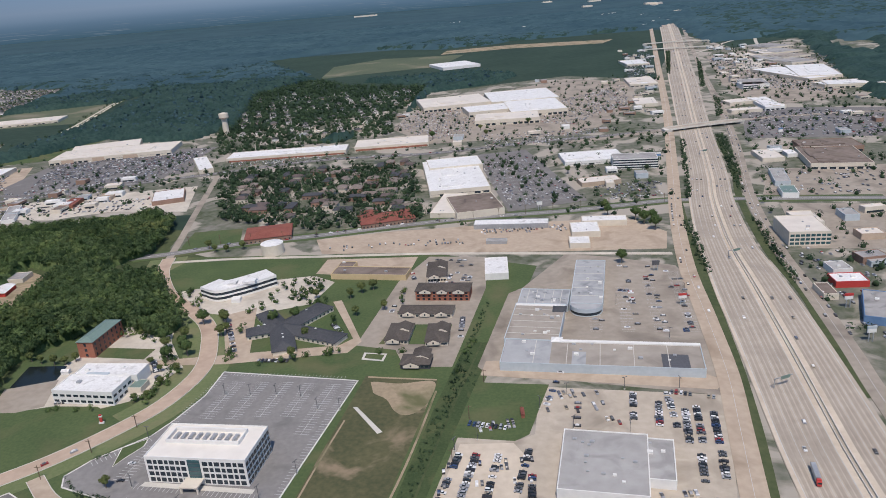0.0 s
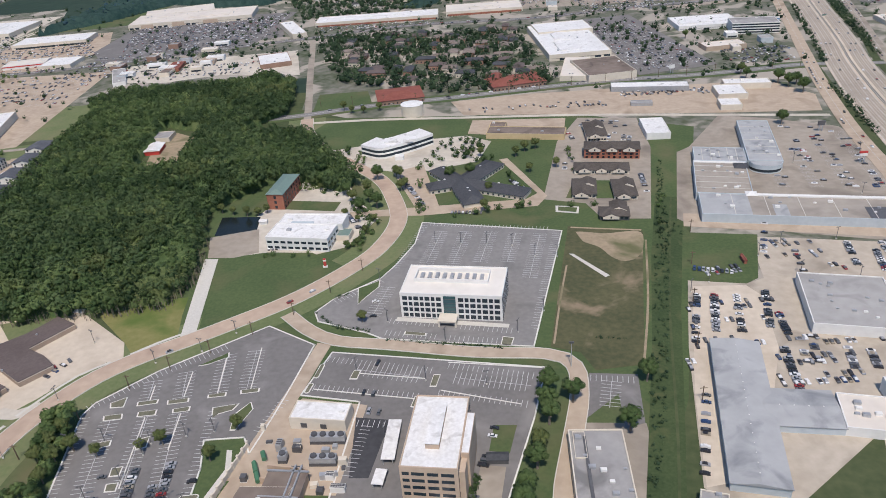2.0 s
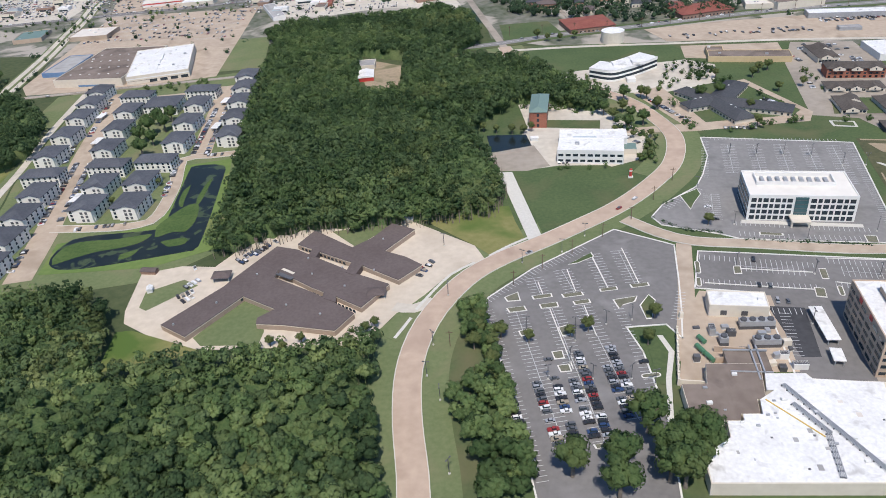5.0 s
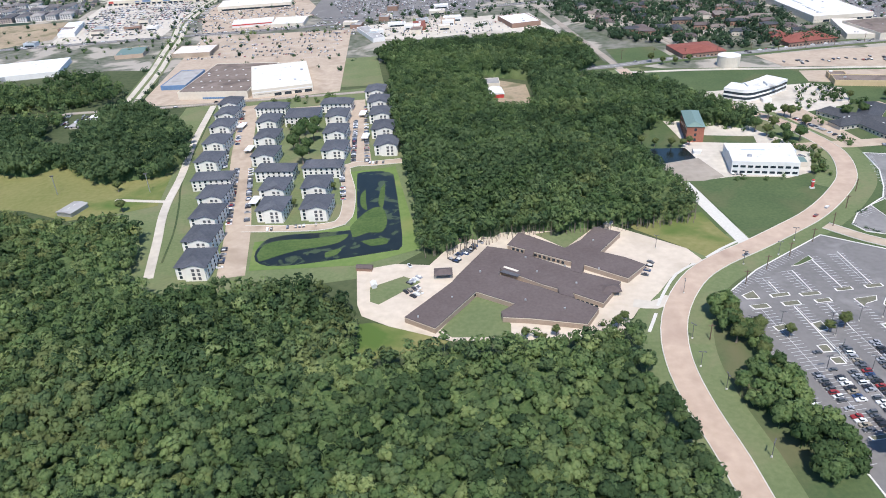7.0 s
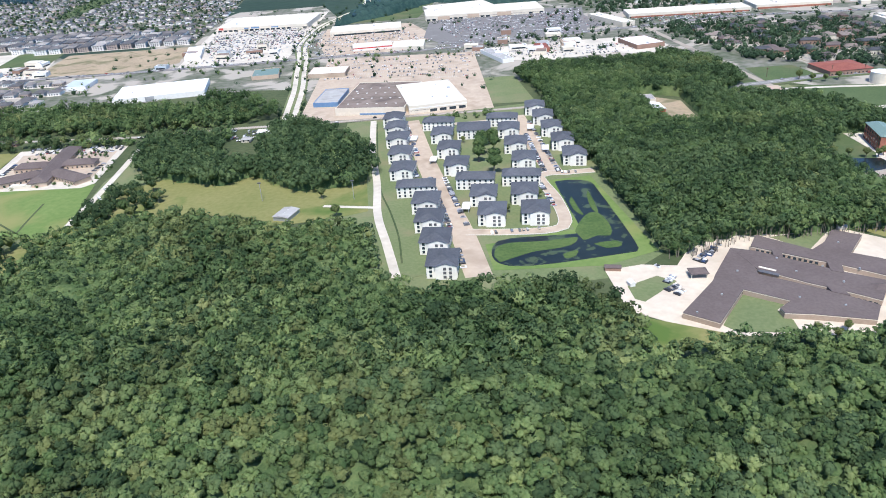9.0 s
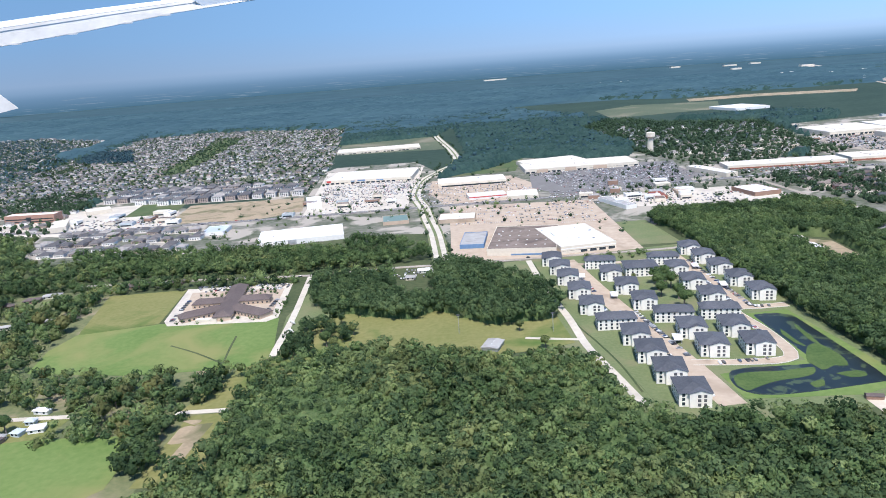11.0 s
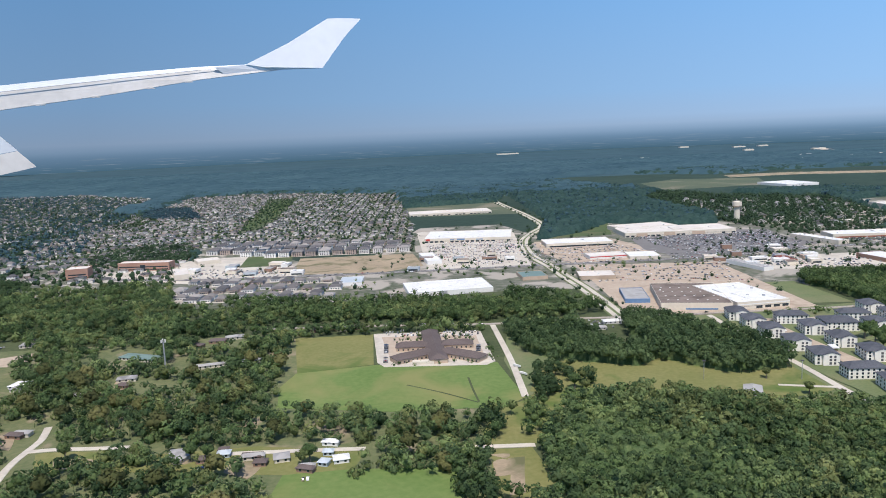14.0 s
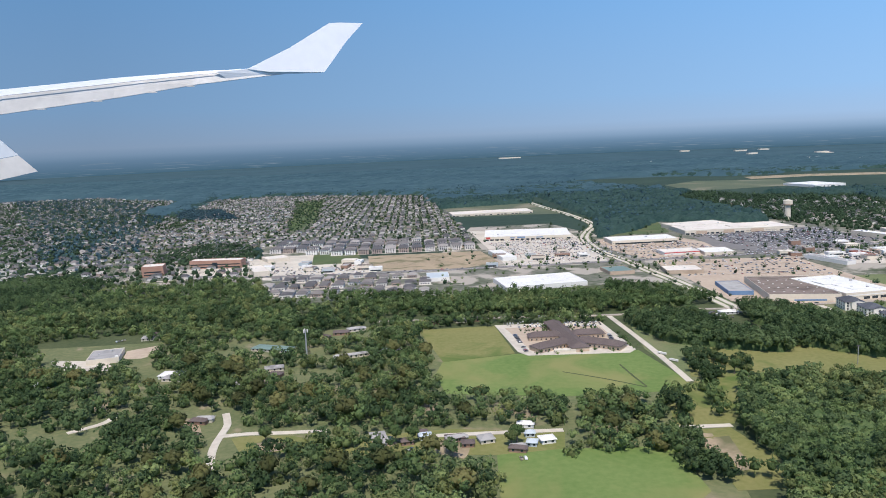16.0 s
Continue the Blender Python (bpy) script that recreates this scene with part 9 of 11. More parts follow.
forest("school_wood", "dark trees between a school and a suburb", scatter([(-861.8, 592.2), (-887.9, 642.6), (-873.1, 699.8), (-859.4, 716.4), (-819.5, 730.5), (-782.7, 645.1), (-770.0, 612.0), (-800.0, 600.0)], 6.0, rng, keep=0.9), (5.5, 8.0), (4.5, 6.5), rng, 4, 24, material=DARK_LEAVES)
forest("suburb_grove", "dark grove at the edge of a suburb", scatter([(-1012.7, 1027.7), (-1070.4, 1188.2), (-997.4, 1181.6), (-915.7, 1010.1)], 6.5, rng), (7.0, 9.5), (5.5, 7.5), rng, 4, 20, material=HAZED_LEAVES)
housing("suburb_houses_edge", "suburban houses deep among trees", WEST_EDGE, 15.0, 21.0, 10, rng, 0.55, (5.5, 8.0))
forest("suburb_edge_trees", "closed dark trees round suburban houses", scatter(WEST_EDGE, 8.4, rng, keep=0.72), (4.5, 8), (3.5, 6.0), rng, 4, 14, material=DARK_LEAVES)
housing("suburb_houses_west", "suburban houses among trees", [(-997.0, 478.6), (-1496.0, 1132.2), (-1707.9, 1685.7), (-1468.6, 1708.0), (-1165.2, 1461.9), (-1098.4, 1001.1), (-1076.3, 765.1), (-931.9, 602.4), (-784.2, 635.1), (-752.6, 525.3), (-866.7, 522.1)], 13.0, 20.0, 8, rng, 0.6)
housing("grey_flats", "rows of grey-roofed flats", [(-722.2, 439.9), (-739.4, 511.8), (-617.1, 505.2), (-599.9, 426.5), (-653.9, 429.7)], 10.5, 14.0, 2, rng, 0.85, (6, 9), 2.2, rows=1)
housing("tall_flats", "row of three-storey flats", [(-765.4, 642.7), (-784.5, 715.5), (-576.1, 685.3), (-568.9, 620.1), (-685.0, 621.3)], 12.5, 15.0, 4, rng, 0.92, (8, 11), 4.4, rows=3)
housing("tower_suburb", "pale-roofed houses under trees", [(-216.4, 733.4), (-254.5, 1070.2), (-27.9, 999.2), (-53.9, 741.2), (-141.9, 691.3)], 16.0, 24.0, 12, rng, 0.6)
forest("suburb_street_trees", "street trees between houses", scatter(SUBDIVISION, 12.0, rng, keep=0.6), (2.8, 4.6), (2.6, 4.4), rng, 3, 2)
# ---- cars ----
def car_mesh(kind):
    """Body and glass of a car about 2.3 long, nose to +x, at the scale of the place."""
    L, W = {"sedan": (2.35, 0.92), "suv": (2.4, 0.97), "pickup": (2.75, 1.0)}[kind]
    hood, roof = {"sedan": (0.43, 0.72), "suv": (0.50, 0.88), "pickup": (0.5, 0.9)}[kind]
    x = {"sedan": (-0.62, -0.40, 0.28, 0.58), "suv": (-1.12, -0.95, 0.30, 0.62), "pickup": (-0.35, -0.22, 0.42, 0.70)}[kind]
    body, glass = bmesh.new(), bmesh.new()

    def loft(bm, sections):
        rings = [[bm.verts.new(p) for p in ((a, -w, z), (b, -w, z), (b, w, z), (a, w, z))] for a, b, w, z in sections]
        for r, q in zip(rings, rings[1:]):
            for i in range(4):
                bm.faces.new((r[i], r[(i + 1) % 4], q[(i + 1) % 4], q[i]))
        bm.faces.new(rings[0][::-1])
        bm.faces.new(rings[-1])

    loft(body, [(-L / 2 + 0.05, L / 2 - 0.08, W / 2 - 0.04, 0.12), (-L / 2, L / 2, W / 2, 0.26), (-L / 2 + 0.03, L / 2 - 0.06, W / 2 - 0.02, hood)])
    loft(body, [(x[1] - 0.02, x[2] + 0.02, W / 2 - 0.13, roof - 0.02), (x[1], x[2], W / 2 - 0.15, roof + 0.03)])
    if kind == "pickup":
        box(body, -L / 2, -0.4, -W / 2, -W / 2 + 0.08, hood - 0.02, hood + 0.1)
        box(body, -L / 2, -0.4, W / 2 - 0.08, W / 2, hood - 0.02, hood + 0.1)
    loft(glass, [(x[0], x[3], W / 2 - 0.06, hood - 0.01), (x[1], x[2], W / 2 - 0.14, roof - 0.01)])
    wheel = bmesh.new()
    bmesh.ops.create_cone(wheel, cap_ends=True, segments=8, radius1=0.17, radius2=0.17, depth=0.12, matrix=pose(0, 0, 0, 90, 0, 0))
    out = []
    for nm, bm, mt in (("body", body, CAR_PAINT), ("glasshouse", glass, GLASS), ("wheel", wheel, TYRE)):
        me = bpy.data.meshes.new(nm)
        bm.to_mesh(me)
        bm.free()
        me.materials.append(mt)
        out.append(me)
    return out, L, W


CARS = {k: car_mesh(k) for k in ("sedan", "suv", "pickup")}
CAR_COUNT = [0]


def car(x, y, rz, kind, z=0.15, label="parked car on concrete", group="parked cars"):
    (b, g, w), L, W = CARS[kind]
    ob = thing("car" if kind != "pickup" else "pickup_truck", label, "car", pose(x, y, z, rz=rz), group)
    for me in (b, g):
        o = new(me.name, me)
        o.parent = ob
    for sx in (-0.31, 0.31):
        for sy in (-1, 1):
            o = new("wheel", w)
            o.parent, o.matrix_basis = ob, pose(sx * L, sy * (W / 2 - 0.04), 0.17)
    CAR_COUNT[0] += 1


rnd = random.Random(3)
KIND_NAMES = {"sedan": "saloon car", "suv": "tall estate car", "pickup": "pickup truck"}


def car_row(pts, pitch=1.38, fill=0.8, z=0.15, where="in a marked bay"):
    (x0, y0), (x1, y1) = pts
    L = math.hypot(x1 - x0, y1 - y0)
    head = math.degrees(math.atan2(y1 - y0, x1 - x0)) + 90
    for k in range(int(L / pitch)):
        if rnd.random() < fill:
            t = (k + 0.5) * pitch / L
            kind = rnd.choices(("sedan", "suv", "pickup"), (5, 4, 2))[0]
            if CAR_COUNT[0] >= 290:
                far_car(x0 + (x1 - x0) * t, y0 + (y1 - y0) * t, radians(head), z)
                continue
            car(x0 + (x1 - x0) * t + rnd.uniform(-0.08, 0.08), y0 + (y1 - y0) * t + rnd.uniform(-0.08, 0.08), head + rnd.choice((0, 180)) + rnd.uniform(-2, 2), kind, z, "%s parked %s" % (KIND_NAMES[kind], where))


# cars farther off: one joined set
FAR_V, FAR_F = [], []


def far_car(x, y, a, z=0.15):
    c, s = math.cos(a), math.sin(a)
    for x0, x1, w, z0, z1, x2, x3, w2 in ((-1.15, 1.15, 0.46, 0.08, 0.48, -1.12, 1.1, 0.44), (-0.7, 0.55, 0.42, 0.48, 0.74, -0.45, 0.3, 0.34)):
        n = len(FAR_V)
        for px, py, pz in ((x0, -w, z0), (x1, -w, z0), (x1, w, z0), (x0, w, z0), (x2, -w2, z1), (x3, -w2, z1), (x3, w2, z1), (x2, w2, z1)):
            FAR_V.append((x + px * c - py * s, y + px * s + py * c, z + pz))
        FAR_F.extend(((n, n + 1, n + 5, n + 4), (n + 1, n + 2, n + 6, n + 5), (n + 2, n + 3, n + 7, n + 6), (n + 3, n, n + 4, n + 7), (n + 4, n + 5, n + 6, n + 7)))


LINES_V, LINES_F = [], []


def stripe(x0, y0, x1, y1, w=0.075, z=0.17):
    L = math.hypot(x1 - x0, y1 - y0)
    nx, ny = -(y1 - y0) / L * w, (x1 - x0) / L * w
    n, z = len(LINES_V), z + 0.035
    LINES_V.extend(((x0 + nx, y0 + ny, z), (x0 - nx, y0 - ny, z), (x1 - nx, y1 - ny, z), (x1 + nx, y1 + ny, z)))
    LINES_F.append((n, n + 1, n + 2, n + 3))


def bays(pts, sides=(1, -1), pitch=1.38, depth=2.6, z=0.17):
    """Bay lines to one or both sides of a line."""
    for (x0, y0), (x1, y1) in zip(pts, pts[1:]):
        L = math.hypot(x1 - x0, y1 - y0)
        ux, uy = (x1 - x0) / L, (y1 - y0) / L
        if len(sides) > 1:
            stripe(x0, y0, x1, y1, z=z)
        for k in range(int(L / pitch) + 1):
            x, y = x0 + ux * k * pitch, y0 + uy * k * pitch
            for s in sides:
                stripe(x, y, x - uy * depth * s, y + ux * depth * s, z=z)


ISLANDS = []


BARE_BED = mat("bare_planting_bed", (0.125, 0.125, 0.085), (0.19, 0.18, 0.13), 0.95, 1.2, 0.2)


def island(pts, parent_label="kerbed car park island", inner=None):
    """A raised planting island: a pale kerb round turf."""
    c = Vector((sum(p[0] for p in pts) / len(pts), sum(p[1] for p in pts) / len(pts)))
    ob = thing("parking_island", parent_label, "island", pose(c.x, c.y, 0.12), "car park islands")
    ISLANDS.append(c)
    rel = [Vector((x - c.x, y - c.y)) for x, y in pts]
    bm = bmesh.new()
    prism(bm, [tuple(q) for q in rel], 0, 0.14)
    part("kerb", bm, PALE_KERB, ob)
    bm = bmesh.new()
    prism(bm, [(x - c.x, y - c.y) for x, y in inner] if inner else [tuple(q - q.normalized() * min(0.42, q.length * 0.4)) for q in rel], 0.05, 0.18)
    span = max((p - q).length for p in rel for q in rel)
    part("turf" if span > 9.0 else "soil", bm, GRASS if span > 9.0 else BARE_BED, ob)


# office car park
for p in ([(-86.4, 245.4), (-91.9, 222.4)], [(-77.2, 243.9), (-82.8, 221.1)], [(-68.1, 242.5), (-73.4, 221.0)], [(-59.3, 240.2), (-64.2, 219.7)], [(-50.7, 238.4), (-57.9, 208.4)]):
    bays(p)
bays([(-90.2, 253.4), (-46.2, 243.4)], (-1,))
bays([(-43.1, 240.0), (-58.2, 179.5)], (-1,))
bays([(-94.2, 251.6), (-103.5, 221.2)], (1,))
bays([(-102.3, 190.0), (-87.8, 186.3)], (-1,))
bays([(-80.8, 184.5), (-66.0, 180.7)], (-1,))
bays([(-103.9, 181.3), (-88.6, 177.6)], (1,))
bays([(-84.8, 176.6), (-69.1, 173.5)], (1,))
bays([(-104.2, 208.3), (-108.6, 191.2)])
bays([(-121.6, 202.5), (-107.3, 213.7)], (-1,))
# staff car park
for p in ([(-174.7, 152.0), (-168.7, 102.1)], [(-164.8, 151.4), (-159.9, 101.9)], [(-156.7, 151.8), (-151.3, 108.7)], [(-168.1, 166.2), (-166.9, 156.2)], [(-159.6, 169.4), (-157.5, 156.9)], [(-149.6, 176.5), (-148.1, 159.3)], [(-141.4, 177.6), (-140.5, 160.3)]):
    bays(p)
bays([(-183.2, 152.1), (-175.8, 93.1)], (1,))
bays([(-183.6, 157.2), (-169.0, 169.9), (-150.9, 181.9)], (-1,))
bays([(-146.0, 151.9), (-144.4, 110.7)], (-1,))
bays([(-130.3, 155.2), (-135.0, 143.5)], (1,))
# front car park
for p in ([(-118.9, 172.6), (-89.4, 164.5)], [(-84.7, 166.2), (-60.5, 159.2)]):
    bays(p, (-1,))
for p in ([(-122.1, 157.8), (-93.0, 151.5)], [(-88.3, 152.5), (-65.1, 145.8)]):
    bays(p, (1,))
for p in ([(-110.7, 165.8), (-92.6, 160.6)], [(-83.5, 159.6), (-63.6, 154.4)]):
    bays(p)
bays([(-107.5, 143.0), (-110.7, 126.1)], (1,))
bays([(-108.3, 145.4), (-100.4, 144.1)], (-1,))
bays([(-80.6, 114.0), (-83.8, 86.8)], (1,))
bays([(-42.5, 154.1), (-45.1, 144.1)])
bays([(-47.3, 157.5), (-36.2, 155.3)], (-1,))
# wide lots: long faint rows
def lot_rows(poly, gap, rz, z, pitch=1.4, depth=2.4):
    c, s = math.cos(radians(rz)), math.sin(radians(rz))
    p = np.array([(x * c + y * s, -x * s + y * c) for x, y in poly])
    for y in np.arange(p[:, 1].min() + 3, p[:, 1].max() - 3, gap):
        xs = np.arange(p[:, 0].min(), p[:, 0].max(), pitch)
        ok = inside(xs * c - y * s, xs * s + y * c, poly)
        for x in xs[ok]:
            stripe(x * c - (y - depth) * s, x * s + (y - depth) * c, x * c - (y + depth) * s, x * s + (y + depth) * c, 0.06, z)


lot_rows([(42.1, 287.1), (92.8, 321.5), (95.6, 310.5), (85.1, 256.1), (37.8, 264.2)], 12.0, 80, 0.15)
lot_rows([(-427.0, 521.4), (-328.7, 515.8), (-327.9, 452.9), (-421.6, 463.6)], 11.0, 0, 0.14)
lot_rows([(-561.5, 681.5), (-473.9, 689.4), (-468.6, 605.9), (-546.7, 602.4)], 10.0, 0, 0.14)
lot_rows([(22.2, 536.9), (58.8, 561.7), (75.3, 445.5), (32.5, 438.6)], 9.0, 10, 0.14)
tagged(soup("bay_lines", LINES_V, LINES_F, LINE), "white painted parking bay lines", "road markings", kind="stuff")

# islands of the staff car park
for p in ([(-177.1, 152.7), (-172.0, 153.2), (-171.5, 151.1), (-176.5, 150.7)], [(-168.1, 153.5), (-163.0, 154.0), (-162.8, 151.9), (-167.8, 151.5)], [(-177.3, 157.8), (-173.2, 160.0), (-172.8, 155.8), (-176.6, 155.7)], [(-169.7, 157.5), (-164.0, 158.2), (-163.9, 156.6), (-169.4, 155.9)], [(-161.5, 157.4), (-155.6, 158.0), (-155.3, 156.4), (-161.1, 155.8)], [(-150.8, 158.8), (-145.7, 159.5), (-145.6, 157.9), (-150.6, 157.5)], [(-142.1, 159.9), (-136.8, 160.4), (-136.7, 158.8), (-141.8, 158.3)], [(-158.9, 153.8), (-154.2, 154.5), (-154.0, 152.7), (-158.6, 152.2)], [(-174.8, 142.5), (-171.1, 143.3), (-170.8, 141.2), (-174.3, 140.2)], [(-164.4, 143.0), (-161.5, 143.9), (-161.1, 139.8), (-163.8, 139.2)], [(-167.4, 133.5), (-164.6, 133.8), (-164.4, 130.7), (-167.0, 130.5)], [(-166.7, 128.3), (-163.7, 128.6), (-163.4, 125.8), (-166.2, 125.7)], [(-164.1, 120.3), (-159.1, 120.8), (-158.9, 119.3), (-163.9, 119.0)], [(-171.1, 101.2), (-166.3, 101.9), (-166.1, 100.5), (-170.7, 100.0)], [(-162.7, 102.4), (-157.2, 102.9), (-157.0, 101.7), (-162.3, 101.2)], [(-148.1, 153.4), (-141.1, 154.4), (-142.2, 152.0), (-146.1, 150.6), (-147.3, 149.1)], [(-141.6, 150.2), (-138.0, 154.8), (-136.8, 152.1), (-139.8, 144.0), (-141.2, 144.1)], [(-157.3, 172.0), (-149.5, 177.7), (-149.0, 175.5), (-154.8, 172.3)], [(-111.5, 165.6), (-109.5, 165.4), (-110.3, 161.5), (-112.5, 161.7)], [(-89.3, 161.6), (-87.4, 161.4), (-88.6, 156.3), (-90.4, 156.5)], [(-94.2, 153.1), (-91.6, 152.3), (-92.8, 148.1), (-95.3, 148.9)], [(-114.5, 208.9), (-107.4, 213.0), (-107.3, 209.1), (-111.4, 203.0), (-113.6, 199.0)], [(-97.9, 182.7), (-91.4, 181.0), (-91.6, 179.8), (-98.2, 181.2)], [(-69.2, 177.1), (-65.9, 176.1), (-67.1, 172.1), (-70.1, 173.1)]):
    island(p)

def capsule(p0, p1, r):
    """An outline with rounded ends round the line from p0 to p1."""
    a = math.atan2(p1[1] - p0[1], p1[0] - p0[0])
    turn = [a + math.pi / 2 + math.pi * k / 5 for k in range(6)]
    return [(p0[0] + r * math.cos(t), p0[1] + r * math.sin(t)) for t in turn] + [(p1[0] - r * math.cos(t), p1[1] - r * math.sin(t)) for t in turn]


for p0, p1 in [((-110.5, 166.1), (-111.5, 161.4)), ((-90.0, 162.3), (-91.4, 157.1)), ((-85.6, 161.1), (-86.8, 155.9)), ((-120.8, 168.6), (-121.8, 163.8)), ((-122.8, 160.4), (-123.5, 157.6)), ((-92.3, 153.4), (-93.0, 150.6)), ((-87.7, 152.2), (-88.4, 149.2)), ((-168.6, 156.4), (-163.6, 156.5)), ((-160.3, 158.4), (-154.9, 159.0)), ((-150.8, 158.2), (-145.1, 158.4)), ((-141.7, 159.3), (-136.8, 159.6)), ((-177.2, 150.7), (-171.7, 151.2)), ((-168.3, 152.0), (-162.9, 152.4)), ((-166.8, 139.0), (-161.6, 139.2)), ((-164.7, 120.7), (-159.4, 120.8)), ((-150.3, 153.2), (-144.7, 154.1)), ((-146.9, 122.6), (-143.7, 122.8))]:
    middle = (Vector(p0) + Vector(p1)) / 2
    if any((q - middle).length < 5.0 for q in ISLANDS):
        continue
    island(capsule(p0, p1, 0.75), "long kerbed island at the end of parking rows", capsule(p0, p1, 0.48))
for (x0, y0), (x1, y1) in [((-149.7, 174.8), (-148.2, 158.4)), ((-140.2, 179.0), (-139.3, 159.5)), ((-158.0, 169.5), (-157.3, 158.5)), ((-167.1, 164.2), (-166.3, 156.5)), ((-156.1, 151.7), (-155.2, 138.6)), ((-165.4, 151.1), (-163.0, 126.7)), ((-121.7, 158.4), (-91.9, 151.5)), ((-87.4, 154.8), (-67.0, 147.5)), ((-85.2, 166.5), (-59.7, 161.6)), ((-111.0, 164.3), (-91.5, 160.0))]:
    ob = part("row_kerb", boxed((0, math.hypot(x1 - x0, y1 - y0), -0.13, 0.13, 0, 0.16)), PALE_KERB)
    ob.matrix_basis = pose(x0, y0, 0.12, rz=math.degrees(math.atan2(y1 - y0, x1 - x0)))
    tagged(ob, "thin pale kerb between two parking rows", "kerb", "row kerbs")

# parked cars, nearest lots
for p, f in (([(-179.5, 124.5), (-176.0, 93.4)], 0.85), ([(-172.7, 124.3), (-169.7, 101.7)], 0.72), ([(-168.7, 132.5), (-165.9, 101.9)], 0.85), ([(-163.7, 123.1), (-161.8, 102.7)], 0.9), ([(-161.1, 132.9), (-158.9, 102.9)], 0.9), ([(-155.0, 127.2), (-153.2, 108.1)], 0.95), ([(-152.8, 134.2), (-151.0, 111.6)], 0.9), ([(-146.0, 129.4), (-145.2, 116.9)], 0.2), ([(-168.4, 147.0), (-167.0, 133.4)], 0.1), ([(-157.3, 154.3), (-157.5, 143.5)], 0.15), ([(-147.6, 150.8), (-145.4, 142.3)], 0.2), ([(-73.0, 143.8), (-86.9, 93.6)], 0.3), ([(-64.4, 157.5), (-67.7, 144.4)], 0.4), ([(-118.9, 171.7), (-89.6, 163.7)], 0.06), ([(-122.0, 158.6), (-92.8, 152.2)], 0.1), ([(-80.8, 184.5), (-66.0, 180.7)], 0.1), ([(-108.0, 200.7), (-108.0, 190.4)], 0.2), ([(-108.0, 148.3), (-102.4, 147.2)], 0.5)):
    car_row(p, 1.38, f)
for p, f in (([(49.4, 218.0), (45.4, 202.2)], 0.9), ([(55.9, 211.9), (52.0, 197.3)], 0.85), ([(60.0, 216.5), (57.2, 196.6)], 0.8), ([(61.1, 217.0), (74.7, 211.6)], 0.7), ([(62.6, 206.7), (58.0, 188.0)], 0.95), ([(66.5, 207.8), (61.6, 187.5)], 0.95), ([(70.5, 204.0), (66.2, 186.9)], 0.95), ([(59.9, 185.0), (56.2, 170.5)], 0.7), ([(65.7, 184.3), (61.7, 169.9)], 0.6), ([(-8.4, 192.3), (-16.8, 166.5)], 0.6), ([(-3.5, 191.6), (-9.1, 172.5)], 0.9), ([(3.0, 190.8), (-2.4, 170.3)], 0.9), ([(12.9, 194.5), (5.2, 169.4)], 0.6), ([(11.4, 180.3), (9.3, 166.7)], 0.9), ([(6.1, 163.9), (2.9, 144.8)], 0.8), ([(-5.2, 207.6), (7.5, 203.3)], 0.8), ([(-20.1, 147.1), (-29.6, 118.6)], 0.5), ([(29.0, 235.5), (20.2, 213.6)], 0.4), ([(31.5, 217.9), (28.0, 201.2)], 0.4), ([(-276.4, 181.7), (-269.3, 185.2)], 0.5), ([(-273.3, 168.3), (-266.6, 172.4)], 0.6), ([(-258.6, 183.4), (-248.9, 197.1)], 0.6), ([(-202.3, 174.1), (-195.6, 180.2)], 0.4)):
    car_row(p, 1.42, f, 0.16, "on a concrete lot")
for p, f in (([(-363.9, 328.1), (-352.9, 273.6)], 0.6), ([(-362.7, 353.7), (-353.7, 300.0)], 0.5), ([(-347.4, 272.9), (-338.1, 219.7)], 0.8), ([(-341.2, 272.0), (-331.9, 221.2)], 0.7), ([(-335.3, 202.7), (-333.4, 187.6)], 0.6), ([(-301.8, 326.1), (-298.1, 272.1)], 0.7), ([(-298.5, 347.1), (-292.1, 271.2)], 0.6), ([(-302.3, 266.6), (-298.2, 233.5)], 0.6), ([(-294.5, 271.6), (-282.6, 271.1)], 0.7), ([(-323.8, 214.6), (-298.1, 217.2)], 0.4)):
    car_row(p, 1.42, f, 0.14, "beside flats")
for p, f in (([(-259.4, 186.3), (-247.9, 197.8)], 0.6), ([(-272.2, 173.0), (-268.3, 177.5)], 0.8), ([(-271.0, 165.6), (-267.1, 169.3)], 0.9), ([(-274.3, 183.2), (-265.7, 184.1)], 0.3), ([(-201.5, 170.7), (-198.1, 177.1)], 0.5), ([(-150.9, 240.5), (-134.0, 240.2)], 0.6), ([(-125.0, 267.7), (-117.6, 251.5)], 0.6), ([(-138.8, 295.6), (-126.3, 293.3)], 0.5)):
    car_row(p, 1.42, f, 0.15, "on pale concrete")
for p, f in (([(-557.5, 321.9), (-553.9, 289.1)], 0.6), ([(-530.8, 332.6), (-511.2, 335.2)], 0.7), ([(-509.9, 317.3), (-510.8, 289.8)], 0.5), ([(-554.8, 335.0), (-539.7, 337.0)], 0.5), ([(-602.5, 179.4), (-599.3, 181.8)], 0.8), ([(-773.2, 331.7), (-767.6, 335.6)], 0.7), ([(-764.6, 304.3), (-760.2, 311.7)], 0.5), ([(-650.7, 185.1), (-647.5, 186.8)], 0.6), ([(-567.5, 170.9), (-562.3, 171.8)], 0.6)):
    car_row(p, 1.42, f, 0.2, "on pale concrete")
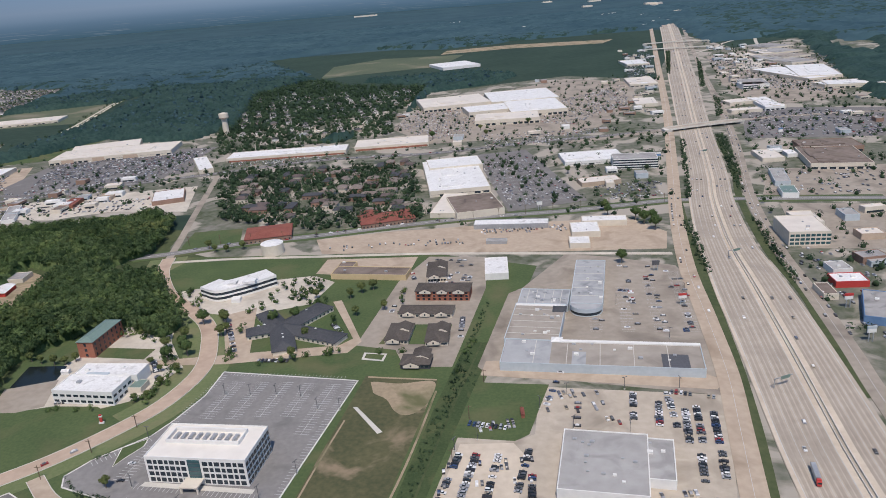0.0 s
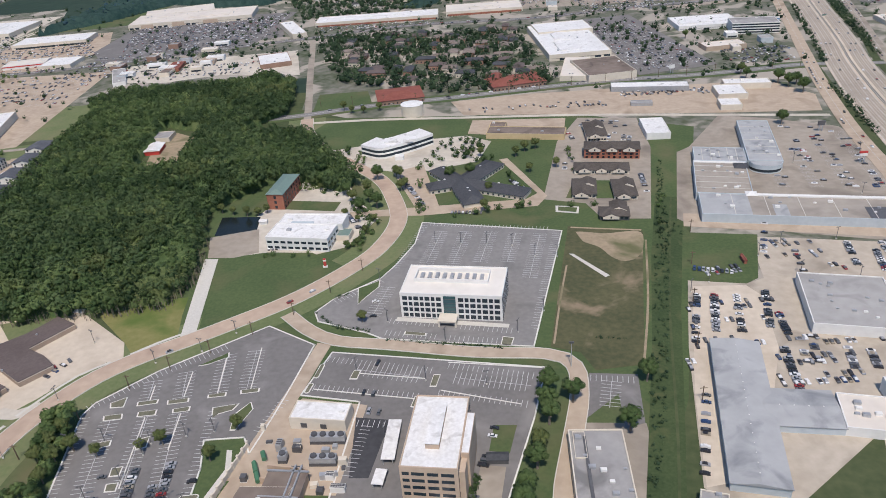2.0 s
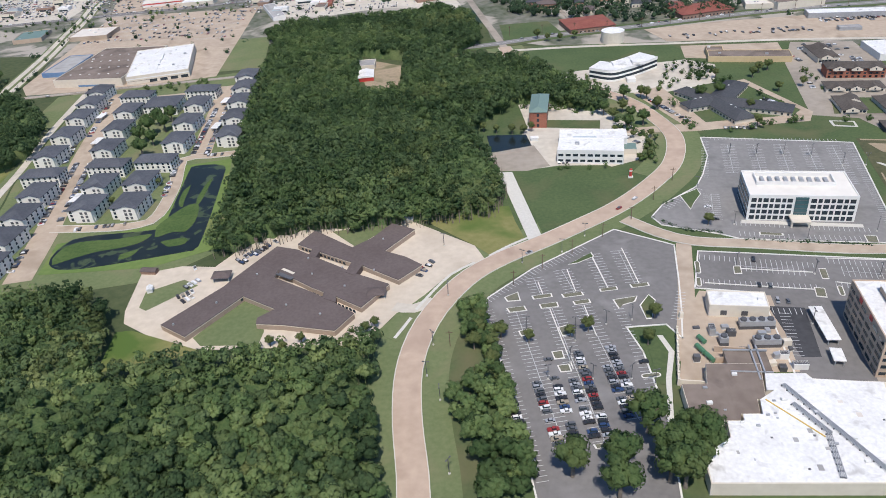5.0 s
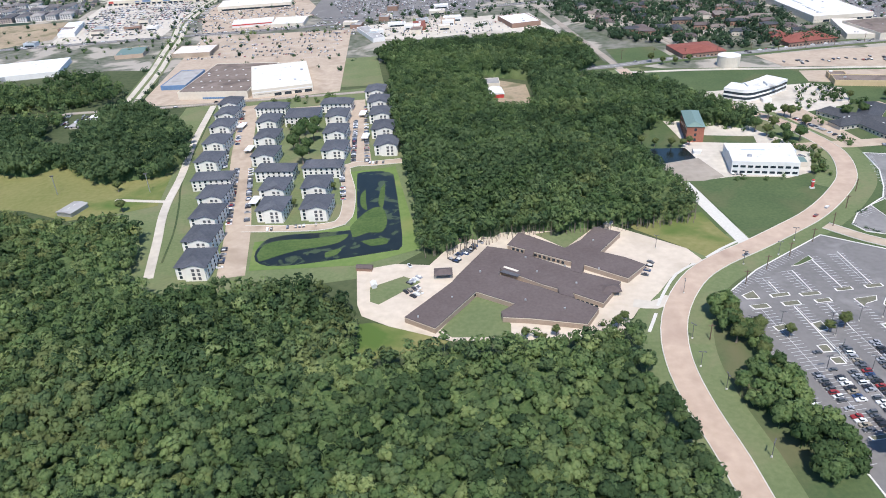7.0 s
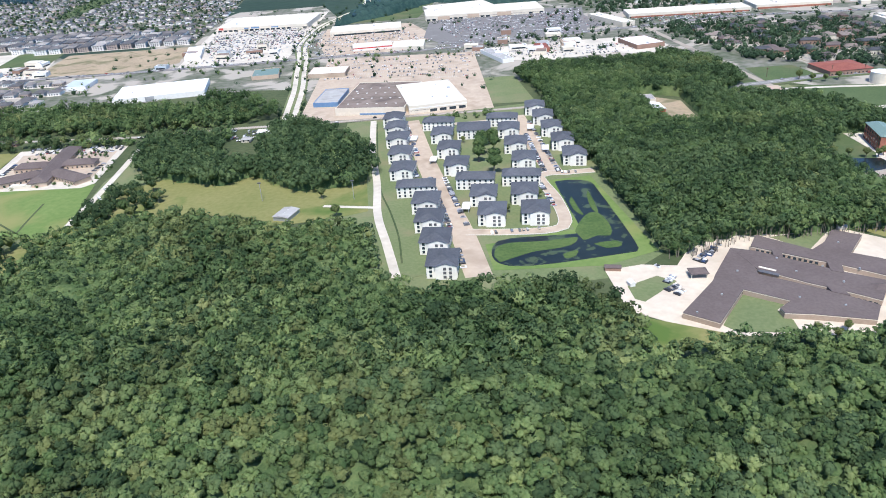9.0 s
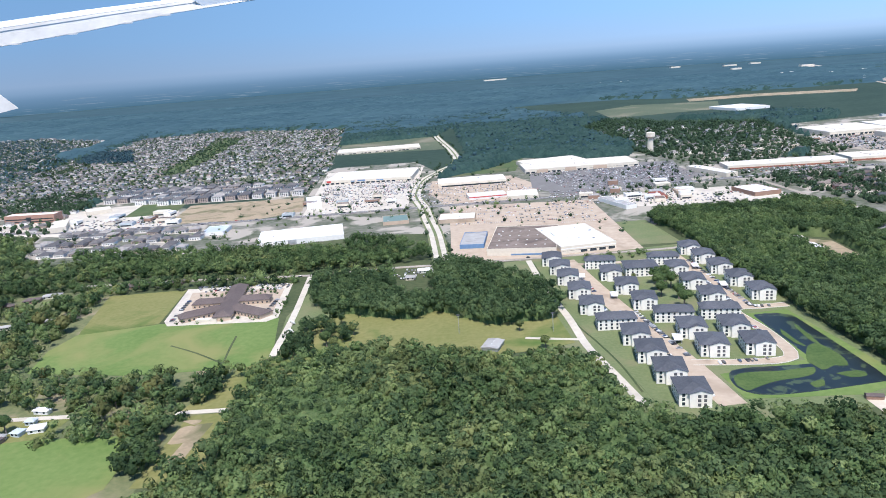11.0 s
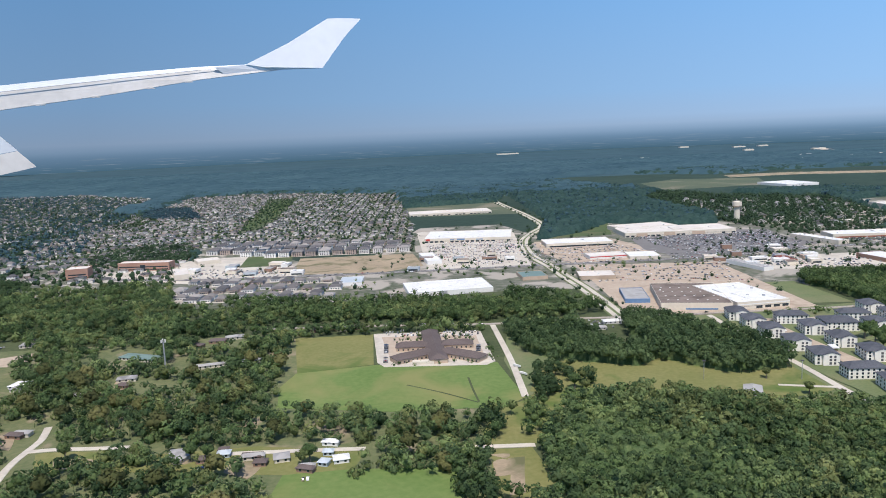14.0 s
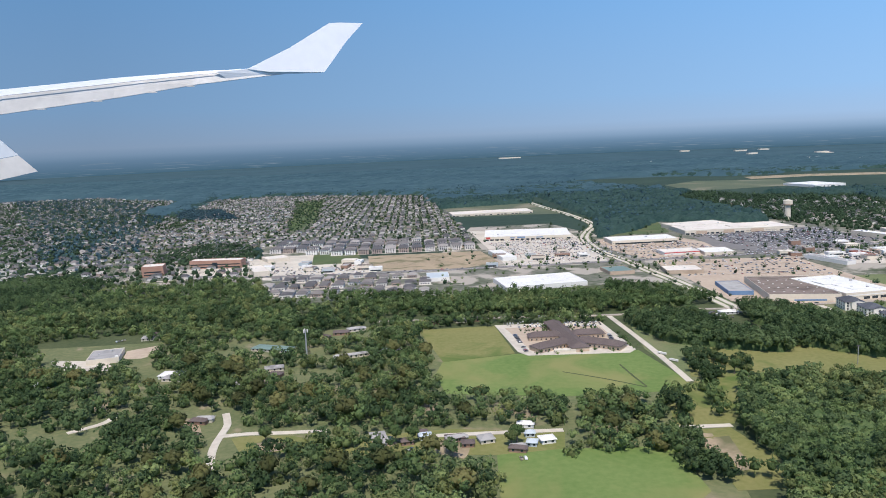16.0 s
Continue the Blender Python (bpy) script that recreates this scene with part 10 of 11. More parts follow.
for p, f in (([(48.6, 164.4), (43.3, 148.2)], 0.95), ([(53.1, 165.2), (47.3, 147.8)], 0.9), ([(57.4, 164.7), (52.8, 151.5)], 0.9), ([(35.7, 159.9), (33.3, 150.8)], 0.9), ([(27.8, 160.7), (25.7, 151.6)], 0.9), ([(22.5, 162.4), (20.0, 152.1)], 0.9), ([(37.8, 159.6), (35.6, 150.6)], 0.8), ([(12.4, 169.0), (9.3, 155.7)], 0.8), ([(15.4, 168.6), (12.3, 155.4)], 0.7), ([(47.1, 165.3), (43.2, 152.4)], 0.8), ([(-70.9, 302.0), (-61.6, 306.2)], 0.8), ([(-57.0, 288.3), (-50.3, 274.2)], 0.8), ([(-82.9, 260.7), (-68.5, 258.4)], 0.6), ([(-102.8, 296.4), (-93.7, 269.3)], 0.7), ([(-24.7, 338.9), (-23.2, 327.9)], 0.8), ([(-2.7, 286.8), (-4.8, 266.5)], 0.6), ([(-33.5, 292.4), (-31.5, 303.7)], 0.6)):
    car_row(p, 1.42, f, 0.2, "on pale concrete")

def far_rows(poly, gap, rz, fill, pitch=1.5, z=0.15):
    c, s = math.cos(radians(rz)), math.sin(radians(rz))
    p = np.array([(x * c + y * s, -x * s + y * c) for x, y in poly])
    for y in np.arange(p[:, 1].min() + 2, p[:, 1].max() - 1, gap):
        for side in (-1.3, 1.3):
            for x in np.arange(p[:, 0].min(), p[:, 0].max(), pitch):
                wx, wy = x * c - (y + side) * s, x * s + (y + side) * c
                lot = noise.noise(Vector((wx * 0.05, wy * 0.05, 9.0))) * 0.8
                if rnd.random() < 0.72 * (fill + lot * fill) and inside(np.array([wx]), np.array([wy]), poly)[0]:
                    far_car(wx, wy, radians(rz + 90 + rnd.uniform(-3, 3)), z)


for poly, gap, rz, fill in (([(-432.1, 529.3), (-326.0, 523.5), (-325.7, 455.6), (-425.4, 463.0)], 10.0, 0, 0.25), ([(-561.5, 681.5), (-473.6, 697.4), (-471.1, 606.5), (-547.3, 578.8)], 9.0, 0, 0.5), ([(-540.9, 592.0), (-476.4, 598.3), (-473.1, 549.0), (-535.1, 543.8)], 9.0, 0, 0.35), ([(-512.9, 661.3), (-387.0, 650.3), (-355.5, 588.0), (-370.4, 540.0), (-455.0, 545.1)], 9.0, 0, 0.35), ([(-356.3, 672.5), (-219.8, 699.4), (-235.4, 580.0), (-335.1, 574.0)], 8.0, 0, 0.4), ([(-758.8, 568.1), (-663.4, 562.2), (-657.5, 524.0), (-738.6, 520.5)], 8.0, 0, 0.3), ([(-351.7, 563.2), (-234.6, 570.5), (-257.6, 515.2), (-304.3, 501.0), (-359.2, 512.4)], 9.0, 0, 0.3), ([(-48.2, 738.7), (-13.5, 868.7), (38.5, 765.9), (22.0, 680.2), (-14.7, 655.3)], 8.0, 0, 0.45), ([(86.9, 778.9), (220.2, 906.9), (192.7, 763.9), (109.1, 671.7), (78.6, 714.7)], 8.0, 0, 0.4), ([(31.2, 663.0), (164.6, 648.0), (131.8, 635.2), (96.3, 600.8), (32.0, 609.1)], 8.0, 0, 0.4), ([(23.5, 554.7), (60.0, 571.2), (78.6, 444.6), (32.1, 435.1)], 8.0, 10, 0.35), ([(-346.5, 617.2), (-353.3, 700.6), (-229.3, 690.8), (-216.2, 605.0)], 8.0, 0, 0.35), ([(-296.7, 514.1), (-235.8, 533.5), (-192.7, 528.9), (-214.8, 499.0), (-273.3, 490.7)], 8.0, 0, 0.35), ([(-191.9, 638.1), (-92.8, 632.1), (-87.9, 608.6), (-179.1, 606.7)], 7.0, 5, 0.4), ([(-74.8, 386.5), (2.3, 387.2), (1.7, 376.2), (-70.9, 380.3)], 6.0, 5, 0.35), ([(10.8, 399.8), (59.2, 395.0), (58.9, 385.1), (11.7, 389.7)], 6.0, 3, 0.5), ([(90.7, 468.0), (135.0, 469.0), (128.6, 436.7), (87.2, 435.9)], 7.0, 0, 0.45), ([(390.5, 1092.9), (552.4, 1042.4), (394.9, 734.3), (330.5, 839.6)], 9.0, 0, 0.3), ([(279.5, 685.4), (377.4, 638.0), (323.2, 545.6), (235.7, 573.9)], 9.0, 0, 0.3), ([(224.0, 470.9), (274.1, 462.1), (240.3, 404.7), (195.2, 417.6)], 9.0, 0, 0.15), ([(153.4, 334.6), (172.7, 330.2), (184.1, 305.6), (145.9, 241.2), (138.8, 261.3)], 9.0, 0, 0.2), ([(67.9, 338.0), (94.6, 319.0), (83.1, 256.4), (54.5, 261.3)], 10.0, 80, 0.12), ([(19.0, 225.0), (47.4, 217.3), (43.3, 201.5), (18.1, 206.5)], 9.0, 5, 0.3), ([(-6.5, 209.8), (10.3, 207.5), (7.5, 198.8), (-5.0, 203.4)], 5.0, 5, 0.35), ([(-11.9, 189.4), (15.2, 189.2), (5.0, 164.0), (-22.3, 156.8)], 9.0, 0, 0.25), ([(5.6, 174.0), (56.8, 171.4), (44.1, 148.5), (-1.4, 148.3)], 8.0, 0, 0.4), ([(-17.8, 356.7), (6.2, 351.5), (1.7, 322.8), (-16.6, 319.8)], 7.0, 75, 0.35), ([(-564.4, 347.9), (-510.2, 344.9), (-508.4, 333.7), (-561.0, 336.5)], 5.0, 0, 0.4), ([(-459.0, 358.5), (-441.9, 360.2), (-436.9, 338.5), (-451.1, 334.6)], 5.0, 0, 0.4), ([(298.6, 1216.6), (346.8, 1225.7), (252.2, 887.4), (229.1, 901.5)], 8.0, 0, 0.35)):
    far_rows(poly, gap, rz, fill)
for line, half in ((FREE_LINE, 14.0),):
    k = 0.0
    for i in range(2, len(line) - 2):
        q, t = line[i], (line[i + 1] - line[i - 1]).normalized()
        for lane in (-12.8, -9.3, -5.9, -2.6, 5.6, 9.0, 12.6):
            if rnd.random() < 0.26:
                far_car(q.x - t.y * lane * FREE_TAPER(q.y), q.y + t.x * lane * FREE_TAPER(q.y), math.atan2(t.y, t.x), 0.32)
for pts, n in (([(139.2, 453.5), (121.8, 397.7), (102.4, 323.1), (92.2, 269.8)], 26), ([(274.2, 740.9), (220.7, 564.2), (175.5, 429.6), (153.1, 342.8), (140.9, 282.7), (133.0, 239.0)], 60), ([(-351.3, 569.5), (-293.7, 569.3), (-201.5, 587.1), (-109.2, 609.7), (-19.7, 603.7), (32.0, 609.1), (80.4, 618.5)], 70), ([(-748.6, 522.3), (-648.0, 522.2), (-558.8, 528.7), (-491.6, 534.8), (-423.8, 541.1), (-364.5, 546.7)], 50), ([(-197.6, 392.3), (-164.3, 395.8), (-125.4, 404.7), (-81.0, 409.0), (-35.8, 415.5), (10.6, 420.1), (63.6, 419.7)], 24), ([(-176.6, 176.8), (-150.0, 194.0), (-121.3, 218.8)], 3), ([(-572.2, 360.0), (-503.3, 357.3), (-412.4, 364.7), (-361.9, 369.1)], 8)):
    line = smooth(pts)
    for _ in range(n):
        i = rnd.randrange(1, len(line) - 1)
        t = (line[i + 1] - line[i - 1]).normalized()
        lane = rnd.choice((-2.2, 1.6))
        far_car(line[i].x - t.y * lane, line[i].y + t.x * lane, math.atan2(t.y, t.x), 0.28)
far_rows([(42.1, 287.1), (92.8, 321.5), (95.6, 310.5), (85.1, 256.1), (37.8, 264.2)], 12.0, 80, 0.16)
tagged(soup("distant_cars", FAR_V, FAR_F, FAR_CAR_PAINT), "cars of many colours in far car parks and on roads", "cars", kind="stuff")

# lorries
def lorry(x, y, a, cab, size=1.0):
    ob = thing("lorry", "grey box trailer behind a red tractor" if cab is RED_PAINT else "white box lorry parked in a lane", "lorry", pose(x, y, 0.32, rz=a) @ Matrix.Scale(size, 4), "lorries")
    part("trailer", boxed((-4.2, 2.4, -0.65, 0.65, 0.6, 2.0)), STEEL if cab is RED_PAINT else WHITE_WALL, ob)
    part("cab", boxed((2.6, 3.9, -0.6, 0.6, 0.3, 1.6), (2.6, 3.4, -0.55, 0.55, 1.6, 1.9)), cab, ob)
    part("windscreen", boxed((3.86, 3.93, -0.5, 0.5, 0.95, 1.45)), GLASS, ob)
    for px in (-3.6, -3.0, 2.0, 3.3):
        for s in (-1, 1):
            bm = bmesh.new()
            bmesh.ops.create_cone(bm, cap_ends=True, segments=10, radius1=0.3, radius2=0.3, depth=0.2, matrix=pose(px, s * 0.5, 0.3, 90, 0, 0))
            part("wheel", bm, TYRE, ob)


lorry(*(85.0, 169.9), -105, RED_PAINT)
lorry(*(-493.0, 278.6), 130, WHITE_WALL, 0.55)
lorry(*(-490.8, 267.7), 130, WHITE_WALL, 0.55)

# ---- street furniture ----
def lamp_post(p, rz, h=4.6, label="thin dark steel lamp post in a car park"):
    ob = thing("lamp_post", label, "lamp post", pose(p[0], p[1], 0.12, rz=rz), "lamp posts")
    part("base", boxed((-0.2, 0.2, -0.2, 0.2, 0, 0.4)), KERB, ob)
    part("pole", boxed((-0.06, 0.06, -0.06, 0.06, 0.4, h)), DARK_STEEL, ob)
    head = part("lamp_head", boxed((-0.9, -0.3, -0.14, 0.14, h - 0.05, h + 0.08), (0.3, 0.9, -0.14, 0.14, h - 0.05, h + 0.08), (-0.3, 0.3, -0.04, 0.04, h - 0.02, h + 0.05)), DARK_STEEL, ob)
    part("lens", boxed((-0.85, -0.35, -0.1, 0.1, h - 0.09, h - 0.05), (0.35, 0.85, -0.1, 0.1, h - 0.09, h - 0.05)), WHITE_WALL, head)


first_lamp = None
for p in [(-88.8, 236.4), (-79.6, 235.0), (-70.3, 233.6), (-61.4, 231.3), (-54.4, 222.4), (-107.4, 213.0), (-46.9, 221.3), (-55.8, 188.8), (-103.4, 188.2), (-85.9, 176.7), (-64.6, 178.7), (-110.8, 165.3), (-91.4, 159.1), (-75.2, 156.1), (-158.1, 179.1), (-170.5, 174.7), (-149.8, 187.4), (-160.2, 141.1), (-145.0, 144.1), (-163.4, 129.0)] + [(-181.4, 141.3), (-172.6, 142.7), (-160.9, 137.1), (-151.9, 142.9), (-169.5, 123.6), (-159.0, 122.7), (-150.1, 121.9), (-145.1, 119.6), (-101.2, 137.8), (-77.7, 110.2)] + [(28.2, 220.1), (47.4, 220.8), (64.7, 218.3), (18.2, 212.9), (26.7, 200.7), (42.6, 195.6), (-9.8, 193.9), (-2.7, 198.7), (72.6, 253.5), (90.9, 292.4), (60.7, 286.4)] + [(-192.8, 160.5), (-197.0, 139.1), (-198.5, 127.5), (-195.3, 118.7), (-193.5, 96.8), (-193.7, 187.2)]:
    lamp_post(p, rnd.uniform(0, 180))
def pole_line(pts, gap, h, aside=4.6):
    line = offset(smooth(pts, gap), aside)
    for q in line:
        ob = thing("utility_pole", "weathered timber utility pole beside a road", "utility pole", pose(q.x, q.y, 0.1), "utility poles")
        part("pole", boxed((-0.1, 0.1, -0.1, 0.1, 0, h)), WOOD, ob)
        part("cross_arm", boxed((-0.9, 0.9, -0.06, 0.06, h - 0.7, h - 0.55)), WOOD, ob)


pole_line([(-196.9, 141.3), (-177.8, 167.1), (-158.3, 182.2), (-137.3, 199.2), (-118.0, 223.3)], 14.0, 5.0, -5.2)
pole_line([(-154.4, 404.7), (-80.0, 401.9), (10.1, 413.6), (122.7, 417.6)], 16.0, 5.5)
pole_line([(-2.7, 233.7), (-15.1, 189.8), (-26.5, 145.5)], 16.0, 5.0)
def pylon(p, h, col, board):
    ob = thing("pylon_sign", "tall roadside sign on posts", "sign", pose(p[0], p[1], 0.1), "roadside signs")
    part("post", boxed((-0.9, -0.6, -0.15, 0.15, 0, h), (0.6, 0.9, -0.15, 0.15, 0, h)), STEEL, ob)
    part("board", boxed((-1.6, 1.6, -0.25, 0.25, h * 0.6, h)), board, ob)
    part("board_top", boxed((-1.65, 1.65, -0.28, 0.28, h * 0.85, h + 0.1)), col, ob)


for p, h, c, b in (((86.6, 281.6), 5, RED_PAINT, WHITE_WALL), ((254.6, 561.9), 8, BLUE_WALL, WHITE_WALL), ((148.9, 521.2), 6, WHITE_WALL, BLUE_WALL), ((139.6, 240.0), 6, PALE_BLUE, WHITE_WALL), ((86.9, 319.2), 5, DARK_STEEL, DARK_STEEL), ((146.6, 267.7), 6, RED_PAINT, WHITE_WALL), ((49.6, 425.7), 5, WHITE_WALL, WHITE_WALL)):
    pylon(p, h, c, b)
p = (-127.3, 224.6)
ob = thing("pillar_sign", "slender red and white pillar sign on a lawn", "sign", pose(p[0], p[1], 0.1))
part("pillar", boxed((-0.45, 0.45, -0.3, 0.3, 0.6, 3.4)), RED_PAINT, ob)
part("base", boxed((-0.8, 0.8, -0.5, 0.5, 0, 0.6)), WHITE_WALL, ob)
part("cap", boxed((-0.5, 0.5, -0.35, 0.35, 2.5, 3.0)), WHITE_WALL, ob)
for p in ((97.1, 215.3), (126.9, 328.9), (183.5, 527.4)):
    ob = thing("gantry_sign", "steel sign gantry over freeway lanes", "sign gantry", pose(p[0], p[1], 0.3, rz=18), "sign gantries")
    part("post", boxed((-3.6, -3.4, -0.1, 0.1, 0, 3.6)), STEEL, ob)
    part("beam", boxed((-3.6, 3.6, -0.1, 0.1, 3.3, 3.6)), STEEL, ob)
    part("panel", boxed((-1.0, 2.6, -0.18, -0.1, 2.7, 3.9)), GREEN_METAL, ob)
def small_box(name, label, cat, p, w, d, h, wall, roof):
    ob = thing(name, label, cat, pose(p[0], p[1], 0.1, rz=rnd.uniform(-15, 15)))
    part("wall", boxed((-w / 2, w / 2, -d / 2, d / 2, 0, h)), wall, ob)
    bm = bmesh.new()
    hip(bm, -w / 2, w / 2, -d / 2, d / 2, h, h + 0.5, 0.15, True)
    part("roof", bm, roof, ob)


for p, w, d, h, a, b in (((-205.4, 204.3), 3, 2, 1.3, CREAM_WALL, CREAM_ROOF), ((-286.1, 183.4), 5, 2.2, 1.2, BROWN_BRICK, BROWN_SHINGLE), ((-282.5, 173.0), 1.6, 2.4, 1.2, WHITE_WALL, WHITE_ROOF), ((-255.8, 198.7), 1.6, 2.2, 1.2, BROWN_BRICK, BROWN_SHINGLE), ((-156.9, 262.6), 3, 2, 1.4, WHITE_WALL, WHITE_ROOF), ((12.4, 210.5), 1.0, 4, 1.3, BRICK, RED_TILE), ((-74.3, 128.6), 5, 2.5, 1.4, DARK_STEEL, DARK_SHINGLE)):
    small_box("outbuilding", "small outbuilding on a concrete pad", "outbuilding", p, w, d, h, a, b)

# ---- single trees ----
def tree_kind(seed, tall):
    g = np.random.default_rng(seed)
    v, f, nv = crown(g, 11, 600, tall)
    me = bpy.data.meshes.new("crown")
    me.from_pydata(v.tolist(), [], f.tolist())
    me.attributes.new("tint", "FLOAT", "POINT").data.foreach_set("value", np.full(len(v), 0.5, np.float32))
    me.normals_split_custom_set_from_vertices(nv.astype(np.float32))
    me.materials.append(LEAVES if seed < 44 else OLIVE_LEAVES)
    bm = bmesh.new()
    bmesh.ops.create_cone(bm, cap_ends=True, segments=7, radius1=0.055, radius2=0.03, depth=0.8, matrix=pose(0, 0, -0.4))
    for k in range(4):
        a = 6.28 * k / 4 + seed
        bmesh.ops.create_cone(bm, cap_ends=False, segments=5, radius1=0.025, radius2=0.01, depth=0.5, matrix=pose(0.13 * math.cos(a), 0.13 * math.sin(a), -0.02, 30 * math.sin(a), 30 * math.cos(a), 0))
    tr = bpy.data.meshes.new("trunk")
    bm.to_mesh(tr)
    bm.free()
    tr.materials.append(BARK)
    return me, tr


TREES = [tree_kind(40 + k, (0.75, 0.9, 1.1, 0.8)[k]) for k in range(4)] + [tree_kind(44 + k, (0.8, 1.0)[k]) for k in range(2)]


def tree(p, s, label="round-crowned broadleaf tree with dark green leaves"):
    me, tr = TREES[rnd.randrange(4)] if s > 5.0 else TREES[4 + rnd.randrange(2)]
    ob = thing("tree", label, "tree", Matrix.Translation((p[0], p[1], 0.1)) @ Matrix.Rotation(rnd.uniform(0, 6.28), 4, "Z") @ Matrix.Scale(s, 4), "single trees")
    for nm, me_ in (("trunk", tr), ("crown", me)):
        o = new(nm, me_)
        o.parent, o.matrix_basis = ob, pose(0, 0, 0.78)


for pts, s in (([(-59.6, 151.3), (-60.8, 144.2), (-60.8, 139.6), (-63.9, 131.3), (-65.5, 125.4), (-68.6, 118.2), (-69.6, 113.0), (-71.8, 106.6), (-72.6, 101.9), (-74.0, 96.2), (-74.3, 90.7), (-33.4, 153.5), (-41.9, 135.5), (-53.7, 147.0)], 5.8), ([(-172.5, 137.6), (-161.9, 138.8), (-157.0, 140.4), (-139.0, 144.3), (-143.3, 133.9), (-111.2, 189.0)], 3.6), ([(-150.3, 105.0), (-149.1, 98.7), (-145.9, 97.0), (-142.9, 93.9), (-143.0, 101.3), (-140.3, 99.5), (-146.7, 90.0), (-168.3, 94.3), (-158.0, 95.0), (-160.0, 88.2), (-149.3, 91.5), (-140.0, 98.0)], 8.0), ([(-187.7, 150.4), (-184.3, 146.4), (-185.4, 140.8), (-182.1, 136.0), (-186.5, 136.5), (-182.4, 129.8), (-181.3, 123.8), (-179.5, 140.2)], 4.5), ([(-122.8, 277.0), (-115.8, 275.8), (-112.2, 269.6), (-118.9, 266.5), (-125.4, 283.1), (-117.2, 284.6), (-104.0, 297.5), (-102.9, 285.0), (-113.9, 298.1), (-73.6, 294.9), (-82.3, 292.2)], 5.2), ([(-133.1, 257.9), (-124.6, 264.1), (-118.8, 258.1), (-112.1, 257.0), (-115.2, 247.8), (-117.0, 239.0), (-121.1, 237.4), (-148.5, 296.5), (-138.2, 291.6)], 2.8), ([(-176.4, 274.9), (-171.3, 272.4), (-165.1, 270.3), (-160.4, 269.6), (-157.2, 271.7)], 3.2), ([(-52.1, 314.3), (-47.5, 319.9), (-42.4, 322.3), (-36.0, 298.9), (-47.9, 295.3), (-67.8, 317.4), (-66.7, 277.0), (-69.6, 260.7), (-101.5, 288.3), (-105.8, 300.1)], 4.2), ([(100.3, 385.5), (97.9, 393.4), (106.0, 389.2), (85.2, 405.5), (85.6, 414.5), (103.3, 374.8)], 6.5), ([(74.5, 331.6), (33.0, 686.1), (36.0, 657.1), (-11.9, 663.3), (78.9, 695.7), (80.9, 504.1)], 5.5), ([(-119.5, 394.7), (-128.2, 392.0), (-134.9, 393.6), (-139.6, 399.3)], 4.0), ([(-391.4, 255.5), (-382.5, 236.0), (-469.6, 275.0), (-472.8, 268.6), (-477.0, 265.9), (-461.7, 260.2)], 4.2), ([(-626.0, 187.2), (-606.6, 185.9), (-600.8, 185.5), (-567.9, 180.9), (-565.9, 183.1), (-632.9, 182.9), (-651.7, 189.0)], 5.5), ([(-540.3, 197.0), (-535.9, 199.3), (-471.0, 248.5), (-466.9, 244.2), (-466.0, 255.9)], 5.0), ([(-240.1, 142.8), (-236.0, 139.9), (-231.8, 143.3), (-245.6, 139.5), (-212.7, 148.2), (-214.8, 145.7)], 3.2), ([(-323.8, 309.9), (-324.7, 298.9), (-318.6, 301.6), (-319.0, 286.2), (-325.8, 290.0), (-318.9, 313.0), (-319.6, 274.6)], 7.0), ([(-323.2, 332.8), (-332.7, 318.0), (-329.5, 266.1), (-303.2, 245.6), (-316.4, 232.0)], 3.0)):
    for p in pts:
        tree(p, s * rnd.uniform(0.85, 1.15))

# small dark trees all over the town, clear of roofs and carriageways
def open_spots(places, lines):
    ok = np.ones(len(places), bool)
    for inv, w, d in FOOTPRINTS:
        a = np.array(inv)
        q = places @ a[:2, :2].T + a[:2, 3]
        ok &= ~((q[:, 0] > -1.5) & (q[:, 0] < w + 1.5) & (q[:, 1] > -1.5) & (q[:, 1] < d + 1.5))
    for line, r in lines:
        l = np.array([(q.x, q.y) for q in line])
        ok &= np.sqrt(((places[:, None] - l[None]) ** 2).sum(-1)).min(1) > r
    return places[ok]


TOWN_ROADS = [(FREE_LINE, 28.0)] + [(smooth(p), 6.0) for p in ([(-216.6, 393.0), (-164.3, 395.8), (-81.0, 409.0), (10.6, 420.1), (97.4, 422.2), (128.1, 424.4), (171.4, 415.9), (239.5, 399.0)], [(-351.3, 569.5), (-201.5, 587.1), (-109.2, 609.7), (32.0, 609.1), (138.0, 620.0), (188.0, 627.4)])]
for poly, gap, keep in (([(-346.6, 577.8), (-229.5, 701.4), (-51.2, 820.1), (166.6, 990.2), (294.2, 968.4), (122.0, 405.3), (28.1, 397.6), (-22.5, 410.2), (-23.9, 566.4), (-177.9, 521.1), (-291.8, 489.8)], 9.5, 0.38), ([(426.9, 1193.7), (594.0, 1263.7), (452.1, 757.4), (135.7, 224.3), (135.6, 281.4), (175.6, 425.9)], 9.5, 0.42), ([(-623.8, 536.2), (-575.9, 803.7), (-483.6, 811.4), (-216.3, 758.2), (-126.4, 637.6), (-198.8, 501.3), (-305.8, 453.0), (-337.1, 368.6), (-411.7, 372.5), (-472.6, 454.1), (-555.6, 432.0), (-699.7, 429.0), (-782.7, 624.7)], 15.0, 0.34)):
    forest("town_trees", "small dark trees between shops and car parks", open_spots(scatter(poly, gap, rng, keep=keep), TOWN_ROADS), (2.4, 5.6), (2.0, 4.8), rng, 5, 24, material=DARK_LEAVES)

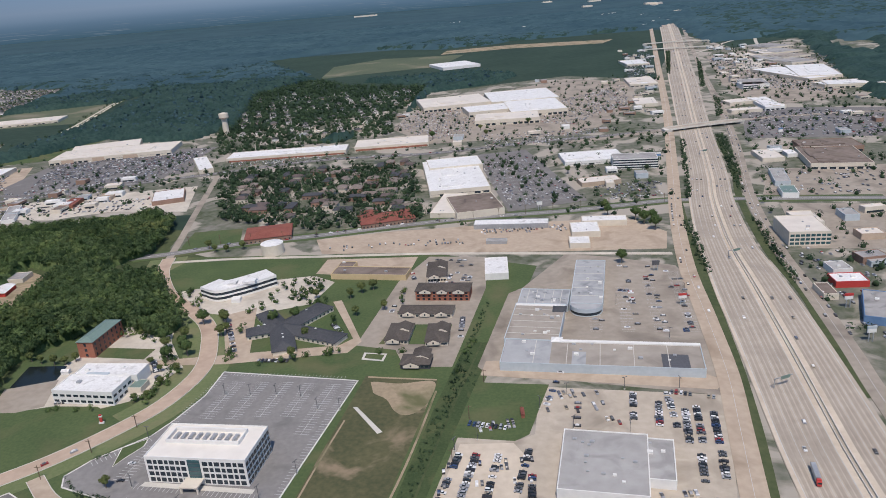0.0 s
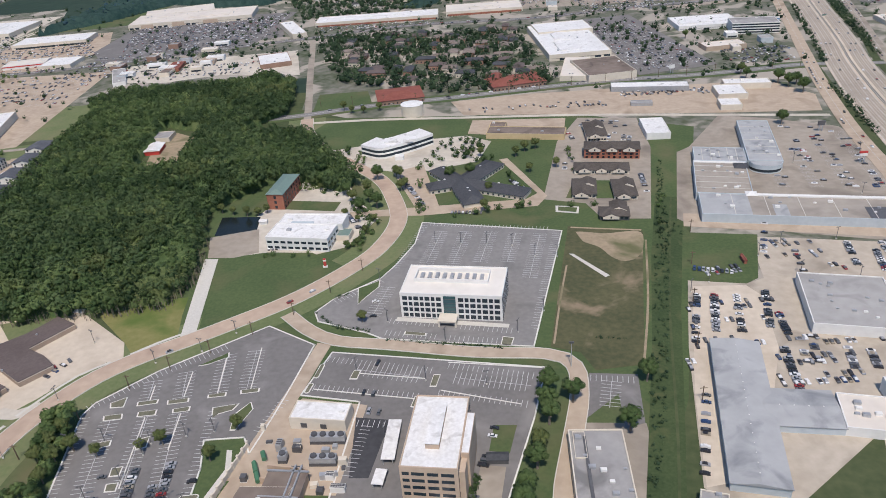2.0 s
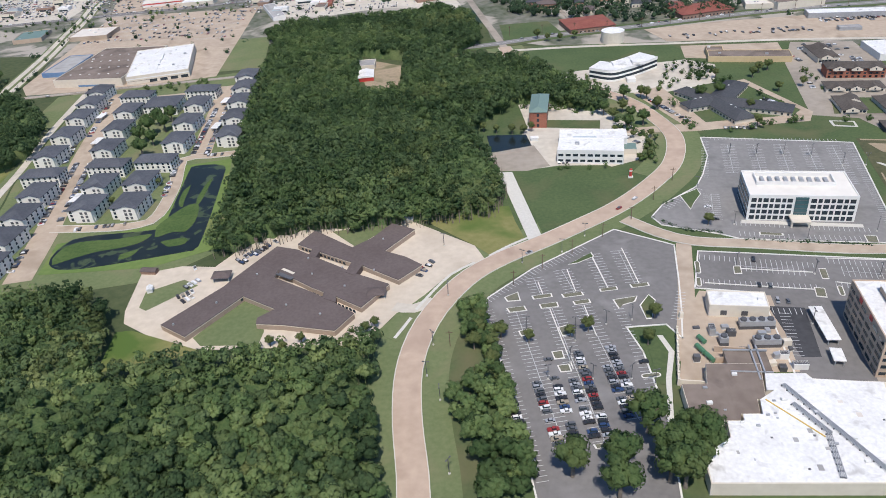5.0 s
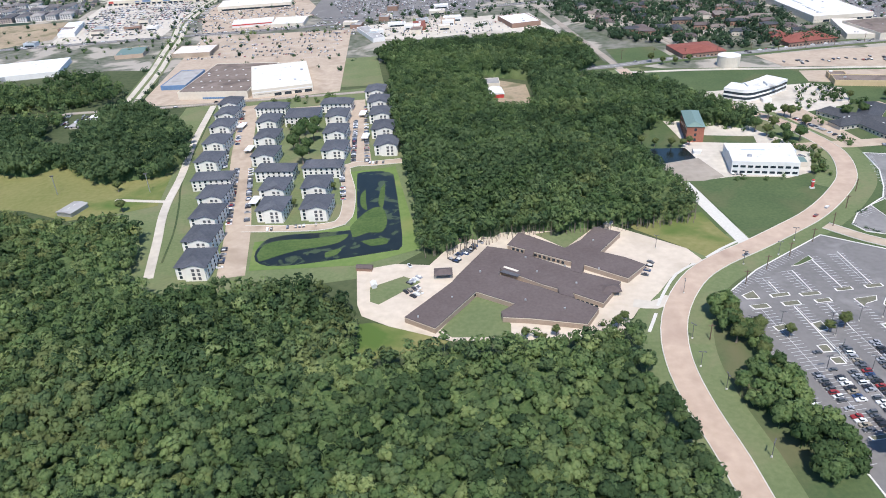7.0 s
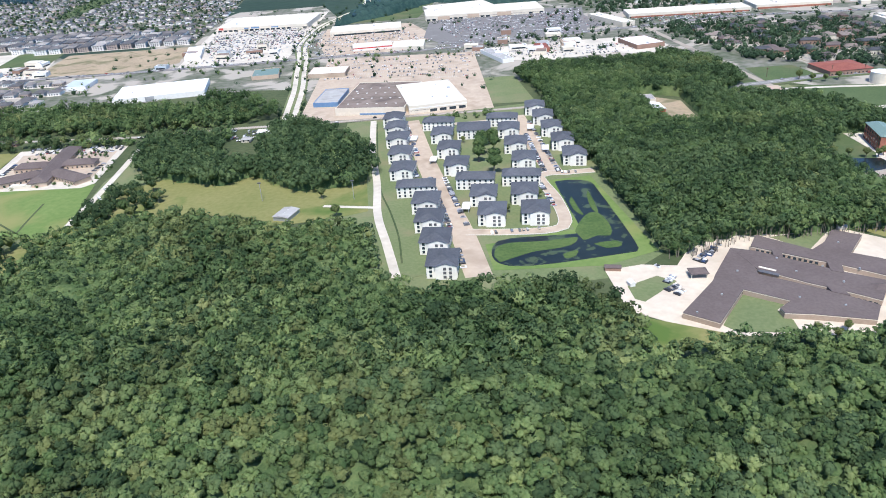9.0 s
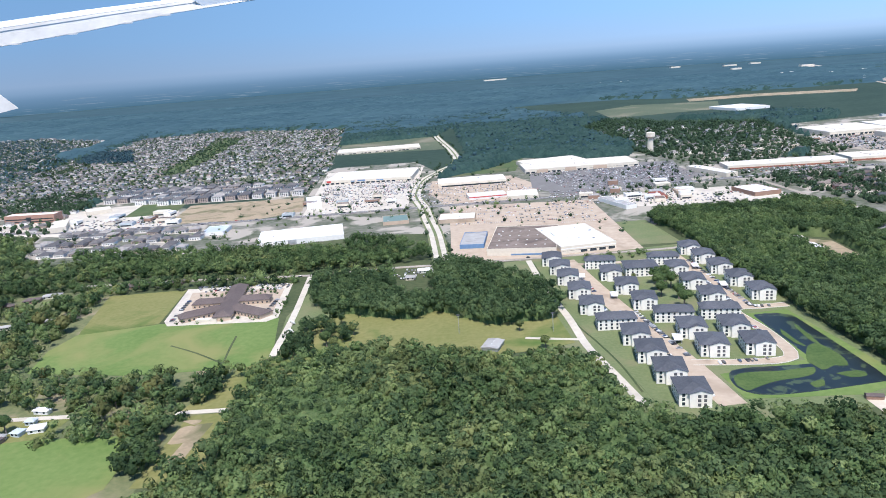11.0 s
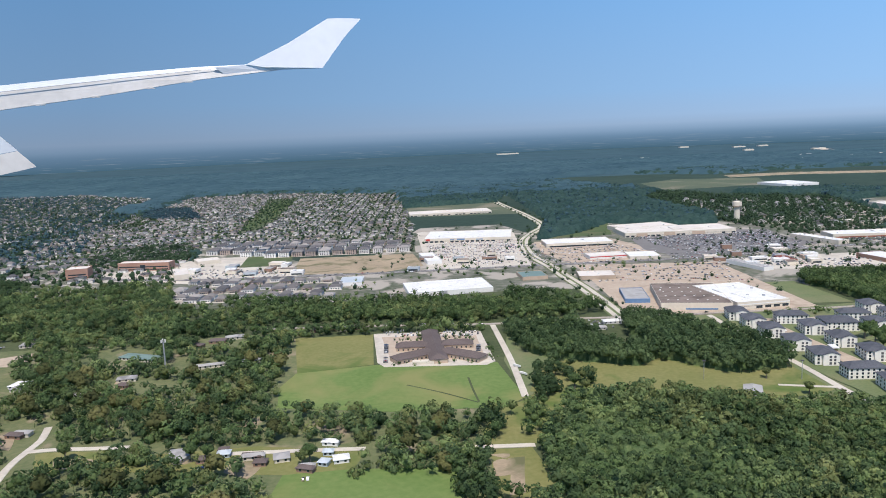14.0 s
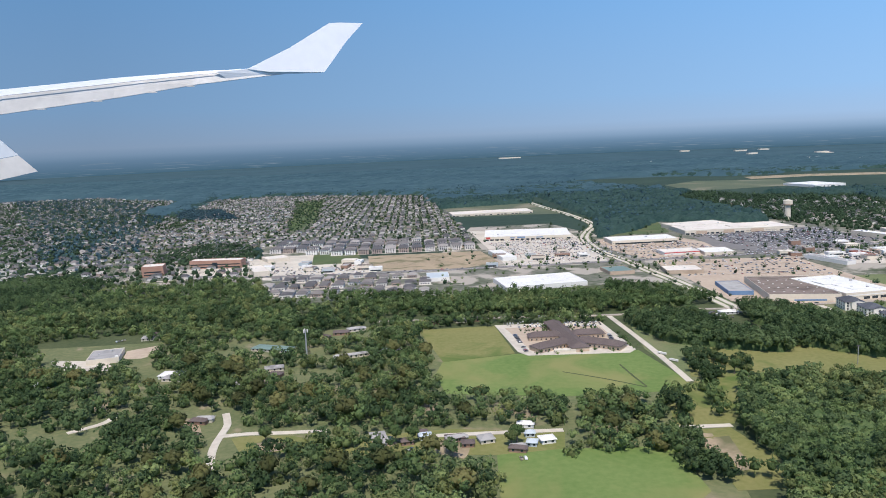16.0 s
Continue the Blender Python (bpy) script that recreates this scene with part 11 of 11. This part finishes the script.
# ---- airliner wing, far off ----
# It rides with the eye in the clip; here it stands still, high over the far plain.
def skin(name, a, b, t, material, parent):
    """A closed panel between two rails a and b, t thick."""
    a, b = [Vector(p) for p in a], [Vector(p) for p in b]
    n = (a[-1] - a[0]).cross(b[0] - a[0]).normalized() * t
    bm = bmesh.new()
    ra, rb = [bm.verts.new(p) for p in a], [bm.verts.new(p) for p in b]
    sa, sb = [bm.verts.new(p + n) for p in a], [bm.verts.new(p + n) for p in b]
    k = len(a)
    for i in range(k - 1):
        bm.faces.new((ra[i], ra[i + 1], rb[i + 1], rb[i]))
        bm.faces.new((sb[i], sb[i + 1], sa[i + 1], sa[i]))
        bm.faces.new((sa[i], sa[i + 1], ra[i + 1], ra[i]))
        bm.faces.new((rb[i], rb[i + 1], sb[i + 1], sb[i]))
    for u, v, x, y in ((ra[0], rb[0], sb[0], sa[0]), (ra[-1], sa[-1], sb[-1], rb[-1])):
        bm.faces.new((u, v, x, y))
    return part(name, bm, material, parent)


WING_SKIN = mat("white_aircraft_paint", (0.82, 0.83, 0.85), (0.88, 0.89, 0.9), 0.4, 0.02, 0.004)
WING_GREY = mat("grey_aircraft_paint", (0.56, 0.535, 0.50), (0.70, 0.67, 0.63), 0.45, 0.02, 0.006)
wing = thing("aircraft_wing", "white airliner wing with an upswept tip", "aircraft wing")
EYE = Vector((-470, -40, 106))
TOP_EDGE = [Vector(p) for p in ((-3867, 2686, 309), (-3393, 3177, 366), (-2861, 3575, 451), (-2406, 3826, 508), (-2012, 3991, 542), (-1680, 4092, 553))]
LOW_EDGE = [Vector(p) for p in ((-3868, 2658, 143), (-3397, 3153, 213), (-2865, 3556, 330), (-2409, 3809, 403), (-2012, 3974, 471), (-1514, 4120, 526))]
JOIN = [p.lerp(q, 0.26) for p, q in zip(TOP_EDGE, LOW_EDGE)]
skin("upper_skin", TOP_EDGE, JOIN, 12, WING_SKIN, wing)
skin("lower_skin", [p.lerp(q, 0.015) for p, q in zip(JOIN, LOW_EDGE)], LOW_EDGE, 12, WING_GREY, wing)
for f, i in ((0.25, 1), (0.8, 1), (0.35, 2), (0.85, 2), (0.45, 3), (0.9, 3)):
    p = LOW_EDGE[i].lerp(LOW_EDGE[i + 1], f)
    bm = boxed((-22, 22, -6, 6, -7, 3))
    for v in bm.verts:
        if v.co.x > 0:
            v.co.z = v.co.z * 0.3 - 3
    bm.transform(Matrix.Translation(p) @ Matrix.Rotation(math.radians(25), 4, "Z"))
    part("track_fairing", bm, WING_GREY, wing)


def on_plane(p, a, b, c):
    """Where the line from the eye through p meets the plane of a, b and c."""
    a, b, c, p = Vector(a), Vector(b), Vector(c), Vector(p)
    n = (b - a).cross(c - a)
    return EYE + (p - EYE) * (n.dot(a - EYE) / n.dot(p - EYE))


FIN = ((-1758, 4041, 548), (-1355, 4151, 522), EYE + (Vector((-1245, 4131, 785)) - EYE) * 1.012)
skin("winglet", [on_plane(p, *FIN) for p in ((-1758, 4041, 548), (-1530, 4091, 656), (-1306, 4120, 783), (-1245, 4131, 785))], [on_plane(p, *FIN) for p in ((-1662, 4077, 532), (-1355, 4151, 522), (-1217, 4156, 690), (-1123, 4157, 780))], 10, WING_SKIN, wing)
skin("tip", [(-1919, 3993, 535), (-1747, 4047, 548), (-1571, 4096, 545)], [(-1869, 4020, 496), (-1635, 4088, 516), (-1374, 4149, 520)], 10, WING_SKIN, wing)
skin("flap", [(-3375, 3152, 342), (-2874, 3544, 204), (-2845, 3564, 169)], [(-3397, 3149, 194), (-2886, 3544, 115), (-2819, 3588, 128)], 10, WING_SKIN, wing)
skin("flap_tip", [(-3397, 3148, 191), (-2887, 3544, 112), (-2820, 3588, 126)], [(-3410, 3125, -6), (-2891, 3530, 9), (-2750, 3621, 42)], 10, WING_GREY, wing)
WING_SEAM = mat("dark_panel_gap", (0.30, 0.31, 0.32), (0.37, 0.38, 0.39), 0.6)


skin("panel_gap", [EYE + (p.lerp(q, -0.008) - EYE) * 0.997 for p, q in zip(JOIN, LOW_EDGE)], [EYE + (p.lerp(q, 0.014) - EYE) * 0.997 for p, q in zip(JOIN, LOW_EDGE)], 3, WING_SEAM, wing)
